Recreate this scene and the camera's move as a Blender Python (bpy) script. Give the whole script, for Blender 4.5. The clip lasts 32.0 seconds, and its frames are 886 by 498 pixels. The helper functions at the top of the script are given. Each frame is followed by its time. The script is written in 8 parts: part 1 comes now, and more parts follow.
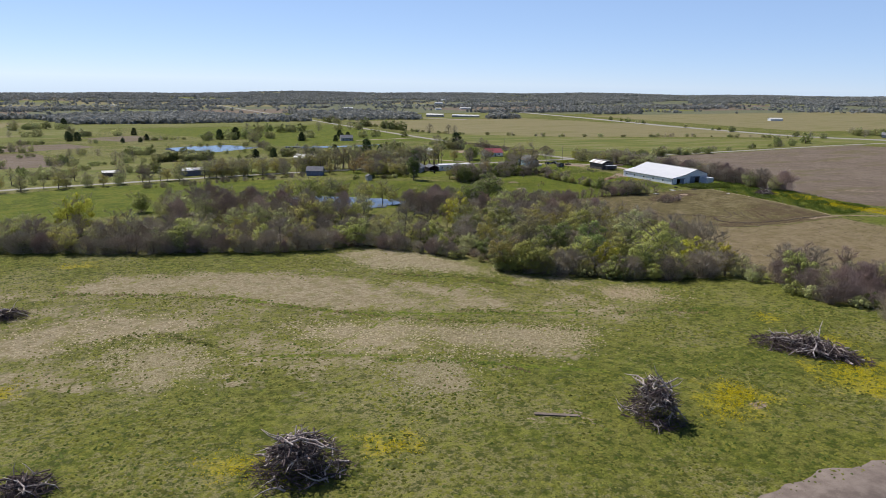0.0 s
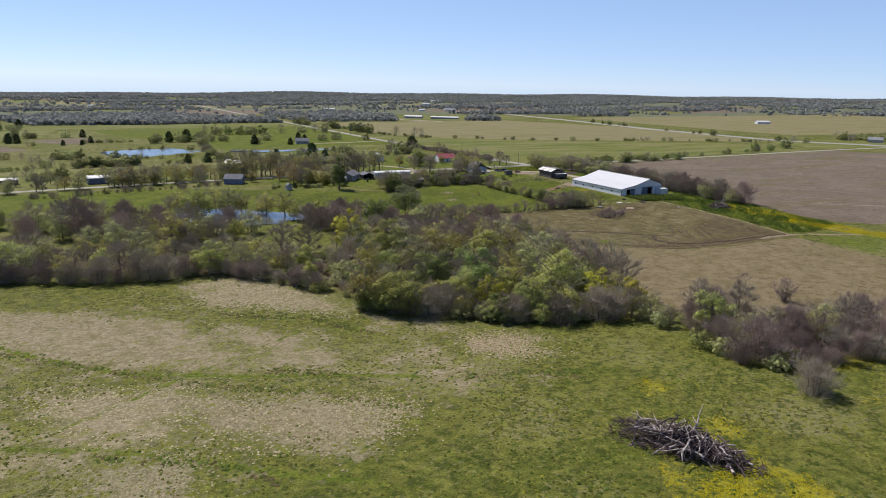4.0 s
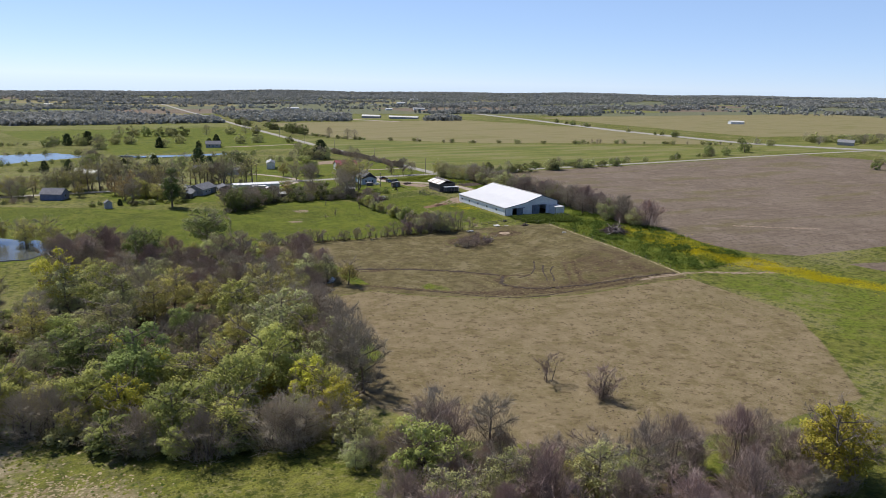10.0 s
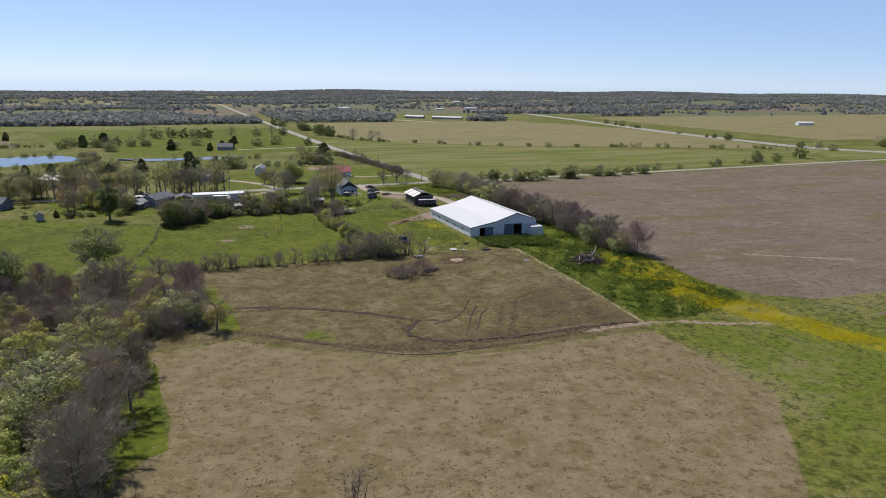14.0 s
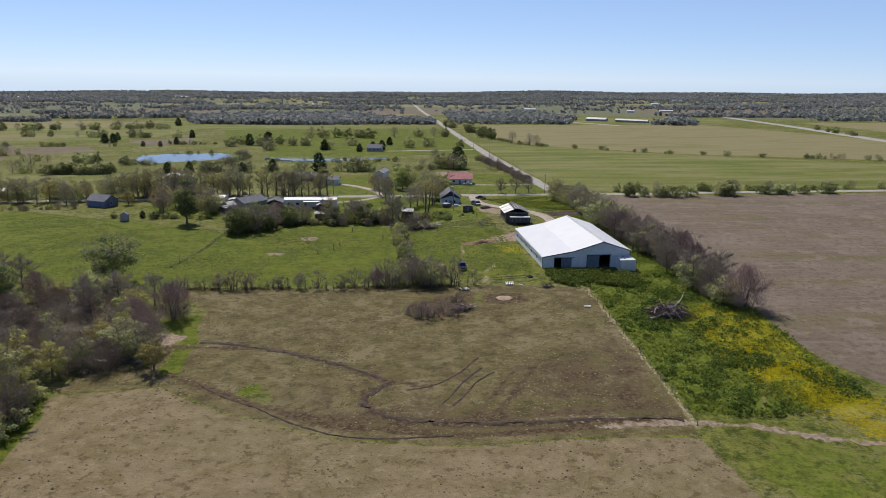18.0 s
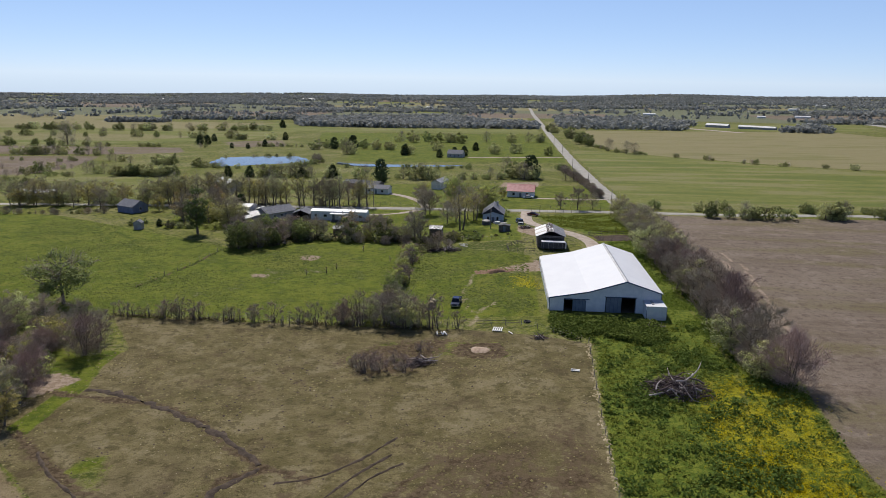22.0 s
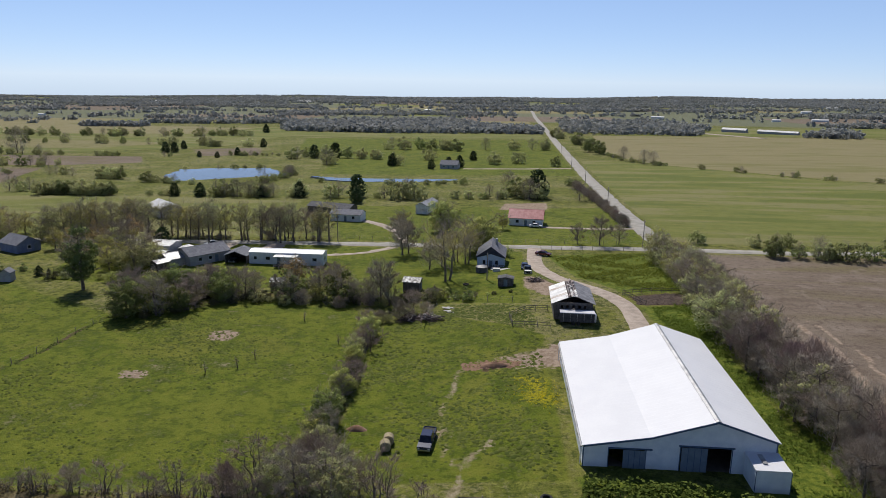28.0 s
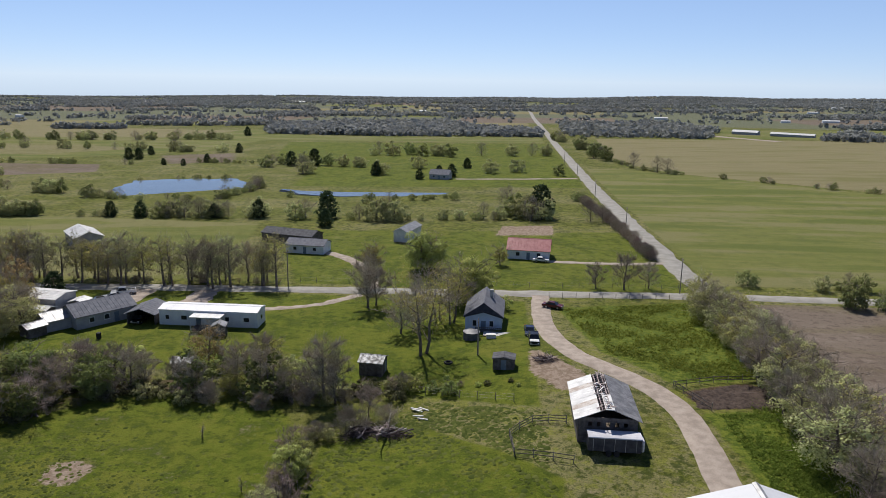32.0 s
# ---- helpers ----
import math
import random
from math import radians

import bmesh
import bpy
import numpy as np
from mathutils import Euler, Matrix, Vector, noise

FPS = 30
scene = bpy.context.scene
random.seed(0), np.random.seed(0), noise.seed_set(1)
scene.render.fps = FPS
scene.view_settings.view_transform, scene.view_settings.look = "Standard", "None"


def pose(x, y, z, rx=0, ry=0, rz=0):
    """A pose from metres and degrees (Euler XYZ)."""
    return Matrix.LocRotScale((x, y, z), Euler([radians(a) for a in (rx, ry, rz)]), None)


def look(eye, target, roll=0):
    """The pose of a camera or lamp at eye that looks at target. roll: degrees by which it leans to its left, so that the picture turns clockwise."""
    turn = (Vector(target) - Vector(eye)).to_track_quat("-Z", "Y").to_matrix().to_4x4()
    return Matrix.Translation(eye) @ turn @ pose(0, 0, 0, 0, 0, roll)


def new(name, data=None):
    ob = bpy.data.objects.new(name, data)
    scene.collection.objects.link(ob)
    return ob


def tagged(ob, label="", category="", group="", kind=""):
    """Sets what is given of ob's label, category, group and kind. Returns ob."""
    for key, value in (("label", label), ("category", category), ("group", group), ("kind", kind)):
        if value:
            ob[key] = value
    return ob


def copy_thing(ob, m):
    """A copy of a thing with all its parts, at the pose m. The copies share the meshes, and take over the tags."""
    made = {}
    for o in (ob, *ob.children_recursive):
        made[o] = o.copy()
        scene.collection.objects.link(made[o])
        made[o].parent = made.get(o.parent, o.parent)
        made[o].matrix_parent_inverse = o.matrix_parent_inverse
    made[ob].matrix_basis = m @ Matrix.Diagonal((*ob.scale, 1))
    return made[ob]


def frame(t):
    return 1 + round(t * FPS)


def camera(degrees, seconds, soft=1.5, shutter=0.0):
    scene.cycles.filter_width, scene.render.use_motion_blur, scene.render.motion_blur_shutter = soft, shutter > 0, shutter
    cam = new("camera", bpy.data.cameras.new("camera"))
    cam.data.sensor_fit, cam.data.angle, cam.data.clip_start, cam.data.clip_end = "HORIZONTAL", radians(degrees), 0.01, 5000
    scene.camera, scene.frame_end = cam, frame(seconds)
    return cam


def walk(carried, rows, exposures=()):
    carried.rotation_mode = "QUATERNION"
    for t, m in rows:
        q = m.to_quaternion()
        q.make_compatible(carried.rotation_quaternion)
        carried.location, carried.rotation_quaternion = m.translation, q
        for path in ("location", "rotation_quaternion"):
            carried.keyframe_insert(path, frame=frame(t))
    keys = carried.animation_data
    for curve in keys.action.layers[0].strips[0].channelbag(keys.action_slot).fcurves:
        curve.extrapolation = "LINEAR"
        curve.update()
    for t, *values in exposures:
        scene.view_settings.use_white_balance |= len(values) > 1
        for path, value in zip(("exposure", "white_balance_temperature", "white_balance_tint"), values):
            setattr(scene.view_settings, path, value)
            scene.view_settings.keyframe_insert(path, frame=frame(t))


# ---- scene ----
cam = camera(63.5, 32.0, 0.7)
METRES, EYE, TILT, LEAN, TURN = 400.0, 49.4, 0.0, 0.0, -27.3
ROWS = [
    (0.0, 0.0, 0.0, 0.0, 0.29, -13.08, -1.23),
    (0.5, 0.009, 0.0095, 0.0002, 0.3, -13.11, -1.26),
    (1.0, 0.0186, 0.0196, 0.0003, 0.3, -13.1, -1.28),
    (1.5, 0.0288, 0.0303, 0.0004, 0.31, -13.09, -1.31),
    (2.0, 0.0395, 0.0412, 0.0006, 0.32, -13.06, -1.32),
    (2.5, 0.0499, 0.0519, 0.0007, 0.3, -13.05, -1.34),
    (3.0, 0.061, 0.0634, 0.0009, 0.28, -13.05, -1.36),
    (3.5, 0.0723, 0.0752, 0.001, 0.27, -13.03, -1.39),
    (5.5, 0.1175, 0.1213, 0.0019, 0.24, -12.98, -1.45),
    (6.0, 0.1292, 0.1335, 0.0018, 0.19, -12.97, -1.45),
    (6.5, 0.141, 0.1457, 0.0018, 0.17, -12.98, -1.48),
    (7.0, 0.1528, 0.1579, 0.0019, 0.15, -12.98, -1.49),
    (7.5, 0.1647, 0.1703, 0.002, 0.12, -13.01, -1.49),
    (8.0, 0.1759, 0.182, 0.002, 0.1, -13.03, -1.51),
    (8.5, 0.1877, 0.1944, 0.0023, 0.06, -13.06, -1.5),
    (9.0, 0.1996, 0.2069, 0.0025, 0.03, -13.06, -1.49),
    (9.5, 0.2114, 0.2194, 0.0027, -0.0, -13.11, -1.46),
    (10.0, 0.2232, 0.2318, 0.0028, -0.04, -13.12, -1.44),
    (10.5, 0.2343, 0.2435, 0.003, -0.07, -13.17, -1.44),
    (11.0, 0.2462, 0.2558, 0.0033, -0.08, -13.22, -1.4),
    (11.5, 0.2577, 0.2682, 0.0036, 0.02, -13.25, -1.38),
    (12.0, 0.2689, 0.2807, 0.0038, 3.98, -13.4, -1.26),
    (12.5, 0.2809, 0.2931, 0.0043, 4.7, -13.4, -1.19),
    (13.0, 0.2922, 0.3055, 0.0046, 4.71, -13.36, -1.18),
    (13.5, 0.3029, 0.3172, 0.0049, 4.71, -13.32, -1.18),
    (15.5, 0.3465, 0.3729, 0.0039, 11.18, -13.45, -1.17),
    (16.0, 0.3551, 0.3853, 0.0039, 13.16, -13.46, -1.17),
    (16.5, 0.3656, 0.3993, 0.0041, 16.61, -13.51, -1.08),
    (17.0, 0.3749, 0.4132, 0.0042, 16.73, -13.47, -1.06),
    (17.5, 0.3832, 0.4272, 0.0042, 18.91, -13.48, -1.04),
    (18.0, 0.3918, 0.4414, 0.0042, 21.65, -13.52, -0.97),
    (18.5, 0.3999, 0.4554, 0.0044, 24.25, -13.58, -0.9),
    (19.0, 0.4075, 0.4702, 0.0043, 24.28, -13.56, -0.91),
    (19.5, 0.4131, 0.4845, 0.0042, 27.74, -13.61, -0.87),
    (20.0, 0.4212, 0.5004, 0.004, 31.72, -13.65, -0.73),
    (20.5, 0.4266, 0.5153, 0.0044, 31.73, -13.55, -0.74),
    (21.0, 0.4304, 0.5274, 0.0041, 31.69, -13.54, -0.78),
    (21.5, 0.4312, 0.5373, 0.004, 31.71, -13.52, -0.88),
    (22.0, 0.4299, 0.5468, 0.0038, 31.71, -13.44, -0.94),
    (22.5, 0.4268, 0.5565, 0.0033, 31.75, -13.4, -0.99),
    (23.0, 0.4227, 0.5666, 0.0028, 31.78, -13.37, -1.01),
    (23.5, 0.4175, 0.5773, 0.0023, 31.8, -13.35, -1.03),
    (24.0, 0.4118, 0.5879, 0.0019, 31.81, -13.32, -1.05),
    (24.5, 0.4051, 0.5996, 0.0017, 31.83, -13.3, -1.06),
    (25.0, 0.3979, 0.6117, 0.0014, 31.83, -13.3, -1.05),
    (25.5, 0.3903, 0.6244, 0.0013, 31.82, -13.29, -1.03),
    (27.5, 0.3621, 0.6797, 0.001, 31.79, -13.28, -0.95),
    (28.0, 0.3548, 0.694, 0.001, 31.78, -13.28, -0.94),
    (28.5, 0.3475, 0.7084, 0.001, 31.76, -13.28, -0.95),
    (29.0, 0.3402, 0.7227, 0.001, 31.74, -13.29, -0.96),
    (29.5, 0.3332, 0.7362, 0.001, 31.7, -13.3, -0.96),
    (30.0, 0.3258, 0.7507, 0.0009, 31.67, -13.29, -0.93),
    (30.5, 0.3186, 0.7651, 0.0008, 31.65, -13.3, -0.94),
    (31.0, 0.3113, 0.7797, 0.0007, 31.63, -13.3, -0.92),
    (31.5, 0.3039, 0.7942, 0.0005, 31.6, -13.3, -0.91),
    (32.0, 0.2964, 0.8088, 0.0002, 31.57, -13.29, -0.9),
]
walk(cam, [(t, pose(0, 0, EYE, TILT, LEAN, TURN) @ pose(METRES * x, METRES * y, METRES * z, 90 + pitch, roll, yaw)) for t, x, y, z, yaw, pitch, roll in ROWS],
     [(0.0, 0.06), (5.0, 0.08), (9.0, 0.15), (12.0, 0.08), (16.0, -0.03), (25.0, -0.05), (28.0, -0.08), (30.0, -0.15), (32.0, -0.08)])

# ---- light ----
SUN_AZ, SUN_EL = -18.0, 50.0
world = bpy.data.worlds.new("world")
scene.world = world
world.use_nodes = True
wn = world.node_tree.nodes
sky = wn.new("ShaderNodeTexSky")
sky.sky_type = 'NISHITA'
sky.sun_disc = False
sky.sun_elevation, sky.sun_rotation = radians(SUN_EL), radians(SUN_AZ)
sky.altitude, sky.air_density, sky.dust_density, sky.ozone_density = 200.0, 0.6, 0.0, 1.0
wn["Background"].inputs["Strength"].default_value = 0.106
tint = wn.new("ShaderNodeMix")
tint.data_type, tint.blend_type = 'RGBA', 'MULTIPLY'
tint.inputs[0].default_value, tint.inputs[7].default_value = 1.0, (0.97, 0.96, 1.08, 1)
haze = wn.new("ShaderNodeMix")
haze.data_type = 'RGBA'
haze.inputs[0].default_value, haze.inputs[7].default_value = 0.5, (3.7, 5.6, 8.9, 1)
world.node_tree.links.new(sky.outputs[0], tint.inputs[6])
way = wn.new("ShaderNodeSeparateXYZ")
world.node_tree.links.new(wn.new("ShaderNodeTexCoord").outputs["Generated"], way.inputs[0])
thin = wn.new("ShaderNodeMapRange")
for key, v in (("From Min", 0.11), ("From Max", 0.32), ("To Min", 0.5), ("To Max", 0.0)):
    thin.inputs[key].default_value = v
world.node_tree.links.new(way.outputs["Z"], thin.inputs["Value"])
world.node_tree.links.new(thin.outputs["Result"], haze.inputs[0])
world.node_tree.links.new(tint.outputs[2], haze.inputs[6])
world.node_tree.links.new(haze.outputs[2], wn["Background"].inputs["Color"])
sun = new("sun", bpy.data.lights.new("sun", 'SUN'))
sun.data.energy, sun.data.angle, sun.data.color = 5.0, radians(0.5), (1.0, 0.945, 0.86)
_a, _e = radians(SUN_AZ), radians(SUN_EL)
sun.matrix_world = look((math.sin(_a) * math.cos(_e) * 300, math.cos(_a) * math.cos(_e) * 300, math.sin(_e) * 300), (0, 0, 0))

rng = np.random.default_rng(7)


# ---- node helpers ----
class Nodes:
    """A small builder for one material."""

    def __init__(self, name):
        self.mat = bpy.data.materials.new(name)
        self.mat.use_nodes = True
        self.tree = self.mat.node_tree
        self.bsdf = self.tree.nodes["Principled BSDF"]
        self.pos = self.tree.nodes.new("ShaderNodeTexCoord").outputs["Object"]

    def put(self, value, socket):
        if isinstance(value, bpy.types.NodeSocket):
            self.tree.links.new(value, socket)
        elif isinstance(value, tuple) and len(value) == 3 and socket.type == 'RGBA':
            socket.default_value = (*value, 1)
        else:
            socket.default_value = value

    def attr(self, name):
        n = self.tree.nodes.new("ShaderNodeAttribute")
        n.attribute_name = name
        return n.outputs["Fac"]

    def scaled(self, sx, sy, sz):
        n = self.tree.nodes.new("ShaderNodeMapping")
        n.inputs["Scale"].default_value = (sx, sy, sz)
        self.tree.links.new(self.pos, n.inputs["Vector"])
        return n.outputs[0]

    def noise(self, scale, detail=3.0, rough=0.55, vec=None):
        n = self.tree.nodes.new("ShaderNodeTexNoise")
        n.inputs["Scale"].default_value, n.inputs["Detail"].default_value = scale, detail
        n.inputs["Roughness"].default_value = rough
        self.tree.links.new(vec or self.pos, n.inputs["Vector"])
        return n.outputs["Fac"]

    def math(self, op, a, b=0.0, clamp=False):
        n = self.tree.nodes.new("ShaderNodeMath")
        n.operation, n.use_clamp = op, clamp
        self.put(a, n.inputs[0])
        self.put(b, n.inputs[1])
        return n.outputs[0]

    def band(self, x, lo, hi, a=0.0, b=1.0):
        n = self.tree.nodes.new("ShaderNodeMapRange")
        n.interpolation_type = 'SMOOTHSTEP'
        self.put(x, n.inputs["Value"])
        for key, v in (("From Min", lo), ("From Max", hi), ("To Min", a), ("To Max", b)):
            n.inputs[key].default_value = v
        return n.outputs["Result"]

    def mix(self, f, a, b, blend='MIX'):
        n = self.tree.nodes.new("ShaderNodeMix")
        n.data_type, n.blend_type = 'RGBA', blend
        self.put(f, n.inputs[0])
        self.put(a, n.inputs[6])
        self.put(b, n.inputs[7])
        return n.outputs[2]

    def island(self):
        return self.tree.nodes.new("ShaderNodeNewGeometry").outputs["Random Per Island"]

    def obrandom(self):
        return self.tree.nodes.new("ShaderNodeObjectInfo").outputs["Random"]

    def bump(self, h, strength=0.4, distance=0.1):
        n = self.tree.nodes.new("ShaderNodeBump")
        n.inputs["Strength"].default_value, n.inputs["Distance"].default_value = strength, distance
        self.tree.links.new(h, n.inputs["Height"])
        self.tree.links.new(n.outputs[0], self.bsdf.inputs["Normal"])

    def done(self, colour, rough=0.8, metal=0.0, spec=None):
        self.put(colour, self.bsdf.inputs["Base Color"])
        self.put(rough, self.bsdf.inputs["Roughness"])
        self.bsdf.inputs["Metallic"].default_value = metal
        if spec is not None:
            self.bsdf.inputs["Specular IOR Level"].default_value = spec
        return self.mat


def plain(name, c1, c2, scale=1.5, rough=0.7, metal=0.0, bump=0.15, fine=14.0):
    """A surface with blotches and grain between two colours."""
    m = Nodes(name)
    f = m.math('ADD', m.math('MULTIPLY', m.noise(scale, 4), 0.65), m.math('MULTIPLY', m.noise(scale * fine, 3), 0.35))
    c = m.mix(m.band(f, 0.36, 0.64), c1, c2)
    if bump:
        m.bump(f, bump, 0.03)
    return m.done(c, rough, metal, 0.3)


def foliage(name, dark, light, trans=0.25, spread=0.5, vary=1.0):
    """Leaves: each clump and each tree has its own shade; some light comes through."""
    m = Nodes(name)
    f = m.math('ADD', m.math('MULTIPLY', m.island(), 1 - spread), m.math('MULTIPLY', m.obrandom(), spread))
    c = m.mix(f, dark, light)
    hs = m.tree.nodes.new("ShaderNodeHueSaturation")
    m.put(m.math('ADD', m.math('MULTIPLY', m.obrandom(), 0.035 * vary), 0.5 - 0.017 * vary), hs.inputs["Hue"])
    m.put(m.math('ADD', m.math('MULTIPLY', m.math('FRACT', m.math('MULTIPLY', m.obrandom(), 7.31)), 0.5 * vary), 1.05 - 0.25 * vary), hs.inputs["Value"])
    m.put(c, hs.inputs["Color"])
    c = hs.outputs[0]
    mat = m.done(c, 0.75, 0, 0.04)
    tr = m.tree.nodes.new("ShaderNodeBsdfTranslucent")
    m.put(c, tr.inputs["Color"])
    mx = m.tree.nodes.new("ShaderNodeMixShader")
    mx.inputs[0].default_value = trans
    out = m.tree.nodes["Material Output"]
    m.tree.links.new(m.bsdf.outputs[0], mx.inputs[1])
    m.tree.links.new(tr.outputs[0], mx.inputs[2])
    m.tree.links.new(mx.outputs[0], out.inputs["Surface"])
    return mat


# ---- ground material ----
def ground_material():
    m = Nodes("ground_cover")
    big, mid, fine, grain = m.noise(0.035, 3), m.noise(0.22, 4), m.noise(1.1, 4, 0.65), m.noise(5.0, 3, 0.7)
    rag = m.noise(0.13, 9, 0.74)
    rag2 = m.noise(0.5, 7, 0.75)
    edge = m.math('ADD', m.math('MULTIPLY', m.math('SUBTRACT', mid, 0.5), 0.9), m.math('MULTIPLY', m.math('SUBTRACT', fine, 0.5), 0.9))

    def mask(name, lo=0.38, hi=0.62, amount=1.0):
        a = m.attr(name)
        live = m.band(a, 0.02, 0.25)
        return m.math('MULTIPLY', m.band(m.math('ADD', a, m.math('MULTIPLY', edge, amount)), lo, hi), live)

    rows = m.noise(1.0, 3, 0.6, m.scaled(0.035, 0.55, 1.0))
    streak = m.noise(1.0, 2, 0.5, m.scaled(0.012, 0.07, 1.0))
    # meadow: green with straw showing through
    grass = m.mix(m.band(rag, 0.42, 0.58), (0.142, 0.142, 0.034), (0.098, 0.114, 0.018))
    grass = m.mix(m.math('MULTIPLY', m.band(m.math('ADD', fine, m.math('MULTIPLY', m.math('SUBTRACT', big, 0.5), 1.2)), 0.46, 0.66), 0.8), grass, (0.225, 0.202, 0.098))
    grass = m.mix(m.math('MULTIPLY', m.band(rag2, 0.40, 0.48, 1.0, 0.0), 0.85), grass, (0.190, 0.195, 0.040))
    # dark patches and specks: shaded tuft sides and tiny shadows put into colour
    grass = m.mix(m.math('MULTIPLY', m.band(rag2, 0.52, 0.58), 0.75), grass, (0.034, 0.050, 0.007))
    grass = m.mix(m.math('MULTIPLY', m.band(grain, 0.49, 0.61), 0.6), grass, (0.034, 0.044, 0.007))
    c = grass
    lush = m.mix(m.band(mid, 0.36, 0.64), (0.087, 0.118, 0.010), (0.122, 0.146, 0.016))
    lush = m.mix(m.math('MULTIPLY', m.band(big, 0.42, 0.66), 0.6), lush, (0.136, 0.148, 0.020))
    lush = m.mix(m.math('MULTIPLY', m.band(rag, 0.49, 0.57), 0.75), lush, (0.062, 0.086, 0.009))
    lush = m.mix(m.math('MULTIPLY', m.band(m.math('ADD', rag, m.math('MULTIPLY', m.math('SUBTRACT', big, 0.5), 0.8)), 0.36, 0.45, 1.0, 0.0), 0.45), lush, (0.160, 0.150, 0.030))
    lush = m.mix(m.math('MULTIPLY', m.band(rag2, 0.38, 0.48, 1.0, 0.0), 0.5), lush, (0.165, 0.163, 0.024))
    lush = m.mix(m.math('MULTIPLY', m.band(rag2, 0.53, 0.59), 0.6), lush, (0.038, 0.058, 0.007))
    # dark grain: tiny shadows among the lawn blades put into the colour
    lush = m.mix(m.math('MULTIPLY', m.band(grain, 0.50, 0.64), 0.5), lush, (0.040, 0.056, 0.006))
    c = m.mix(mask("lush", amount=0.5), c, lush)
    pale = m.mix(m.band(rows, 0.25, 0.75), (0.130, 0.145, 0.036), (0.166, 0.168, 0.050))
    pale = m.mix(m.math('MULTIPLY', m.band(mid, 0.45, 0.7), 0.5), pale, (0.105, 0.116, 0.027))
    pale = m.mix(m.math('MULTIPLY', m.band(streak, 0.50, 0.60), 0.75), pale, (0.190, 0.176, 0.080))
    pale = m.mix(m.math('MULTIPLY', m.band(streak, 0.36, 0.46, 1.0, 0.0), 0.7), pale, (0.095, 0.118, 0.026))
    pale = m.mix(m.math('MULTIPLY', m.band(rag, 0.52, 0.62), 0.35), pale, (0.085, 0.105, 0.030))
    c = m.mix(mask("pale", amount=0.4), c, pale)
    straw = m.mix(m.band(rows, 0.25, 0.75), (0.180, 0.158, 0.078), (0.225, 0.198, 0.105))
    straw = m.mix(m.math('MULTIPLY', m.band(streak, 0.5, 0.7), 0.6), straw, (0.14, 0.14, 0.045))
    c = m.mix(mask("straw", amount=0.4), c, straw)
    dry = m.mix(m.band(fine, 0.40, 0.60), (0.240, 0.192, 0.124), (0.325, 0.277, 0.190))
    dry = m.mix(m.math('MULTIPLY', m.band(grain, 0.5, 0.7), 0.7), dry, (0.145, 0.112, 0.058))
    dry = m.mix(m.math('MULTIPLY', m.band(mid, 0.5, 0.68), 0.55), dry, (0.155, 0.137, 0.050))
    dry = m.mix(m.math('MULTIPLY', m.band(rag2, 0.53, 0.62), 0.6), dry, (0.125, 0.118, 0.045))
    c = m.mix(m.math('MULTIPLY', m.band(m.math('ADD', m.attr("dry"), m.math('ADD', m.math('MULTIPLY', m.math('SUBTRACT', rag, 0.5), 2.6), m.math('MULTIPLY', m.math('SUBTRACT', rag2, 0.5), 1.6))), 0.36, 0.82), 0.92), c, dry)
    tan = m.mix(m.band(mid, 0.36, 0.62), (0.182, 0.142, 0.082), (0.230, 0.180, 0.110))
    tan = m.mix(m.math('MULTIPLY', m.band(big, 0.45, 0.68), 0.4), tan, (0.165, 0.140, 0.066))
    tan = m.mix(m.math('MULTIPLY', m.band(fine, 0.45, 0.78), 0.42), tan, (0.143, 0.122, 0.056))
    tan = m.mix(m.math('MULTIPLY', m.band(grain, 0.30, 0.48, 1.0, 0.0), 0.5), tan, (0.265, 0.22, 0.135))
    tan = m.mix(m.math('MULTIPLY', m.band(grain, 0.53, 0.68), 0.6), tan, (0.075, 0.062, 0.030))
    tan = m.mix(m.math('MULTIPLY', m.band(rag, 0.50, 0.60), 0.7), tan, (0.140, 0.112, 0.052))
    tan = m.mix(m.math('MULTIPLY', m.band(rag2, 0.545, 0.60), 0.75), tan, (0.092, 0.068, 0.036))
    tan = m.mix(m.math('MULTIPLY', m.band(rag2, 0.37, 0.44, 1.0, 0.0), 0.5), tan, (0.285, 0.235, 0.155))
    c = m.mix(mask("tan", amount=0.45), c, tan)
    graze = m.mix(m.band(mid, 0.36, 0.64), (0.108, 0.090, 0.038), (0.172, 0.140, 0.070))
    graze = m.mix(m.math('MULTIPLY', m.band(grain, 0.3, 0.47, 1.0, 0.0), 0.5), graze, (0.185, 0.155, 0.088))
    graze = m.mix(m.math('MULTIPLY', m.band(fine, 0.42, 0.76), 0.6), graze, (0.091, 0.084, 0.027))
    # dark grain: tiny shadows in the short pasture put into the colour
    graze = m.mix(m.math('MULTIPLY', m.band(grain, 0.52, 0.66), 0.7), graze, (0.040, 0.031, 0.015))
    graze = m.mix(m.math('MULTIPLY', m.band(big, 0.5, 0.7), 0.5), graze, (0.171, 0.137, 0.081))
    graze = m.mix(m.math('MULTIPLY', m.band(rag, 0.40, 0.49, 1.0, 0.0), 0.65), graze, (0.205, 0.170, 0.100))
    graze = m.mix(m.math('MULTIPLY', m.band(rag, 0.53, 0.62), 0.6), graze, (0.068, 0.049, 0.027))
    graze = m.mix(m.math('MULTIPLY', m.band(rag2, 0.52, 0.58), 0.6), graze, (0.056, 0.047, 0.019))
    c = m.mix(mask("graze", amount=0.5), c, graze)
    weed = m.mix(m.band(fine, 0.41, 0.59), (0.070, 0.102, 0.012), (0.138, 0.162, 0.022))
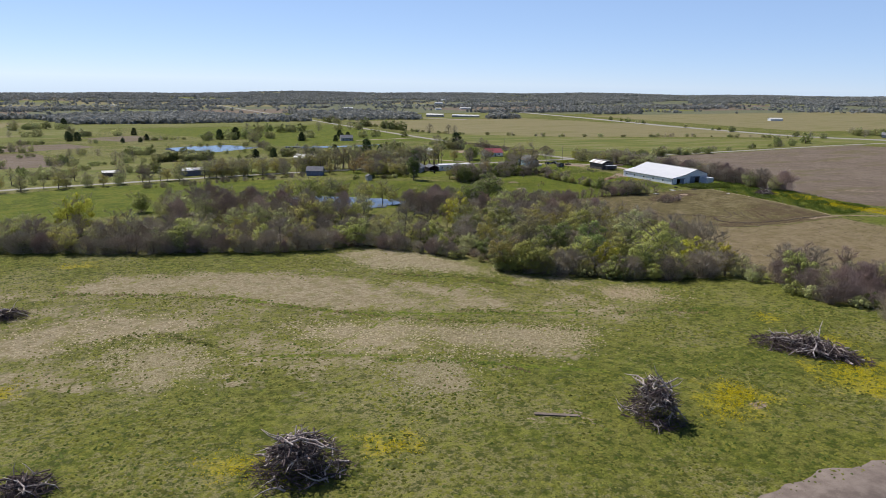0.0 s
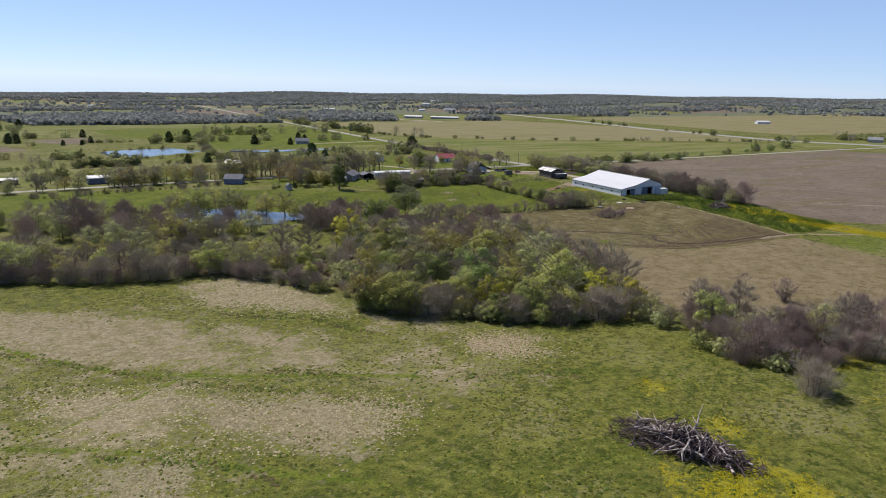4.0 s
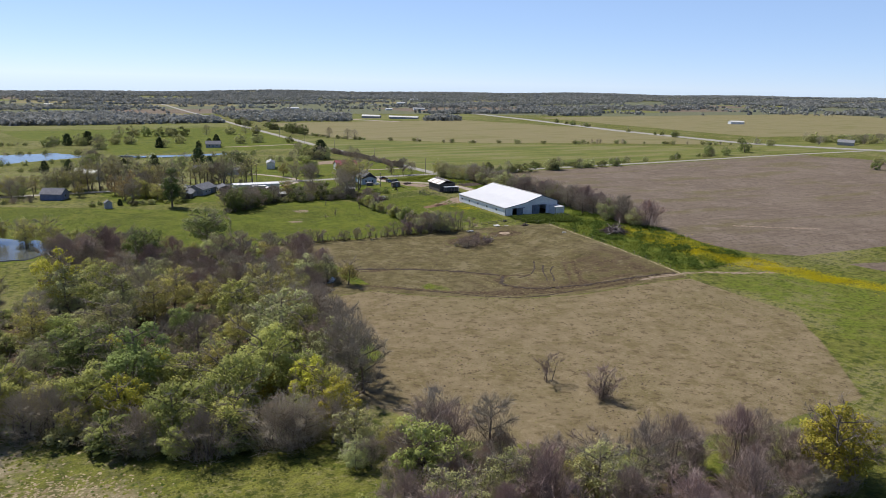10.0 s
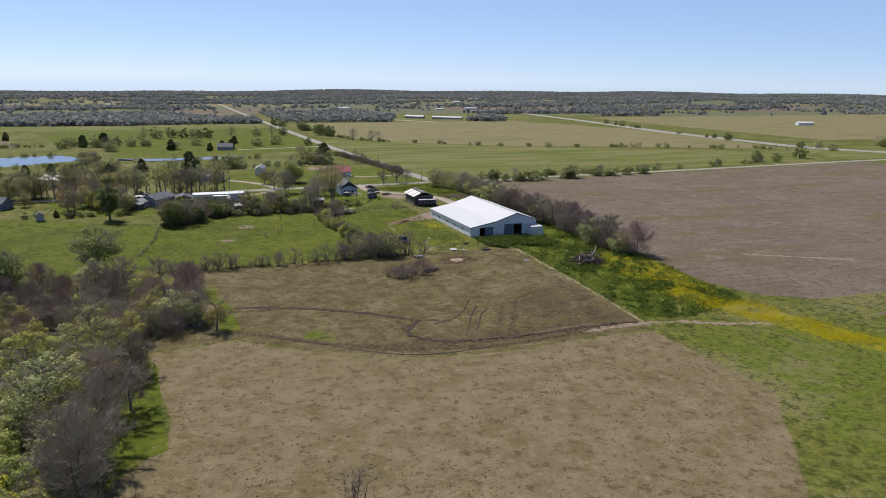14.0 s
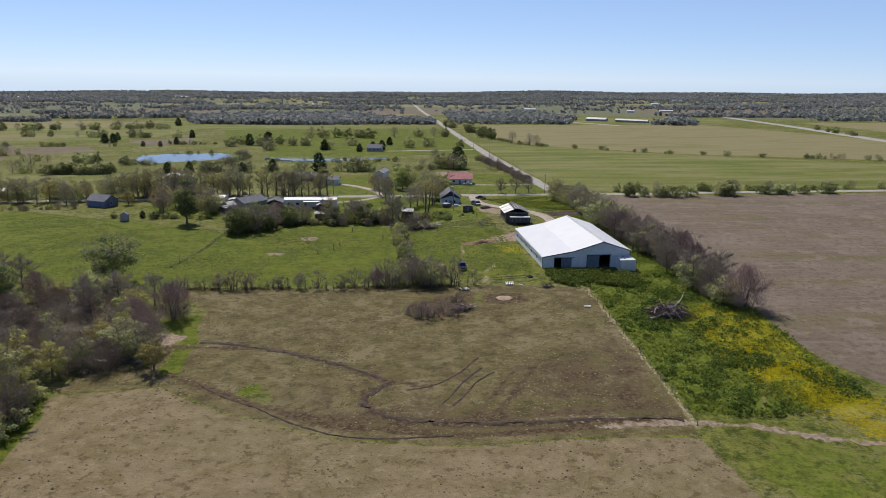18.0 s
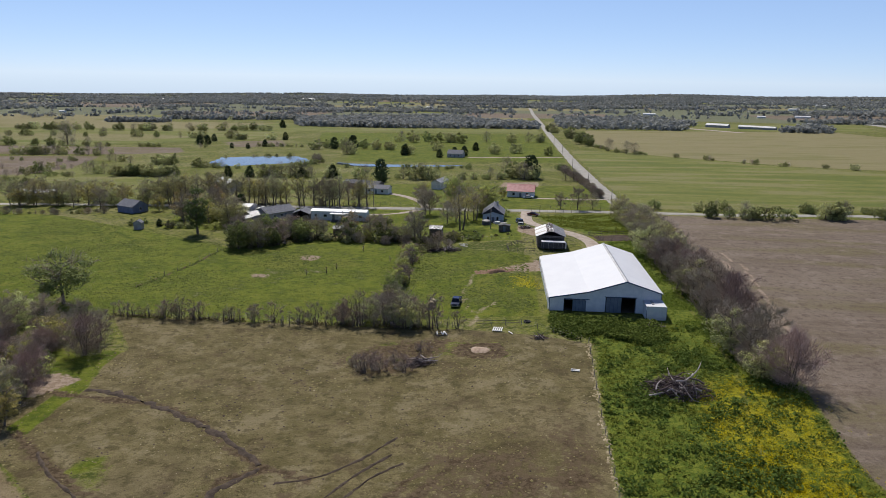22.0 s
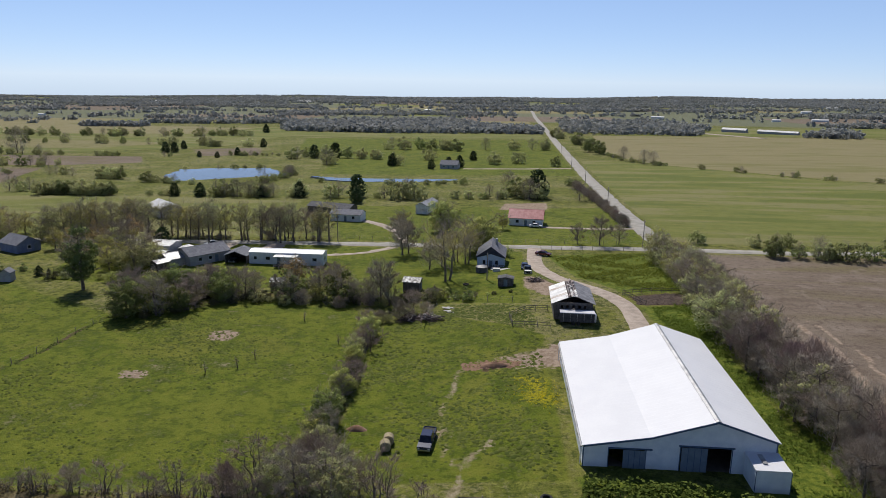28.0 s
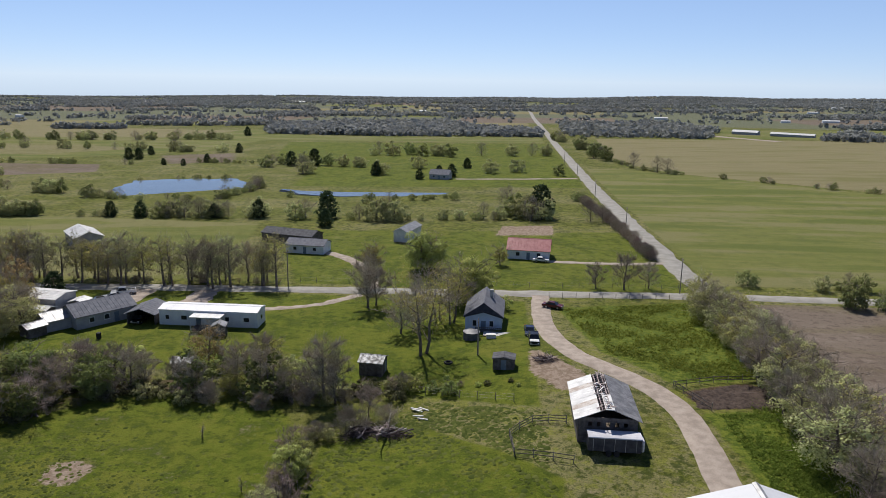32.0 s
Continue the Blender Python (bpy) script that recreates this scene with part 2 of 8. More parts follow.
    weed = m.mix(m.math('MULTIPLY', m.band(grain, 0.5, 0.7), 0.7), weed, (0.022, 0.036, 0.006))
    c = m.mix(mask("weed"), c, weed)
    soil = m.mix(m.band(rows, 0.25, 0.75), (0.134, 0.105, 0.080), (0.180, 0.142, 0.111))
    soil = m.mix(m.math('MULTIPLY', m.band(big, 0.46, 0.62), 0.6), soil, (0.196, 0.158, 0.126))
    soil = m.mix(m.math('MULTIPLY', m.band(streak, 0.48, 0.68), 0.75), soil, (0.141, 0.120, 0.058))
    soil = m.mix(m.math('MULTIPLY', m.band(fine, 0.5, 0.72), 0.5), soil, (0.115, 0.083, 0.066))
    soil = m.mix(m.math('MULTIPLY', m.band(rag, 0.38, 0.48, 1.0, 0.0), 0.6), soil, (0.222, 0.180, 0.150))
    soil = m.mix(m.math('MULTIPLY', m.band(rag2, 0.51, 0.60), 0.65), soil, (0.100, 0.075, 0.058))
    c = m.mix(mask("soil", amount=0.35), c, soil)
    # dark wet earth; under trees this tone also carries their shade
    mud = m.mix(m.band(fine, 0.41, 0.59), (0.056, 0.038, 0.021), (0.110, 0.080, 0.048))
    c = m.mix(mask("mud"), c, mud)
    bare = m.mix(m.band(fine, 0.41, 0.59), (0.213, 0.158, 0.116), (0.308, 0.241, 0.187))
    c = m.mix(mask("bare"), c, bare)
    # far woodland ground, greyed: haze of distance put into its colour
    hazy_scrub = m.mix(m.band(mid, 0.35, 0.65), (0.105, 0.118, 0.068), (0.150, 0.155, 0.098))
    c = m.mix(mask("hazy_scrub", amount=0.4), c, hazy_scrub)
    fl = m.math('MULTIPLY', mask("flower", 0.55, 1.1, 2.6), m.band(grain, 0.38, 0.58))
    c = m.mix(m.math('MULTIPLY', fl, 0.72), c, (0.40, 0.33, 0.010))
    m.bump(m.math('ADD', m.math('ADD', fine, rag2), m.math('MULTIPLY', grain, 0.6)), 0.75, 0.28)
    return m.done(c, 0.95, 0, 0.1)


M_GROUND = ground_material()
M_GRAVEL = plain("pale_gravel", (0.27, 0.222, 0.185), (0.41, 0.345, 0.292), 0.6, 0.95)
M_DIRT = plain("grey_brown_gravel", (0.14, 0.11, 0.095), (0.22, 0.18, 0.155), 0.6, 0.95)
M_RUT = plain("wet_trodden_earth", (0.03, 0.022, 0.016), (0.085, 0.062, 0.046), 0.9, 1.0)
M_ASPHALT = plain("old_road", (0.24, 0.225, 0.20), (0.33, 0.315, 0.285), 0.35, 0.9)
M_BARK = plain("bark", (0.10, 0.08, 0.068), (0.21, 0.175, 0.15), 2.0, 0.95)
M_TWIG = foliage("grey_twigs", (0.31, 0.265, 0.215), (0.52, 0.46, 0.38), 0.36, 0.3)
M_TWIG2 = foliage("purple_twigs", (0.30, 0.23, 0.205), (0.50, 0.40, 0.36), 0.34, 0.3)
M_DEAD = plain("weathered_deadwood", (0.22, 0.175, 0.165), (0.54, 0.47, 0.445), 1.4, 0.9)
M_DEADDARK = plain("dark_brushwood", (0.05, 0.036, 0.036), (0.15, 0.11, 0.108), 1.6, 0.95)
M_LEAF = foliage("spring_leaves", (0.26, 0.29, 0.088), (0.50, 0.52, 0.18), 0.4)
M_LEAFDARK = foliage("dark_leaves", (0.13, 0.165, 0.055), (0.27, 0.305, 0.108), 0.36)
M_BUD = foliage("young_yellow_leaves", (0.33, 0.31, 0.10), (0.53, 0.49, 0.17), 0.4)
M_GOLD = foliage("golden_leaves", (0.32, 0.31, 0.05), (0.54, 0.49, 0.09), 0.4)
M_GREY = foliage("grey_green_buds", (0.31, 0.32, 0.14), (0.50, 0.505, 0.245), 0.4)
M_RUST = foliage("reddish_buds", (0.25, 0.17, 0.08), (0.40, 0.29, 0.14), 0.4)
M_NEEDLE = foliage("deep_green_leaves", (0.07, 0.095, 0.035), (0.155, 0.19, 0.07), 0.3)
# dark undergrowth: shade at the foot of trees put into the colour
M_SHADEBUSH = foliage("shade_dark_leaves", (0.065, 0.068, 0.032), (0.15, 0.14, 0.075), 0.2)
M_CEDAR = foliage("cedar_needles", (0.036, 0.056, 0.028), (0.08, 0.105, 0.048), 0.2)
# leaf colour paled and greyed: distance haze is put into it
M_HAZYWOODS = foliage("far_woods", (0.18, 0.187, 0.175), (0.29, 0.295, 0.28), 0.28, 0.1)
M_FARGREEN = foliage("hedge_leaves", (0.155, 0.18, 0.068), (0.31, 0.335, 0.13), 0.36)
M_TUFT = foliage("grass_tufts", (0.075, 0.085, 0.018), (0.17, 0.175, 0.045), 0.15, 0.05)
M_STRAW = foliage("dry_grass", (0.20, 0.165, 0.095), (0.40, 0.345, 0.23), 0.15, 0.05)
M_TUSSOCK = foliage("brown_tussocks", (0.085, 0.07, 0.032), (0.19, 0.155, 0.078), 0.15, 0.05)
M_LIGHTGRASS = foliage("light_grass_clumps", (0.12, 0.13, 0.022), (0.20, 0.205, 0.045), 0.15, 0.05)
M_RANK = foliage("rank_weeds", (0.055, 0.085, 0.016), (0.13, 0.165, 0.035), 0.3, 0.05)
M_CLOD = foliage("dark_grass_clumps", (0.045, 0.065, 0.012), (0.11, 0.13, 0.03), 0.15, 0.05)
M_WEED = foliage("broad_weeds", (0.08, 0.112, 0.017), (0.20, 0.235, 0.042), 0.4, 0.05)
M_YELLOW = foliage("yellow_flowers", (0.40, 0.335, 0.007), (0.57, 0.48, 0.013), 0.25, 0.05, 0.0)
M_WHITEROOF = plain("white_roof_steel", (0.595, 0.60, 0.63), (0.635, 0.64, 0.665), 0.25, 0.5, bump=0.02)
M_WHITEWALL = plain("white_wall_steel", (0.62, 0.66, 0.70), (0.74, 0.77, 0.79), 0.8, 0.5, bump=0.05)
M_BLUETRIM = plain("blue_trim", (0.05, 0.085, 0.15), (0.07, 0.11, 0.19), 1.0, 0.5)
M_DOORBLUE = plain("blue_grey_door", (0.13, 0.17, 0.22), (0.18, 0.22, 0.27), 1.0, 0.5)
M_TIN = plain("grey_tin", (0.22, 0.22, 0.23), (0.40, 0.40, 0.41), 0.9, 0.5, 0.3)
M_WHITETIN = plain("white_tin", (0.55, 0.54, 0.53), (0.78, 0.77, 0.75), 0.7, 0.5)
M_PATCHTIN = plain("patchy_old_tin", (0.06, 0.055, 0.05), (0.80, 0.79, 0.77), 1.6, 0.6)
M_DARKROOF = plain("dark_shingles", (0.07, 0.07, 0.08), (0.13, 0.13, 0.14), 1.2, 0.9)
M_BLUEROOF = plain("slate_roof", (0.12, 0.125, 0.15), (0.19, 0.195, 0.22), 1.2, 0.85)
M_REDROOF = plain("red_roof_steel", (0.30, 0.07, 0.08), (0.40, 0.12, 0.13), 0.8, 0.5)
M_OLDWOOD = plain("weathered_boards", (0.075, 0.065, 0.06), (0.165, 0.145, 0.135), 1.6, 0.95)
M_SIDING = plain("pale_siding", (0.60, 0.63, 0.66), (0.72, 0.74, 0.75), 0.8, 0.7)
M_BLUESIDING = plain("pale_blue_siding", (0.42, 0.52, 0.66), (0.52, 0.61, 0.73), 0.8, 0.7)
M_BLUEDARK = plain("slate_blue_siding", (0.13, 0.16, 0.26), (0.19, 0.225, 0.34), 0.8, 0.75)
M_GREYSIDING = plain("grey_siding", (0.30, 0.30, 0.32), (0.40, 0.40, 0.41), 0.8, 0.8)
M_CONCRETE = plain("concrete", (0.36, 0.35, 0.33), (0.5, 0.49, 0.46), 0.8, 0.9)
M_GLASS = plain("dark_window_glass", (0.015, 0.02, 0.026), (0.03, 0.036, 0.045), 1.0, 0.08, bump=0)
M_RUBBER = plain("black_rubber", (0.012, 0.012, 0.013), (0.03, 0.03, 0.03), 4.0, 0.8)
M_RIM = plain("grey_rim", (0.35, 0.35, 0.36), (0.5, 0.5, 0.5), 3.0, 0.35, 0.8)
M_POST = plain("fence_post_wood", (0.17, 0.145, 0.125), (0.32, 0.28, 0.245), 2.5, 0.95)
M_WIRE = plain("fence_wire", (0.2, 0.19, 0.18), (0.3, 0.29, 0.28), 2.5, 0.6, 0.5)
M_HAY = plain("old_hay", (0.25, 0.21, 0.13), (0.40, 0.34, 0.22), 2.5, 0.95)
M_TRODDENHAY = plain("trodden_hay", (0.27, 0.195, 0.14), (0.42, 0.325, 0.25), 1.5, 0.95)
M_OLDTIN = plain("dull_old_tin", (0.12, 0.12, 0.13), (0.27, 0.265, 0.275), 0.9, 0.6, 0.2)
M_REDEARTH = plain("red_brown_earth", (0.15, 0.085, 0.055), (0.26, 0.16, 0.11), 1.4, 0.95)
M_TURNED = plain("turned_earth", (0.035, 0.024, 0.02), (0.085, 0.06, 0.048), 1.4, 0.95)
M_TRAILERROOF = plain("weathered_white_paint", (0.48, 0.48, 0.52), (0.62, 0.62, 0.66), 0.6, 0.5)
# sides of the pale trailer: their shade is put into the colour
M_TRAILERSIDE = plain("shade_dark_panel", (0.03, 0.03, 0.04), (0.07, 0.07, 0.08), 1.2, 0.7)
M_NAVYROOF = plain("navy_shingles", (0.028, 0.032, 0.05), (0.055, 0.06, 0.08), 1.2, 0.85)
M_BRIGHTROOF = plain("bright_white_roof", (0.72, 0.72, 0.74), (0.82, 0.82, 0.84), 0.6, 0.5)
M_LAMP = plain("car_lamp", (0.6, 0.6, 0.58), (0.75, 0.75, 0.72), 5.0, 0.15)
M_REDLAMP = plain("red_car_lamp", (0.35, 0.02, 0.02), (0.45, 0.03, 0.03), 5.0, 0.2)


def water_material():
    m = Nodes("pond_water")
    m.bump(m.noise(1.2, 3), 0.015, 0.02)
    return m.done(m.mix(m.noise(0.1), (0.07, 0.08, 0.08), (0.11, 0.115, 0.11)), 0.12, 0, 0.6)


M_WATER = water_material()


# ---- terrain ----
def smooth(x):
    x = np.clip(x, 0, 1)
    return x * x * (3 - 2 * x)


def terrain(x, y):
    """A rise under the barns, a bank south of the creek; further out the land falls away to the north-west."""
    x, y = np.asarray(x, float), np.asarray(y, float)
    dx, dy = x - 230, y - 250
    r = np.hypot(dx, dy)
    z = -(0.0114 * dy - 0.0125 * dx) * smooth((r - 60) / 340)
    hills = np.sin(x / 410 + 1.3) * np.cos(y / 530) + 0.6 * np.sin(x / 190 - y / 260) + 0.5 * np.sin(y / 900 + x / 1400)
    bank = 3.9 * (1 - smooth((y - 70) / 85)) * (1 - smooth((x - 150) / 60))
    rise = 2.1 * smooth((x - 236) / 32) * smooth((y - 150) / 70) * (1 - smooth((y - 345) / 45)) * (1 - smooth((x - 330) / 120))
    knoll = 1.2 * smooth((y - 298) / 22) * (1 - smooth((y - 342) / 45)) * smooth((x - 240) / 25) * (1 - smooth((x - 288) / 30))
    return z + bank + rise + knoll + hills * 5.0 * smooth((r - 1300) / 1500)


def gz(x, y):
    return float(terrain(x, y))


def inside(px, py, poly):
    """Signed distance to a polygon's edge, positive inside."""
    best = np.full(px.shape, 1e18)
    odd = np.zeros(px.shape, bool)
    n = len(poly)
    for i in range(n):
        ax, ay = poly[i]
        bx, by = poly[(i + 1) % n]
        ex, ey = bx - ax, by - ay
        t = np.clip(((px - ax) * ex + (py - ay) * ey) / max(ex * ex + ey * ey, 1e-9), 0, 1)
        best = np.minimum(best, (px - ax - t * ex) ** 2 + (py - ay - t * ey) ** 2)
        if ay != by:
            odd ^= ((ay > py) != (by > py)) & (px < ex * (py - ay) / (by - ay) + ax)
    return np.where(odd, 1, -1) * np.sqrt(best)


def axis(lo, hi, step, grow, reach):
    core = list(np.arange(lo, hi + 0.01, step))
    s, a = step, []
    v = hi
    while v < reach:
        s *= grow
        v += s
        a.append(v)
    s, b = step, []
    v = lo
    while v > -reach:
        s *= grow
        v -= s
        b.append(v)
    return np.array(b[::-1] + core + a)


COVER = ("lush", "straw", "pale", "dry", "tan", "graze", "weed", "soil", "mud", "bare", "hazy_scrub", "flower")
TAN = [(168, 197), (185, 200), (197, 190), (215, 180), (232, 177), (247, 177.8), (267.8, 176.2), (269, 161.9), (269.5, 144), (264, 138), (250, 121),
       (238, 108), (215, 108), (187.7, 110.6), (166.8, 122.5), (159.6, 145.7), (170, 158), (172, 168), (169, 181)]
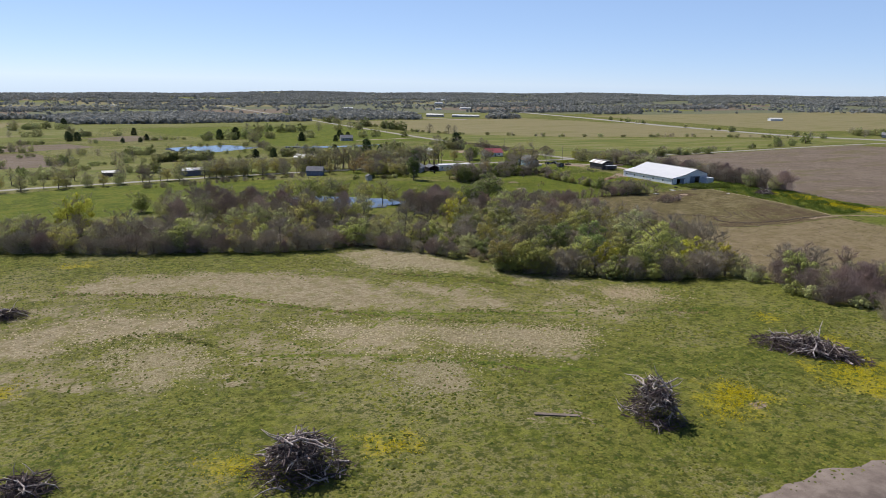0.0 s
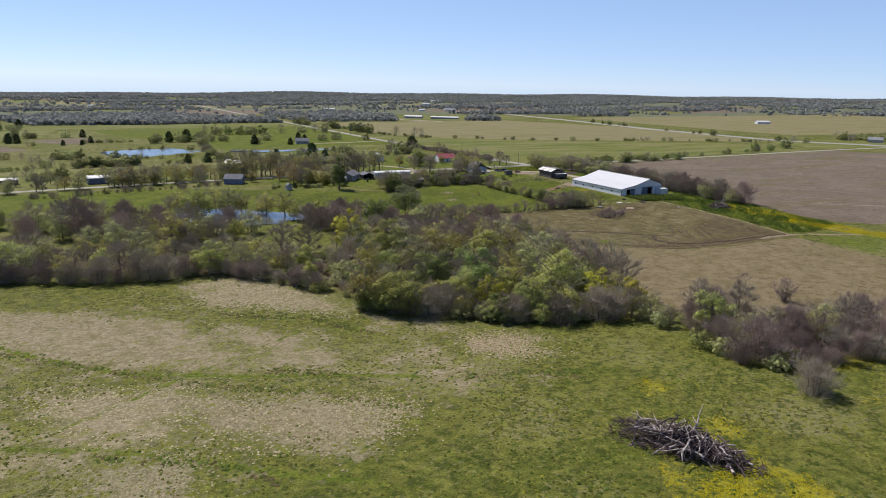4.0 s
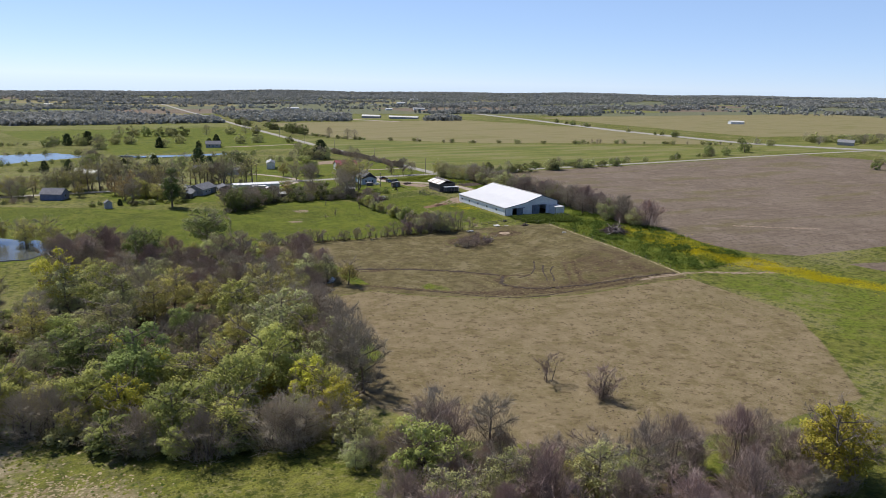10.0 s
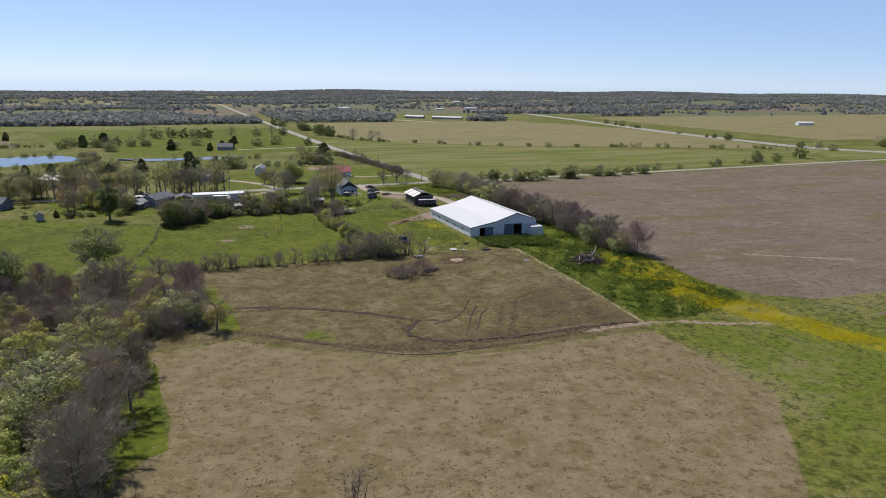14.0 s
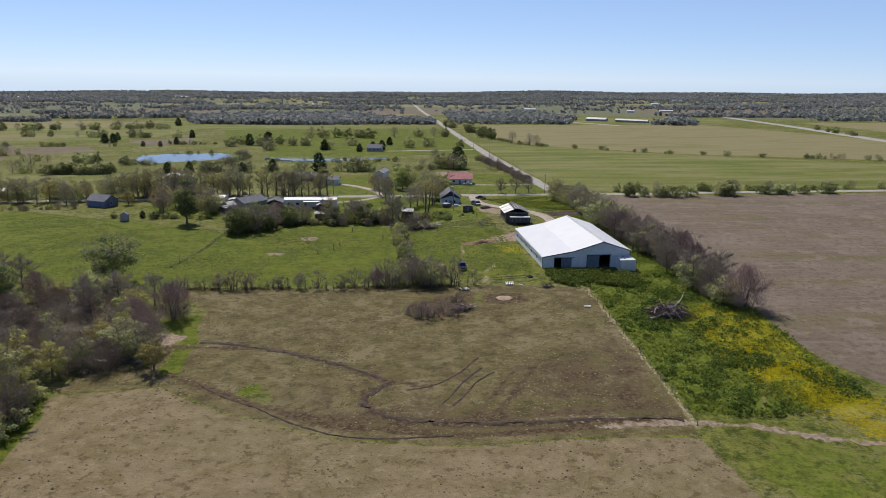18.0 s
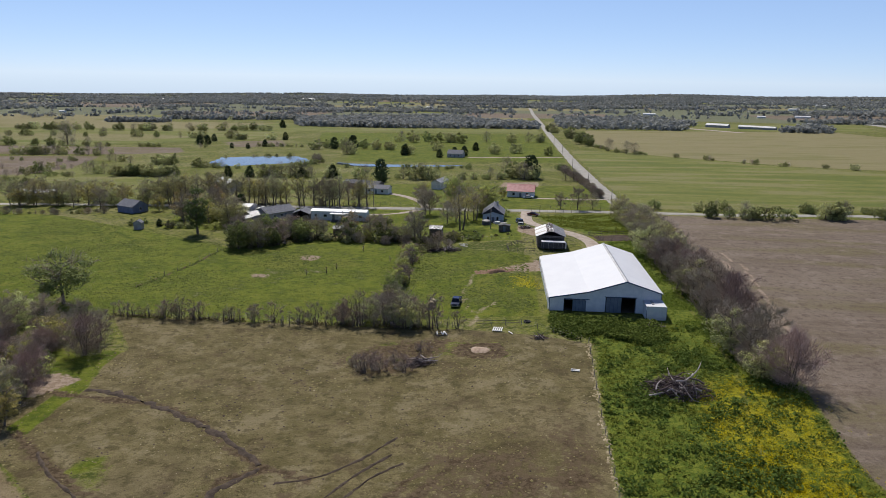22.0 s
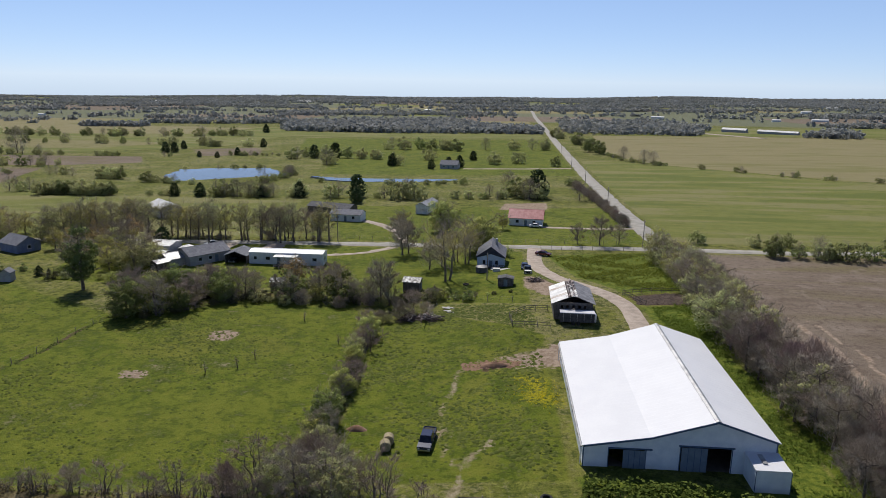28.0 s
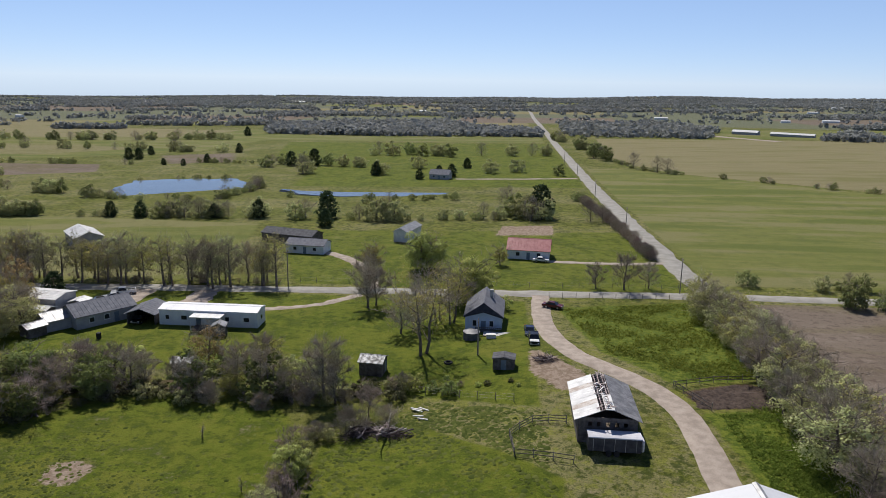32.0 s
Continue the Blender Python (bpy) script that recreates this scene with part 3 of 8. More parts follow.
# what grows or lies where: cover, softness of its edge in metres, outline
LAND = [
    # near meadow
    ("dry", 14, [(-50, 200), (45, 195), (80, 180), (100, 160), (117.8, 147.8), (130.4, 132.2), (119.6, 111.5), (95.5, 102.6), (66.6, 94), (38.7, 102.6), (0.6, 113.8), (-48.7, 127.6)], 0.68),
    ("dry", 11, [(-14, 182), (6, 198), (44, 186), (70, 163), (90.9, 148.8), (86.6, 127.6), (70.1, 129.9), (43.9, 145.6), (23, 171), (-1, 177)]),
    ("dry", 11, [(-40, 165), (-16, 162), (5, 165), (22, 154), (23, 144.5), (14, 144.5), (-0.9, 144.5), (-14.8, 140.1), (-44.6, 139)]),
    ("dry", 11, [(3.1, 140.1), (16, 137.9), (18.9, 125.3), (15, 117.2), (7.3, 112.6), (3.3, 123)]),
    ("dry", 11, [(32.9, 141.2), (58.5, 134.5), (73.6, 112.6), (69.7, 98.2), (56.8, 104.8), (40.2, 117.2)]),
    ("dry", 11, [(45.5, 105.9), (55.8, 102.6), (52.3, 89.9), (42.1, 91.9)]),
    ("dry", 11, [(78.8, 116.1), (87.5, 107), (82, 99.3), (73.7, 101.5)]),
    ("dry", 11, [(114.3, 139), (125.3, 131.1), (117.5, 117.2), (110.7, 124.1)]),
    ("dry", 11, [(57.2, 128.8), (85.2, 112.6), (81, 98.2), (71.5, 97.2), (57.3, 112.6)]),
    ("dry", 8, [(66, 198), (85, 196), (97, 174), (100, 157), (95, 156), (85, 166), (68, 177)]),
    ("dry", 14, [(69, 166), (78, 158), (87, 151), (88, 138), (86.5, 125), (78, 128), (71, 133), (67, 150)], 0.9),
    ("dry", 12, [(111, 137), (126, 135), (125.5, 127), (120, 117), (108, 121)], 0.85),
    ("dry", 12, [(97, 171), (118, 141), (111, 137), (96, 139)], 0.75),
    # pasture
    ("tan", 2, TAN),
    ("graze", 1.5, [(172, 256), (200, 256), (246.1, 255.6), (272.2, 245.9), (270.3, 214.8), (268.7, 180.9), (267.8, 176.2), (247, 177.8), (232, 177), (215, 180), (197, 190), (185, 200), (168, 198), (172, 212),
                    (178, 224), (185, 238)]),
    ("mud", 9, [(246.1, 211.1), (261.7, 212.4), (267.5, 197.4), (266.7, 184.6), (246, 183.7), (240, 195.9)], 0.55),
    ("mud", 8, [(214, 190), (228, 196), (240, 189.9), (238, 183), (222, 183)], 0.52),
    ("mud", 5, [(200, 190), (212, 184), (228, 181), (250, 180.5), (268, 180), (268, 189), (250, 188), (232, 187.5), (215, 189)], 0.72),
    ("mud", 6, [(256, 186), (268, 184), (269, 214), (262, 214), (259, 203)], 0.58),
    ("weed", 3, [(197, 197), (201.5, 201), (206, 195), (205, 188.5), (200, 192)], 0.5),
    ("bare", 3, [(244, 182.5), (256, 181), (268, 179.5), (268, 182), (256, 184), (244, 184.5)], 0.55),
    ("mud", 8, [(196, 226), (214, 232), (226, 226), (212, 218)], 0.45),
    # floor under trees: leaf litter, with the trees' shade put into the colour
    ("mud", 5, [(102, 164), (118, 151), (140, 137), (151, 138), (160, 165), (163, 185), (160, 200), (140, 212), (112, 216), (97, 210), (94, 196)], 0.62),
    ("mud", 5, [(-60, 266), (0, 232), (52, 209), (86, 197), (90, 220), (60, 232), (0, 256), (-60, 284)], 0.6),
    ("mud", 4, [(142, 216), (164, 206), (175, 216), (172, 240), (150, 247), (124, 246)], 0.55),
    ("mud", 3, [(152, 112), (152, 94), (180, 93), (207, 92), (199, 101), (177, 104), (168, 113), (160, 123)], 0.6),
    ("mud", 2.5, [(299, 232), (304, 232), (304, 300), (301.3, 328.2), (297.2, 327.6), (298, 270)], 0.6),
    ("mud", 2, [(176, 327), (184, 325), (196, 335), (238, 337), (238, 342), (200, 343), (178, 340)], 0.5),
    ("mud", 1.5, [(228.5, 270), (232.5, 270), (232.5, 322), (230, 322)], 0.5),
    # strip with weeds and flowers beside the pasture
    ("weed", 2.5, [(263.6, 263), (273.1, 245.9), (270.3, 214.8), (269.7, 182.7), (280.5, 180.9), (288, 192.8), (291.4, 211.1), (296.1, 234.9), (298.1, 256), (297.3, 319), (289.5, 318.4), (290.4, 261.7)]),
    ("lush", 2, [(288, 192.8), (291.4, 211.1), (296.1, 234.9), (300, 400), (311, 400), (308.6, 256), (306.7, 240.6), (303.8, 218.6), (302.2, 201.9), (302, 184.6), (280.5, 180.9)]),
    ("weed", 6, [(269.8, 175.3), (303.4, 175.3), (321.9, 157.9), (336, 130), (330, 90), (262, 120), (264, 136), (270.5, 144)], 0.5),
    ("soil", 1.5, [(309, 397), (620, 404), (640, 330), (640, 150), (419.6, 177.9), (342.6, 180), (320.8, 180.9), (307.7, 188.3), (302.2, 201.9), (303.8, 218.6), (306.7, 240.6), (309.6, 256), (308.3, 320.5)]),
    ("soil", 2, [(325.4, 169.6), (344.5, 165.7), (420, 150), (440, 100), (360, 120), (332, 152)]),
    ("lush", 1.5, [(166.5, 202), (170.4, 189.6), (171, 170.7), (171.5, 158), (167, 157), (163, 148), (160, 158), (162, 180)]),
    # mown lawns and yards
    ("lush", 2, [(60, 280), (100, 262), (140, 262), (173, 257), (226, 257), (231, 262), (232, 300), (229, 323), (216, 340), (194, 332), (182, 323), (173, 321), (148, 334), (95, 363), (40, 376),
                 (-60, 370), (-60, 300)]),
    ("dry", 8, [(174, 258), (226, 258), (231, 263), (231, 300), (228, 322), (216, 338), (194, 331), (182, 322), (174, 320)], 0.13),
    ("dry", 6, [(233, 264), (262, 264), (261.9, 310.5), (244, 326.8), (233, 320)], 0.15),
    ("lush", 2, [(140, 345), (215, 345), (240, 339.6), (261.5, 330.6), (262, 393), (130, 392)]),
    ("lush", 2, [(205, 401), (302, 403), (302, 480), (180, 470), (190, 440)]),
    ("lush", 2, [(232, 262), (263.6, 262), (263.4, 312), (244.1, 328.4), (231, 322)]),
    ("pale", 3, [(205, 401), (302, 403), (302, 480), (180, 470), (190, 440)], 0.4),
    ("pale", 3, [(200, 352), (262, 347), (262, 393), (180, 392)], 0.3),
    ("weed", 2, [(269, 389), (303, 397), (300.3, 344.9), (283, 340.7), (273.9, 354.6)]),
    ("weed", 2, [(284.8, 330.4), (299.2, 333.3), (298.9, 303.6), (287.4, 303.5)]),
    ("mud", 1, [(283.5, 337.9), (294.3, 342.5), (299.2, 342.2), (299.8, 334.3), (285.3, 331.7)]),
    # trodden and bare ground
    ("mud", 2, [(246.1, 247.7), (255, 246.5), (256.9, 239.2), (251, 238.2), (245.1, 242)]),
    ("bare", 0.8, [(249.8, 244.9), (252.6, 244.1), (253, 241.9), (251, 241.4), (249.5, 243)]),
    ("mud", 6, [(226, 236), (243.1, 240.4), (245.1, 249.9), (233, 247), (227, 240)]),
    ("bare", 1.5, [(190, 292.6), (194.5, 292.8), (195, 290), (191, 289.4)]),
    ("bare", 2, [(197.4, 313.5), (201, 315), (203.5, 313.4), (202.6, 309), (198.4, 308.8)]),
    ("bare", 4, [(251, 301.3), (257.8, 304.5), (261.6, 306.7), (268.1, 308.4), (266.4, 299.2), (259.8, 296.5), (254, 297.4)], 0.8),
    ("mud", 1.2, [(250.1, 300), (255.9, 301), (257.8, 299), (252, 296.7)]),
    ("bare", 2, [(260.5, 345.3), (261.6, 356), (268.1, 346.8), (270.8, 339.8), (265.2, 336.2)]),
    ("bare", 1.5, [(255, 469), (274, 471), (275, 489), (257, 486)]),
    ("lush", 1.0, [(169.8, 236.4), (183.9, 237), (184.6, 229.3), (186.7, 220.5), (186.2, 213.6), (186.9, 203.7), (182.6, 206), (182.9, 213.2), (182.6, 221.5), (177.3, 224.7)]),
    ("lush", 2.0, [(197.6, 194.6), (201.3, 195), (202.1, 200.7), (198.7, 199.3)], 0.7),
    ("mud", 6, [(226.7, 236), (229.6, 228.4), (235.5, 227.5), (242.7, 237.4), (245, 253.9), (235.6, 250.7)], 0.6),
    ("bare", 2, [(173, 214), (180, 216), (184, 224), (178, 226), (172, 221)]),
    # further fields
    ("pale", 4, [(309, 412), (620, 424), (590, 500), (440, 590), (357, 676), (333, 692), (311, 690)]),
    ("straw", 6, [(338, 775), (348, 702), (364, 670), (443, 597), (560, 545), (650, 500), (672, 600), (690, 760), (640, 990), (355, 978)]),
    ("pale", 6, [(620, 424), (720, 400), (1200, 300), (1300, 420), (690, 500), (650, 495)]),
    ("straw", 8, [(760, 560), (1250, 500), (1500, 1000), (800, 1020)]),
    ("pale", 5, [(-60, 400), (120, 402), (185, 402), (170, 480), (60, 492), (-80, 480)]),
    ("pale", 6, [(-300, 470), (-80, 480), (60, 494), (60, 530), (-320, 540)]),
    ("soil", 6, [(-330, 604), (-28, 621), (17, 642), (-5, 686), (-71, 684), (-380, 690)]),
    ("soil", 5, [(-420, 588), (-140, 596), (-28, 606), (-14, 560), (-4, 530), (-10, 494), (-120, 486), (-420, 478)]),
    ("soil", 6, [(0, 752), (54, 782), (81, 708), (37, 687)], 0.6),
    ("soil", 8, [(-245, 1168), (-102, 1175), (-25, 1094), (-112, 1053)], 0.42),
    ("pale", 8, [(-420, 1050), (-340, 1060), (-21, 1094), (32, 937), (17, 785), (-87, 705), (-420, 705)]),
    ("straw", 12, [(-420, 760), (-87, 740), (-20, 820), (-120, 850), (-420, 860)], 0.55),
    ("lush", 6, [(150, 590), (300, 600), (302, 900), (60, 900), (90, 760), (140, 690)]),
    ("pale", 8, [(-60, 930), (300, 910), (300, 1040), (-30, 1060)]),
    ("straw", 10, [(-700, 930), (-80, 940), (-50, 1070), (-320, 1140), (-760, 1120)]),
    ("straw", 10, [(120, 1240), (300, 1250), (300, 1330), (90, 1330)]),
    ("pale", 10, [(360, 1000), (700, 1010), (760, 1180), (380, 1160)]),
    # flowers
    ("flower", 3, [(289.5, 235), (298, 233), (303, 225.5), (302, 205), (300, 190), (305.5, 178), (308.5, 166), (315, 152), (326, 132), (319, 128), (307, 146), (300, 160), (293, 176), (287, 189), (284.5, 199),
                   (284, 212), (285, 223)]),
    ("bare", 1.5, [(52, 76), (57, 80), (64, 75), (61, 70), (54, 72)], 0.4),
    ("mud", 2, [(72, 63), (76, 66), (77, 70), (74, 64)], 0.6),
    ("bare", 1.2, [(85, 67), (89, 67), (88, 64), (85, 64.5)], 0.8),
    ("flower", 4, [(80, 74), (90.5, 74.5), (88, 64), (80, 63), (76, 65)]),
    ("flower", 4, [(84.2, 76.1), (90.7, 74.2), (92.5, 64.9), (86, 64), (80.5, 68.6)]),
    ("flower", 4, [(107.2, 74.2), (122, 72.3), (121.9, 57.6), (107.2, 57.6), (100.7, 64.9)]),
    ("flower", 3, [(-8, 217), (4, 216), (3, 209), (-6, 210)]),
    ("flower", 3, [(8.6, 85.8), (17.8, 83.8), (19.7, 78), (10.4, 77)]),
    ("flower", 3, [(29.9, 83.8), (38.2, 80.9), (36.3, 74.2), (29.8, 76.1)]),
    ("flower", 3, [(116.1, 83.8), (127, 81.9), (124.8, 75.1), (115.6, 76.1)]),
    ("flower", 3, [(123.5, 99.3), (129.8, 97.2), (128.1, 91.9), (121.7, 93)]),
    ("flower", 3, [(150.7, 76.1), (166, 79.1), (168.1, 67.9), (152.4, 64.9)]),
    ("flower", 3, [(158.6, 92.3), (180.9, 94.3), (177.3, 86.6), (157.7, 86.1)]),
    ("flower", 3, [(255.9, 294.8), (264.5, 292.6), (264.5, 281.1), (257.8, 284.5)]),
    ("flower", 3, [(-19.4, 129.9), (-11.5, 128.8), (-11.2, 120.7), (-19, 121.8)]),
]


def build_ground():
    xs, ys = axis(40, 330, 1.25, 1.03, 4900), axis(60, 420, 1.25, 1.03, 4900)
    gx, gy = np.meshgrid(xs, ys)
    px, py = gx.ravel(), gy.ravel()
    pz = terrain(px, py)
    near = 1 - smooth((np.hypot(px - 180, py - 220) - 250) / 150)
    pz += near * 0.03 * (np.sin(px / 5.3 + np.sin(py / 7.1)) * np.cos(py / 6.1) - 0.5)
    r = np.hypot(px - 230, py - 250)
    w = {k: np.zeros(len(px), np.float32) for k in COVER}
    # far patchwork of fields
    cell = (np.floor(px / 260 + 0.3 * np.sin(py / 700)) * 7 + np.floor(py / 190) * 13).astype(int)
    pick = (np.abs(np.sin(cell * 12.9898) * 43758.5453) % 1)
    far = smooth((r - 1000) / 100)
    w["hazy_scrub"] = (far * ((pick >= 0.14) & (pick <= 0.3) | (pick >= 0.5) & (pick <= 0.9))).astype(np.float32)
    w["straw"] = (far * (pick < 0.14)).astype(np.float32)
    w["pale"] = (far * ((pick > 0.3) & (pick < 0.5))).astype(np.float32)
    w["soil"] = (far * (pick > 0.9)).astype(np.float32)
    for cover, soft, poly, *share in LAND:
        q = np.array(poly)
        lo, hi = q.min(0) - soft - 1, q.max(0) + soft + 1
        sel = np.nonzero((px > lo[0]) & (px < hi[0]) & (py > lo[1]) & (py < hi[1]))[0]
        v = (smooth(0.5 + inside(px[sel], py[sel], poly) / (2 * soft)) * (share[0] if share else 1)).astype(np.float32)
        if cover != "flower" and not (cover == "mud" and share):
            for k in COVER[:-1]:
                w[k][sel] *= 1 - v
        w[cover][sel] = np.maximum(w[cover][sel], v)
    # worn tracks in the pasture
    for k, width, pts in TRACKS:
        for (ax, ay), (bx, by) in zip(pts, pts[1:]):
            sel = np.nonzero((px > min(ax, bx) - 4) & (px < max(ax, bx) + 4) & (py > min(ay, by) - 4) & (py < max(ay, by) + 4))[0]
            ex, ey = bx - ax, by - ay
            t = np.clip(((px[sel] - ax) * ex + (py[sel] - ay) * ey) / (ex * ex + ey * ey), 0, 1)
            d = np.hypot(px[sel] - ax - t * ex, py[sel] - ay - t * ey)
            w[k][sel] = np.maximum(w[k][sel], np.clip(1.15 - d / width, 0, 0.75))
    nx, ny = len(xs), len(ys)
    i = (np.arange(ny - 1)[:, None] * nx + np.arange(nx - 1)[None, :]).ravel()
    quads = np.stack([i, i + 1, i + nx + 1, i + nx], 1)
    quads = quads[(r[quads] < 4750).all(1)]
    me = bpy.data.meshes.new("ground")
    me.vertices.add(len(px))
    me.vertices.foreach_set("co", np.stack([px, py, pz], 1).astype(np.float32).ravel())
    me.loops.add(quads.size)
    me.loops.foreach_set("vertex_index", quads.ravel().astype(np.int32))
    me.polygons.add(len(quads))
    me.polygons.foreach_set("loop_start", np.arange(0, quads.size, 4, dtype=np.int32))
    me.update(calc_edges=True)
    me.polygons.foreach_set("use_smooth", np.ones(len(quads), bool))
    for k in COVER:
        a = me.attributes.new(k, 'FLOAT', 'POINT')
        a.data.foreach_set("value", w[k])
    me.materials.append(M_GROUND)
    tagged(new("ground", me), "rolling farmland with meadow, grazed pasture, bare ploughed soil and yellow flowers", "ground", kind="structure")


TRACKS = [
    ("mud", 1.3, [(176, 219), (187, 217.7), (201, 216), (210, 211), (217, 204), (224, 199.4), (230, 197)]),
    ("mud", 1.3, [(224, 199), (219, 196), (218.4, 192.7), (222, 187), (226, 185), (238, 183), (254, 181.9), (267.7, 181.1)]),
    ("bare", 1.2, [(254, 180.4), (267.8, 179.9), (276.6, 178.7), (287.6, 173.8), (295.6, 171.5)]),
    ("mud", 1.5, [(185, 205), (200, 193), (214, 184), (232, 180), (254, 180.4)]),
    ("mud", 0.9, [(236, 186), (242, 195.8), (246.1, 203.3)]),
    ("mud", 0.9, [(239, 185), (245, 195.5), (249.1, 202.9)]),
    ("dry", 1.0, [(249.1, 257.8), (250.1, 263.5), (251, 268.1), (254, 272.1)]),
    ("dry", 0.9, [(246.1, 280.4), (247.1, 288), (247.6, 295.8), (249.1, 300.2)]),
    ("dry", 0.8, [(250.1, 263.5), (247.1, 270.2), (246.1, 280.4)]),
    ("mud", 0.7, [(166, 277), (171, 300), (172, 320)]),
    ("weed", 1.3, [(27.7, 168.7), (37, 157), (51.1, 142), (67.6, 132.2), (84.6, 123.8), (95.3, 117.2)]),
    ("weed", 1.1, [(23.8, 124.1), (35.2, 118), (46.1, 111.7), (58.2, 101.4), (65.4, 94.1), (75.4, 85.8)]),
    ("weed", 0.5, [(83.9, 152.2), (56.2, 133.9), (33.9, 117)]),
    ("bare", 1.1, [(315.3, 330.6), (317.2, 311.6), (313.4, 282.8), (309.6, 253.1), (306.2, 229.1)]),
    ("bare", 0.8, [(319.2, 328.8), (321.1, 309.6), (317.2, 282.8), (313.4, 256)]),
    ("weed", 1.6, [(313.4, 279.9), (320.1, 274.2), (334.5, 262.7)]),
    ("bare", 1.5, [(335.5, 219.6), (348.3, 212.2), (362.6, 205.2)]),
    ("dry", 0.8, [(271, 245.4), (269.7, 214.8), (268.8, 179)]),
]
build_ground()


# ---- geometry helpers ----
def mesh(name, verts, faces, material, flat=True):
    me = bpy.data.meshes.new(name)
    me.from_pydata([tuple(v) for v in verts], [], [tuple(f) for f in faces])
    me.materials.append(material)
    if not flat:
        me.polygons.foreach_set("use_smooth", np.ones(len(me.polygons), bool))
    me.update()
    return me


def ribbon(name, pts, width, material, label, category, lift=0.03, ragged=0.25, step=2.0):
    """A road or track laid along a line of points, with uneven edges and thickness."""
    P = np.array(pts, float)
    seg = np.r_[0, np.cumsum(np.hypot(*np.diff(P, axis=0).T))]
    n = max(3, int(seg[-1] / step))
    s = np.linspace(0, seg[-1], n)
    x, y = np.interp(s, seg, P[:, 0]), np.interp(s, seg, P[:, 1])
    k = np.ones(5) / 5
    if n > 12:
        x[2:-2], y[2:-2] = np.convolve(x, k, 'valid'), np.convolve(y, k, 'valid')
    tx, ty = np.gradient(x), np.gradient(y)
    ln = np.hypot(tx, ty)
    nx, ny = -ty / ln, tx / ln
    W = np.broadcast_to(width, (1,))[0] / 2
    rr = np.random.default_rng(len(pts) * 31 + n)
    wl, wr = W + rr.normal(0, ragged, n), W + rr.normal(0, ragged, n)
    v, f = [], []
    for i in range(n):
        for o, dz in ((wl[i] + 0.25, -0.1), (wl[i], lift), (0, lift + 0.04), (-wr[i], lift), (-wr[i] - 0.25, -0.1)):
            a, b = x[i] + nx[i] * o, y[i] + ny[i] * o
            v.append((a, b, gz(a, b) + dz))
        if i:
            for j in range(4):
                a = (i - 1) * 5 + j
                f.append((a, a + 1, a + 6, a + 5))
    ob = new(name, mesh(name, v, f, material, False))
    return tagged(ob, label, category, kind="structure")


ribbon("road", [(308, 402), (305, 420), (304, 498), (304.5, 618), (308, 889), (312, 1106), (318, 1503), (327, 1812), (330, 2600)], 6.5, M_ASPHALT,
       "straight pale country road running to the horizon", "road", 0.05, 0.3, 4.0)
ribbon("road", [(-400, 380), (60, 388), (140, 391.5), (204, 396), (258, 399), (304, 402), (346, 402), (390, 407), (620, 409), (800, 405)], 5.0, M_ASPHALT,
       "narrow pale country road with grass verges", "road", 0.03, 0.25, 3.0)
ribbon("driveway", [(265.5, 398), (264.9, 386.2), (264.8, 374.4), (265.9, 362.7), (268.9, 351.9), (273.5, 346.2), (277.6, 341.1), (280.5, 336.3), (282.3, 329.5), (282.4, 322.4), (282.3, 315.4), (282.2, 309.4)], 4.0, M_GRAVEL,
       "curving pale gravel driveway to the barn", "driveway", 0.07, 0.05, 1.5)
ribbon("driveway", [(202.6, 379.6), (209, 381.5), (215, 384.5), (223, 393.5)], 2.2, M_GRAVEL, "narrow gravel driveway to the mobile home", "driveway", 0.03, 0.2, 1.5)
ribbon("driveway", [(225, 398), (224, 406), (221, 416), (213, 429), (204, 437), (196, 436)], 3.2, M_GRAVEL, "pale curving gravel driveway over the lawn", "driveway", 0.03, 0.2, 1.5)
ribbon("driveway", [(269, 433), (280, 432.5), (292, 432.5), (303, 435.5)], 2.6, M_GRAVEL, "straight gravel driveway to the red-roofed house", "driveway", 0.03, 0.2, 1.5)
ribbon("driveway", [(170, 392), (171, 386), (170, 378)], 7.0, M_GRAVEL, "gravel parking place beside the road", "driveway", 0.04, 0.3, 1.5)
ribbon("driveway", [(186, 393), (187, 384), (188, 377)], 6.0, M_GRAVEL, "gravel apron behind the mobile home", "driveway", 0.04, 0.3, 1.5)
ribbon("track", [(19.7, 18.9), (56.5, 41), (69.4, 45.6), (88.8, 43.7), (121, 35.4), (198.6, 19.9)], 7.0, M_DIRT, "broad gravel track at the edge of the meadow", "track", 0.05, 0.5, 2.0)
ribbon("road", [(760, 330), (716, 402), (672, 501), (690, 701), (738, 930), (800, 1300)], 14.0, M_ASPHALT, "distant pale highway across the fields", "road", 0.3, 0.3, 10.0)
ribbon("road", [(530, 960), (480, 1060), (420, 1250), (400, 1500)], 9.0, M_GRAVEL, "distant pale lane beside long sheds", "road", 0.3, 0.3, 10.0)
ribbon("driveway", [(300, 640), (270, 634), (232, 630)], 3.5, M_GRAVEL, "pale lane to a far house", "driveway", 0.1, 0.3, 4.0)


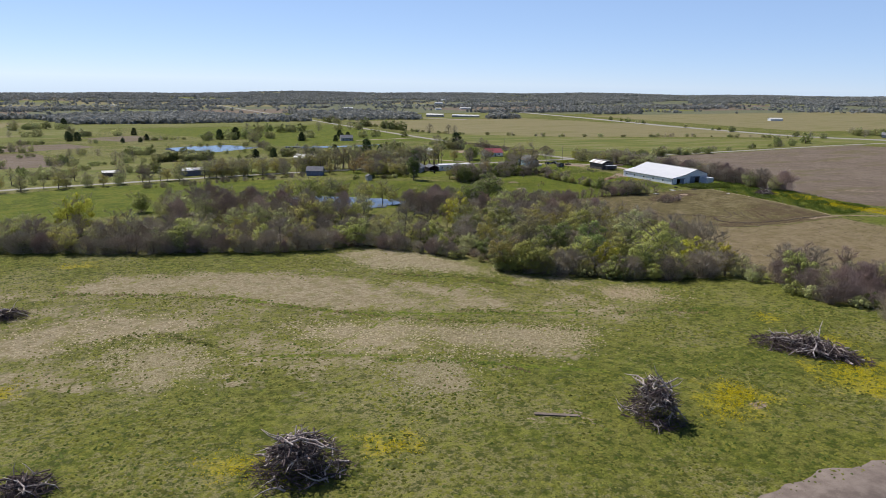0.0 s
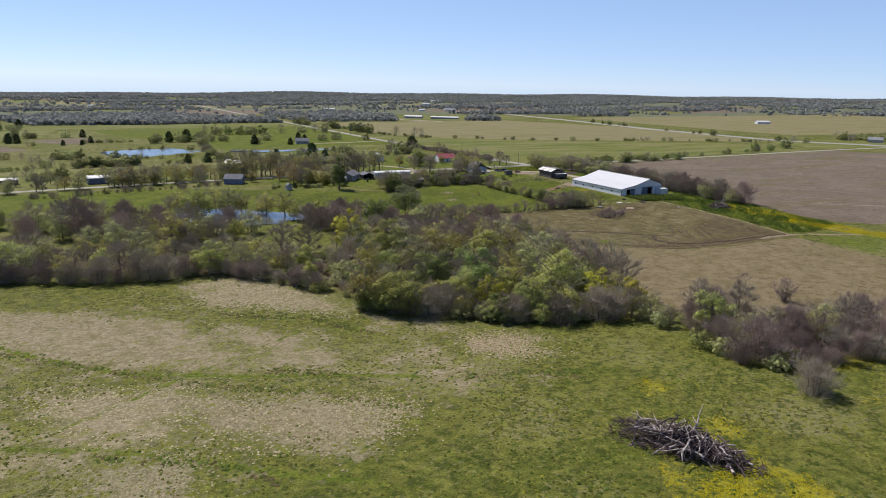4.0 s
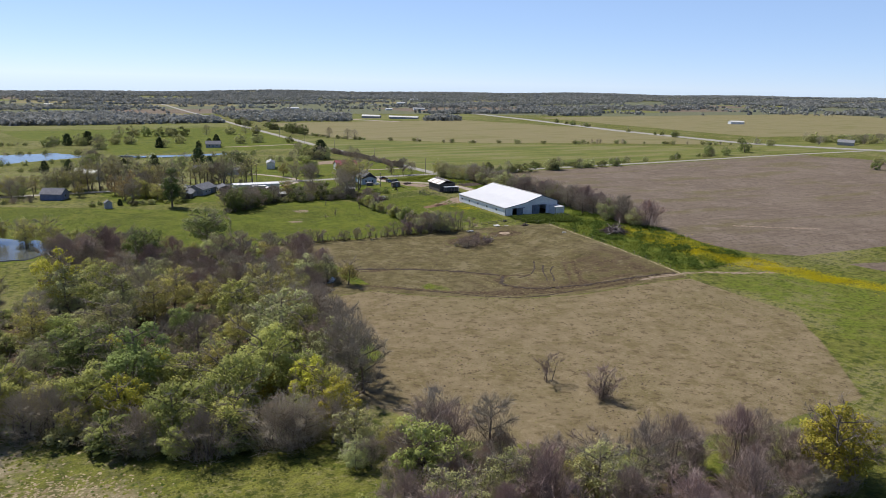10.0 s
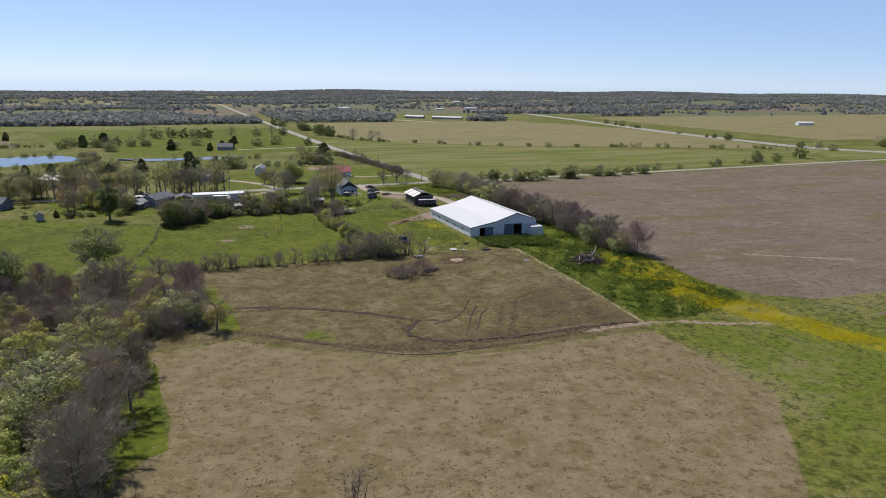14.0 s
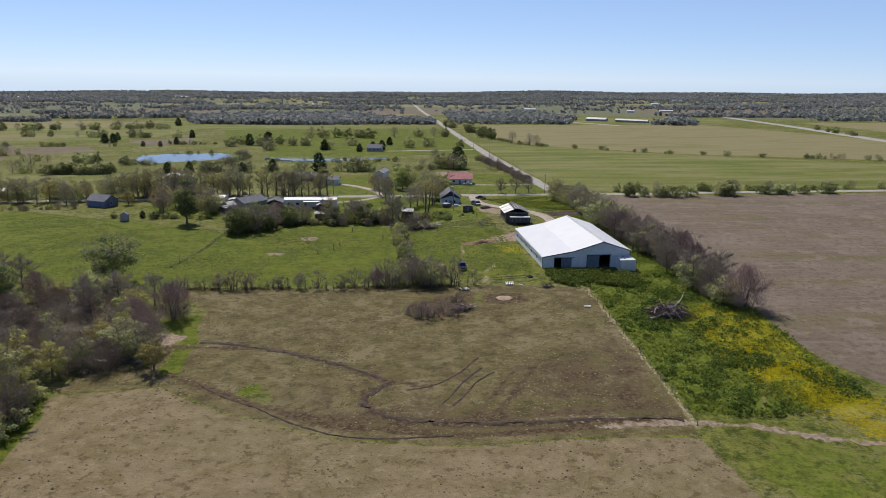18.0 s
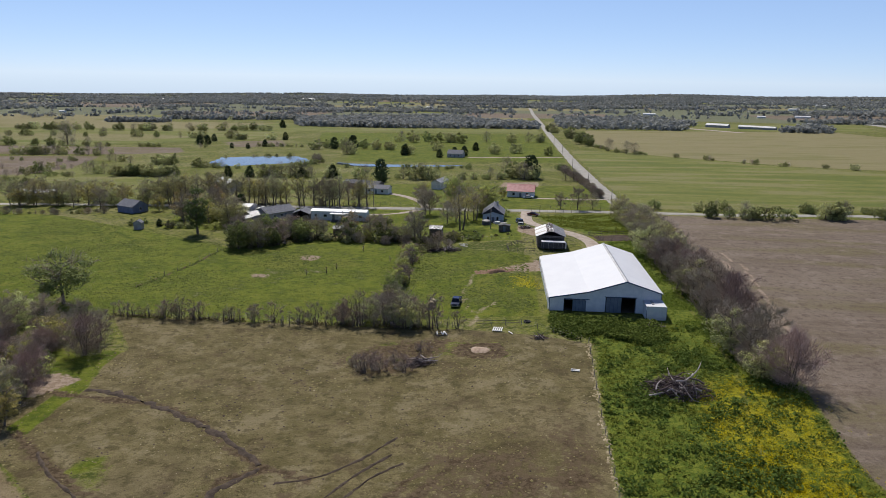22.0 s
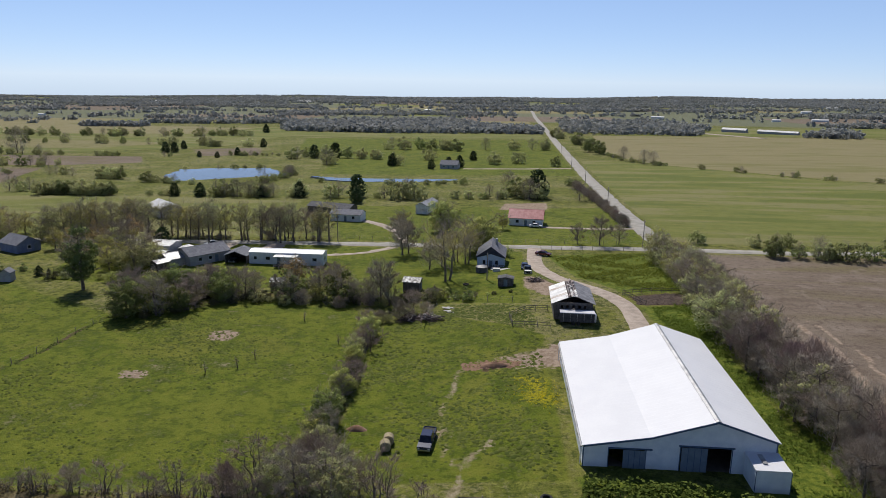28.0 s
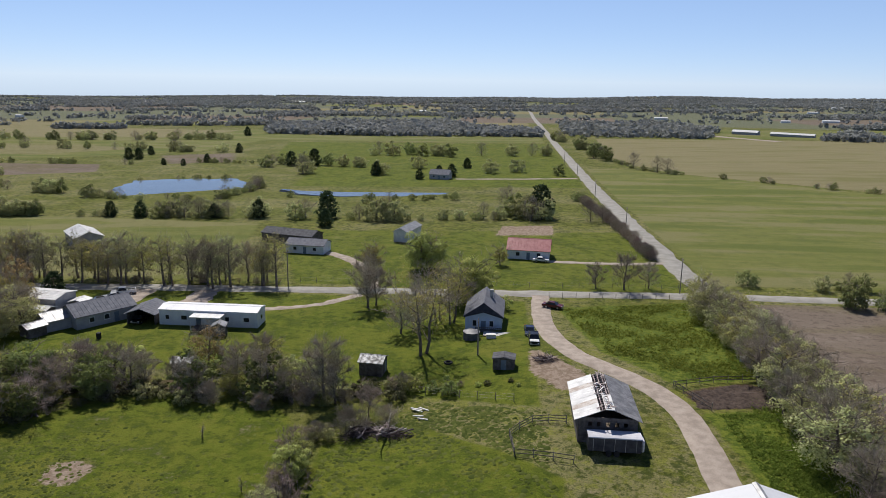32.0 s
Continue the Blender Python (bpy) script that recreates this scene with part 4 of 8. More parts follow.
RUTS = [(0.9, [(187, 220.2), (193.3, 219.2), (198.5, 216.6), (203.2, 214.6), (208, 211.6), (212.7, 208.7), (217.3, 205.3), (220, 202.7), (222.7, 200)]),
        (0.8, [(223, 199.2), (220.3, 195.4), (218.5, 193), (218.8, 190.6), (221.2, 187.7), (224.7, 185.4), (228.7, 184.4), (232.4, 184.2), (237, 183.3), (242.8, 183.2), (248.6, 182.9), (254.4, 182.6), (260, 182), (267.5, 181)]),
        (0.25, [(231.4, 190.2), (233.8, 194.5), (235.9, 199), (237.5, 201.3), (240, 204.5)]), (0.25, [(233, 189.4), (235.8, 194), (238.5, 199.2), (241.8, 202.3)]),
        (0.3, [(191.5, 200.2), (196.6, 194.7), (200.8, 192), (205.3, 187.6), (209.8, 184), (215.5, 180.6), (222, 179.6), (232, 179.8)]),
        (0.25, [(226, 196), (231, 197.5), (236, 203), (240, 209.5)])]
for wide, way_ in RUTS:
    ribbon("track", way_, wide, M_RUT, "narrow wet rut of dark trodden earth", "track", 0.05, wide * 0.35, 0.9)


def pond(name, outline, label):
    """Still water in a shallow hollow with a muddy rim."""
    c = np.mean(outline, axis=0)
    q = np.array(outline, float)
    fine = []
    for i in range(len(q)):
        a, b = q[i], q[(i + 1) % len(q)]
        for t in np.linspace(0, 1, 6, endpoint=False):
            p = a + (b - a) * t
            fine.append(p + (p - c) * 0.04 * math.sin(len(fine) * 1.7) + (p - c) * 0.03 * math.sin(len(fine) * 0.6))
    z = gz(*c) + 0.35
    v = [(*p, z) for p in fine] + [(*(c + (p - c) * 1.04), min(z - 0.5, gz(*p) - 0.3)) for p in fine]
    n = len(fine)
    f = [tuple(range(n))] + [(i, n + i, n + (i + 1) % n, (i + 1) % n) for i in range(n)]
    tagged(new(name, mesh(name, v, f, M_WATER)), label, "pond", kind="structure")


pond("water", [(78, 550), (66, 575), (66, 594), (87, 608), (114, 611), (130, 590), (136, 557), (126, 550), (108, 543)], "blue farm pond with grassy banks")
pond("water", [(151, 571), (164, 566), (185, 566), (207, 569), (231, 572), (232, 561), (204, 557), (184, 553), (164, 556)], "narrow arm of a farm pond")
pond("water", [(73, 279), (78, 295), (87, 302), (99, 297), (111, 288), (121, 281), (122, 271), (108, 264), (92, 264.5), (80, 264)], "pale pond behind bare creek trees")
pond("puddle", [(174.6, 212.3), (176, 215.5), (178.5, 216), (180.6, 212.5), (178.6, 209.8), (176, 210)], "shallow muddy puddle at the pasture's edge")


def part(name, bm, material, parent, label=""):
    """Links a bmesh (or a ready mesh) as one mesh object under a thing or a part."""
    if isinstance(bm, bmesh.types.BMesh):
        me = bpy.data.meshes.new(name)
        bm.to_mesh(me)
        bm.free()
        me.materials.append(material)
    else:
        me = bm
    ob = new(name, me)
    ob.parent = parent
    if label:
        ob["label"] = label
    return ob


def thing(name, label, category, x=0.0, y=0.0, turn=0.0, group="", z=None):
    ob = new(name)
    ob.empty_display_size = 0.3
    ob.matrix_basis = pose(x, y, gz(x, y) - 0.02 if z is None else z, 0, 0, turn)
    return tagged(ob, label, category, group)


def box(bm, x0, y0, z0, x1, y1, z1, bevel=0.0):
    m = Matrix.Translation(((x0 + x1) / 2, (y0 + y1) / 2, (z0 + z1) / 2)) @ Matrix.Diagonal((abs(x1 - x0), abs(y1 - y0), abs(z1 - z0), 1))
    got = bmesh.ops.create_cube(bm, size=1, matrix=m)["verts"]
    if bevel:
        edges = list({e for v in got for e in v.link_edges})
        bmesh.ops.bevel(bm, geom=edges, offset=bevel, segments=1, affect='EDGES')
    return bm


def block(x0, y0, z0, x1, y1, z1, bevel=0.0):
    return box(bmesh.new(), x0, y0, z0, x1, y1, z1, bevel)


def prism(outline, a, b, along='y'):
    """A flat outline of (across, up) pulled from a to b along y, or along x."""
    bm = bmesh.new()
    at = (lambda p, s: (p[0], s, p[1])) if along == 'y' else (lambda p, s: (s, p[0], p[1]))
    lo = [bm.verts.new(at(p, a)) for p in outline]
    hi = [bm.verts.new(at(p, b)) for p in outline]
    n = len(outline)
    bm.faces.new(lo)
    bm.faces.new(hi[::-1])
    for i in range(n):
        bm.faces.new((lo[i], hi[i], hi[(i + 1) % n], lo[(i + 1) % n]))
    bmesh.ops.recalc_face_normals(bm, faces=bm.faces)
    return bm


def tube(verts, faces, pts, radii, sides=5):
    """Adds a tapered limb along points to lists of vertices and faces."""
    base = len(verts)
    pts = [Vector(p) for p in pts]
    for i, (p, r) in enumerate(zip(pts, radii)):
        d = (pts[min(i + 1, len(pts) - 1)] - pts[max(i - 1, 0)]).normalized()
        u = d.orthogonal().normalized()
        w = d.cross(u)
        for k in range(sides):
            a = 2 * math.pi * k / sides
            verts.append(p + (u * math.cos(a) + w * math.sin(a)) * r)
    for i in range(len(pts) - 1):
        for k in range(sides):
            a, b = base + i * sides + k, base + i * sides + (k + 1) % sides
            faces.append((a, b, b + sides, a + sides))
    faces.append(tuple(base + (len(pts) - 1) * sides + k for k in range(sides)))


# ---- trees ----
def leaves(rr, centres, size, material, name="crown", stretch=1.0, out=None):
    """Leaf sprays: small bent quads turned every way, one island each."""
    n = len(centres)
    nn = rr.normal(0, 0.4, (n, 3)) + np.array([0, 0, 0.55]) + (0 if out is None else out * 0.75)
    nn /= np.linalg.norm(nn, axis=1)[:, None]
    u = np.cross(nn, rr.normal(size=(n, 3)))
    u /= np.linalg.norm(u, axis=1)[:, None]
    w = np.cross(nn, u)
    s = 1.15 * size * rr.uniform(0.55, 1.35, n)[:, None]
    u, w = u * s * 0.5 * stretch, w * s * 0.5
    nn = nn * s * 0.18
    v = np.stack([centres - u - nn, centres + w * 0.8, centres + u - nn, centres - w * 0.8], 1).reshape(-1, 3)
    i = np.arange(n) * 4
    f = np.concatenate([np.stack([i, i + 2, i + 1], 1), np.stack([i, i + 3, i + 2], 1)])
    me = mesh(name, v.tolist(), f.tolist(), material, False)
    if out is not None:
        # soft shading over each head of foliage
        soft = out * 0.8 + nn / (np.linalg.norm(nn, axis=1)[:, None] + 1e-9) * 0.45 + np.array([0, 0, 0.25])
        soft /= np.linalg.norm(soft, axis=1)[:, None]
        me.normals_split_custom_set_from_vertices(np.repeat(soft, 4, 0).tolist())
    return me


def twigs(rr, a, b, width, material, name="twigs"):
    """Thin three-sided twigs from points a to points b."""
    n = len(a)
    d = b - a
    u = np.cross(d, rr.normal(size=(n, 3)))
    u /= np.linalg.norm(u, axis=1)[:, None] + 1e-9
    w = np.cross(d, u)
    w /= np.linalg.norm(w, axis=1)[:, None] + 1e-9
    k = (width * rr.uniform(0.6, 1.3, n))[:, None]
    v = np.stack([a + u * k, a - u * k * 0.5 + w * k * 0.87, a - u * k * 0.5 - w * k * 0.87, b], 1).reshape(-1, 3)
    i = np.arange(n) * 4
    f = np.concatenate([np.stack([i, i + 1, i + 3], 1), np.stack([i + 1, i + 2, i + 3], 1), np.stack([i + 2, i, i + 3], 1)])
    return mesh(name, v.tolist(), f.tolist(), material)


def skeleton(rr, height, spread, clear, limbs, lean=0.1, fork=3, stems=1):
    """Trunk and limbs. Gives mesh lists, and the ends and middles of the branches."""
    verts, faces, ends, segs = [], [], [], []
    for st in range(stems):
        off = rr.normal(0, 0.12 * (stems > 1) * spread, 2)
        tilt = rr.normal(0, lean, 2) + off * 0.25
        top = height * rr.uniform(0.72, 0.9)
        pts = [(off[0] + tilt[0] * top * t ** 1.3 + rr.normal(0, 0.1), off[1] + tilt[1] * top * t ** 1.3 + rr.normal(0, 0.1), top * t - 0.1 * (t == 0)) for t in (0, 0.2, 0.45, 0.7, 1)]
        r0 = height * 0.02 / math.sqrt(stems) + 0.03
        tube(verts, faces, pts, [r0 * 1.25, r0, r0 * 0.8, r0 * 0.5, r0 * 0.16], 6)
        trunk = np.array(pts)
        n = max(3, limbs // stems)
        for i in range(n):
            t = clear + (1 - clear) * (i + rr.uniform(0, 0.8)) / n
            p = np.array([np.interp(t, (0, 0.2, 0.45, 0.7, 1), trunk[:, k]) for k in range(3)])
            a = i * 2.4 + rr.uniform(-0.5, 0.5)
            reach = spread * (0.55 + 0.65 * math.sin(math.pi * min(1, (t - clear) / (1 - clear) * 0.75 + 0.2))) * rr.uniform(0.75, 1.15)
            rise = reach * rr.uniform(0.35, 0.95) * (1.1 - 0.3 * t)
            q = p + np.array([math.cos(a) * reach, math.sin(a) * reach, rise])
            q[2] = min(q[2], height * 0.98)
            mid = (p + q) / 2 + np.array([0, 0, -0.05 * reach]) + rr.normal(0, 0.08 * reach, 3)
            r1 = r0 * 0.45
            tube(verts, faces, [p, mid, q], [r1, r1 * 0.6, r1 * 0.15], 4)
            ends.append(q)
            segs.append((mid, q))
            for j in range(fork):
                s = rr.uniform(0.35, 0.9)
                b0 = mid + (q - mid) * s if s > 0.5 else p + (mid - p) * 2 * s
                d = (q - p) / (np.linalg.norm(q - p) + 1e-6) + rr.normal(0, 0.6, 3)
                d[2] = abs(d[2]) * 0.8 + 0.15
                b1 = b0 + d / np.linalg.norm(d) * reach * rr.uniform(0.35, 0.6)
                b1[2] = min(b1[2], height)
                tube(verts, faces, [b0, (b0 + b1) / 2 + rr.normal(0, 0.05, 3), b1], [r1 * 0.5, r1 * 0.3, r1 * 0.1], 3)
                ends.append(b1)
                segs.append((b0, b1))
        ends.append(trunk[-1])
        segs.append((trunk[-2], trunk[-1]))
    return verts, faces, np.array(ends), segs


TREES = {}


def volume(rr, n, height, spread, low, shell, fan_shape=False):
    """Points in a lumpy rounded crown."""
    q = low + (1 - low) * rr.uniform(0, 1, n)
    a = rr.uniform(0, 2 * math.pi, n)
    lump = 1 + 0.2 * np.sin(a * 2 + q * 7 + spread) + 0.16 * np.sin(a * 5 - q * 11)
    r = spread * 1.15 * np.sin(np.pi * np.minimum(1, 0.14 + 0.83 * q)) ** 0.6 * rr.uniform(0, 1, n) ** shell * lump
    if fan_shape:
        r = spread * 1.1 * q ** 0.8 * rr.uniform(0, 1, n) ** 0.7 * lump
        q = q * (0.72 + 0.3 * np.sin(a * 2.0 + spread * 9) * np.sin(a * 3.0 + 1.7) + rr.normal(0, 0.08, n))
    return np.stack([np.cos(a) * r, np.sin(a) * r, np.maximum(q, 0.02) * height * (1 + 0.08 * np.sin(a * 3))], 1)


def heads(rr, n, count, height, spread, low):
    """Leaf places on the outside of rounded heads of foliage that make up a crown, and the way out of each head."""
    k = np.arange(n) + 0.5
    up = 1 - (1.9 - 1.6 * low) * k / n
    a = k * 2.39996 + rr.uniform(0, 6)
    w = np.sqrt(np.clip(1 - up ** 2, 0, 1))
    mid = height * (0.46 + 0.6 * low)
    c = np.stack([np.cos(a) * w * spread * 0.84, np.sin(a) * w * spread * 0.84, mid + up * (height * 0.95 - mid) * 0.82], 1) * rr.uniform(0.62, 1.1, (n, 1))
    rad = spread * rr.uniform(0.17, 0.36, n)
    j = rr.integers(0, n, count)
    d = rr.normal(0, 1, (count, 3)) + np.array([0, 0, 0.35])
    d /= np.linalg.norm(d, axis=1)[:, None]
    p = c[j] + d * (rad[j] * rr.uniform(0.7, 1.12, count))[:, None] * np.array([1, 1, 0.8])
    k = int(count * 0.22)
    p[:k] = c[j[:k]] * rr.uniform(0.45, 0.95, (k, 1)) * np.array([1, 1, 0]) + np.array([0, 0, 1]) * (c[j[:k], 2] + rr.normal(0, 0.08 * height, k))[:, None]
    p[:, 2] = np.clip(p[:, 2], height * low * 0.6, height * 1.02)
    return p, d


def tree_kind(key, name, label, seed, height, spread, clear, limbs, leaf=None, count=0, size=0.45, cloud=0.9, twig=None, twig_count=0, twig_len=1.2, fork=3, stems=1, bark=None,
              stretch=1.0, low=0.15, fan=0.35, fill=0.3, lobes=0, fan_shape=False):
    rr = np.random.default_rng(seed)
    verts, faces, ends, segs = skeleton(rr, height, spread, clear, limbs, 0.06, fork, stems)
    root = new(name)
    tagged(root, label, "tree" if height > 5 else "bush")
    part("trunk", mesh("trunk", verts, faces, bark or M_BARK, False), None, root)
    if twig_count:
        k = rr.integers(0, len(segs), twig_count)
        a0, a1 = np.array([s[0] for s in segs])[k], np.array([s[1] for s in segs])[k]
        a = a0 + (a1 - a0) * rr.uniform(0, 1, (twig_count, 1))
        d = rr.normal(0, 1, (twig_count, 3)) + (a1 - a0) / (np.linalg.norm(a1 - a0, axis=1)[:, None] + 1e-6) * 0.8
        d[:, 2] = d[:, 2] * 0.8 + 0.35
        d /= np.linalg.norm(d, axis=1)[:, None]
        k = int(twig_count * fan)
        a[:k] = volume(rr, k, height, spread * 0.95, low, 0.6, fan_shape)
        d[:k] = a[:k] * np.array([1, 1, 0.5]) / height + np.array([0, 0, 0.35]) + rr.normal(0, 0.3, (k, 3))
        d[:k] /= np.linalg.norm(d[:k], axis=1)[:, None]
        b = a + d * twig_len * rr.uniform(0.4, 1.3, (twig_count, 1))
        b[:, 2] = np.maximum(b[:, 2], 0.15)
        tagged(part("branchwork", twigs(rr, a, b, 0.012 + 0.0012 * height, twig or M_TWIG, "branchwork"), None, root), kind="stuff")
    if count:
        if lobes:
            c, out = heads(rr, lobes, count, height, spread * 1.15, low)
        else:
            tips = ends[rr.integers(0, len(ends), count)]
            out = rr.normal(0, 1, (count, 3))
            out /= np.linalg.norm(out, axis=1)[:, None]
            c = tips + out * (cloud * rr.uniform(0.25, 1, count) ** 0.5)[:, None] * np.array([1, 1, 0.75])
            k = int(count * fill)
            c[:k] = volume(rr, k, height, spread, low, 0.4)
            c[:, 2] = np.maximum(c[:, 2], height * low * rr.uniform(0.3, 1, count))
        part("crown", leaves(rr, c, size, leaf, "crown", stretch, out), None, root)
    TREES.setdefault(key, []).append([root, height, False])


def cedar_kind(key, label, seed, height, spread, count, size):
    rr = np.random.default_rng(seed)
    root = tagged(new("cedar_tree"), label, "tree")
    verts, faces = [], []
    tube(verts, faces, [(0, 0, -0.1), (0.05, 0, height * 0.5), (0, 0.05, height * 0.95)], [height * 0.02 + 0.05, height * 0.012 + 0.02, 0.02], 6)
    part("trunk", mesh("trunk", verts, faces, M_BARK, False), None, root)
    t = rr.uniform(0, 1, count) ** 1.3
    a = rr.uniform(0, 2 * math.pi, count)
    lump = 1 + 0.22 * np.sin(a * 3 + t * 9) + 0.15 * np.sin(a * 5 - t * 17)
    r = spread * (1 - t) ** 0.38 * np.minimum(1, 0.6 + 2.5 * t) * rr.uniform(0.55, 1.0, count) * lump
    c = np.stack([np.cos(a) * r, np.sin(a) * r, height * (0.05 + 0.95 * t) + rr.normal(0, 0.12, count)], 1)
    part("crown", leaves(rr, c, size, M_CEDAR, "crown", 1.4), None, root)
    TREES.setdefault(key, []).append([root, height, False])


for k in range(3):
    tree_kind("green", "broadleaf_tree", "broad tree in fresh mid-green spring leaf", 10 + k, 10, 4.1, 0.2, 12, M_LEAF, 6800, 0.29, 1.0, M_TWIG, 350, 1.0, lobes=30 + 5 * k, low=0.06)
    tree_kind("bud", "young_leaf_tree", "tree with thin young yellow-green leaves and visible limbs", 20 + k, 10, 3.5, 0.25, 12, M_BUD, 3300, 0.25, 1.0, M_TWIG, 800, 1.1, lobes=26 + 4 * k, low=0.12)
    tree_kind("grey", "grey_bud_tree", "tangled tree with greyish green buds", 30 + k, 9, 3.8, 0.15, 13, M_GREY, 4300, 0.25, 1.0, M_TWIG, 1000, 1.2, lobes=28 + 5 * k, low=0.04)
    tree_kind("bare", "bare_tree", "leafless grey-brown tree with a haze of twigs", 40 + k, 9, 2.9, 0.18, 12, M_TWIG, 0, 0, 0, M_TWIG, 3200, 1.1, 4, fan=0.35, low=0.15)
    tree_kind("purple", "bare_shrub", "leafless purplish shrub with many upright stems", 50 + k, 6, 2.6, 0.1, 14, M_TWIG2, 0, 0, 0, M_TWIG2, 4600, 0.9, 3, 5, fan=0.75, low=0.02)
    tree_kind("slim", "slender_tree", "tall slender tree with sparse yellow-green buds in a row", 60 + k, 12, 2.4, 0.25, 11, M_GREY if k else M_BUD, 950, 0.25, 0.95, M_TWIG, 1000, 1.2, low=0.25)
    tree_kind("bush", "green_bush", "low leafy green bush in rough grass", 90 + k, 3, 1.7, 0.08, 9, (M_LEAF, M_LEAFDARK, M_GREY)[k], 1100, 0.21, 0.6, fork=2, stems=3, low=0.0, lobes=15)
for k in range(2):
    tree_kind("gold", "golden_leaf_tree", "rounded tree in bright yellow-green young leaf", 25 + k, 10, 3.2, 0.22, 11, M_GOLD, 4200, 0.26, 1.0, M_TWIG, 350, 1.0, lobes=28 + 4 * k, low=0.06)
    tree_kind("dark", "dark_leaved_tree", "dense dark green tree in full leaf", 70 + k, 10, 3.9, 0.15, 12, M_LEAFDARK, 6400, 0.28, 1.0, M_TWIG, 250, 0.9, lobes=30 + 4 * k, low=0.06)
    tree_kind("darkslim", "dark_leaved_tree", "tall narrow dark tree standing on the lawn", 75 + k, 14, 2.9, 0.16, 15, M_NEEDLE, 6400, 0.30, 1.0, M_TWIG, 250, 0.9, lobes=44, low=0.12)
    tree_kind("park", "garden_tree", "tall forked tree with bare limbs and sparse olive buds", 160 + k, 15, 5.2, 0.16, 12, M_GREY if k else M_BUD, 1500, 0.24, 1.0, M_TWIG, 1500, 1.1, 4, 2, lobes=30, low=0.3)
    tree_kind("rust", "red_bud_tree", "tree with reddish-brown spring buds", 80 + k, 9, 3.0, 0.2, 11, M_RUST, 2200, 0.25, 1.0, M_TWIG, 900, 1.2, lobes=26, low=0.1)
    tree_kind("paddock", "paddock_tree", "lone rounded tree with a short trunk and thin grey-green buds", 85 + k, 10, 3.6, 0.25, 13, M_FARGREEN, 5000, 0.26, 1.0, M_TWIG, 900, 1.1, 4, lobes=36, low=0.2)
    tree_kind("thicket", "bare_bush", "low leafless thicket of grey stems", 95 + k, 3, 1.8, 0.08, 10, M_TWIG, 0, 0, 0, M_TWIG, 2300, 0.7, 2, 5, fan=0.75, low=0.0)
    tree_kind("open", "thin_bush", "thin open leafless bush with reddish grey twigs", 140 + k, 4, 1.5, 0.12, 9, M_TWIG2, 0, 0, 0, M_TWIG2, 620, 0.7, 3, 4, fan=0.25, low=0.1)
    tree_kind("sapling", "sapling", "thin leafless sapling beside a wire fence", 97 + k, 3.5, 0.6, 0.2, 6, M_TWIG, 0, 0, 0, M_TWIG, 160, 0.7, 1, 2, fan=0.3, fan_shape=True)
    # dark bushes added for shade at tree and hedge bases, some plain undergrowth
    tree_kind("shadebush", "bramble_bush", "low dense brown-green bush with shade put into its leaf colour", 150 + k, 2.2, 1.6, 0.05, 9, M_SHADEBUSH, 1100, 0.2, 0.6, fork=2, stems=3, low=0.0, lobes=14)
    cedar_kind("cedar", "dark green bushy cedar in open grass", 100 + k, 5, 2.3, 800, 0.42)
    tree_kind("fargreen", "hedgerow_tree", "green tree in a far hedgerow", 110 + k, 7, 3.6, 0.05, 8, M_FARGREEN, 1300, 0.48, 1.2, fork=1, low=0.0, lobes=18)
    tree_kind("fargrey", "hedgerow_bush", "greyish budding tree in a far hedgerow", 120 + k, 6, 3.6, 0.05, 8, M_GREY, 1200, 0.44, 1.2, fork=1, low=0.0, lobes=18)
    tree_kind("farlow", "hedge_shrub", "low greyish shrub in a field hedge", 125 + k, 6, 3.7, 0.05, 8, M_FARGREEN, 1000, 0.44, 1.2, fork=1, low=0.0, lobes=16)
    tree_kind("farbare", "bare_hedgerow_tree", "leafless tree in a far hedgerow", 130 + k, 8, 3.4, 0.1, 9, M_TWIG, 0, 0, 0, M_TWIG, 1100, 1.4, 2, fan=0.8, low=0.0)


def plant(key, x, y, height, width=1.0, z=None):
    """Sets one tree of a kind: the first is the built one, the rest are copies on the same meshes."""
    kinds = TREES[key]
    rec = kinds[int(rng.integers(len(kinds)))]
    root, h, used = rec
    height *= 0.72 if key.startswith("far") or key == "cedar" else 1
    s = height / h
    m = Matrix.Translation((x, y, (gz(x, y) if z is None else z) - 0.05)) @ Matrix.Rotation(rng.uniform(0, 6.28), 4, 'Z') @ Matrix.Diagonal((s * width, s * width, s, 1))
    if not used:
        root.matrix_basis = m
        rec[2] = True
        return root
    sc = root.matrix_basis.to_scale()
    return copy_thing(root, m @ Matrix.Diagonal((1 / sc[0], 1 / sc[1], 1 / sc[2], 1)))


def scatter(poly, gap, mix, lo, hi, avoid=(), width=1.0):
    """Fills an outline with trees at about an even spacing."""
    q = np.array(poly, float)
    a, b = q.min(0), q.max(0)
    got = []
    for _ in range(int(14 * (b - a).prod() / gap ** 2) + 20):
        p = a + (b - a) * rng.uniform(size=2)
        if inside(np.array([p[0]]), np.array([p[1]]), poly)[0] < 0:
            continue
        if any(inside(np.array([p[0]]), np.array([p[1]]), o)[0] > 0 for o in avoid):
            continue
        if got and np.min(np.hypot(*(np.array(got) - p).T)) < gap * rng.uniform(0.75, 1.1):
            continue
        got.append(p)
        plant(mix[int(rng.integers(len(mix)))], p[0], p[1], rng.uniform(lo, hi), width * rng.uniform(0.9, 1.2))


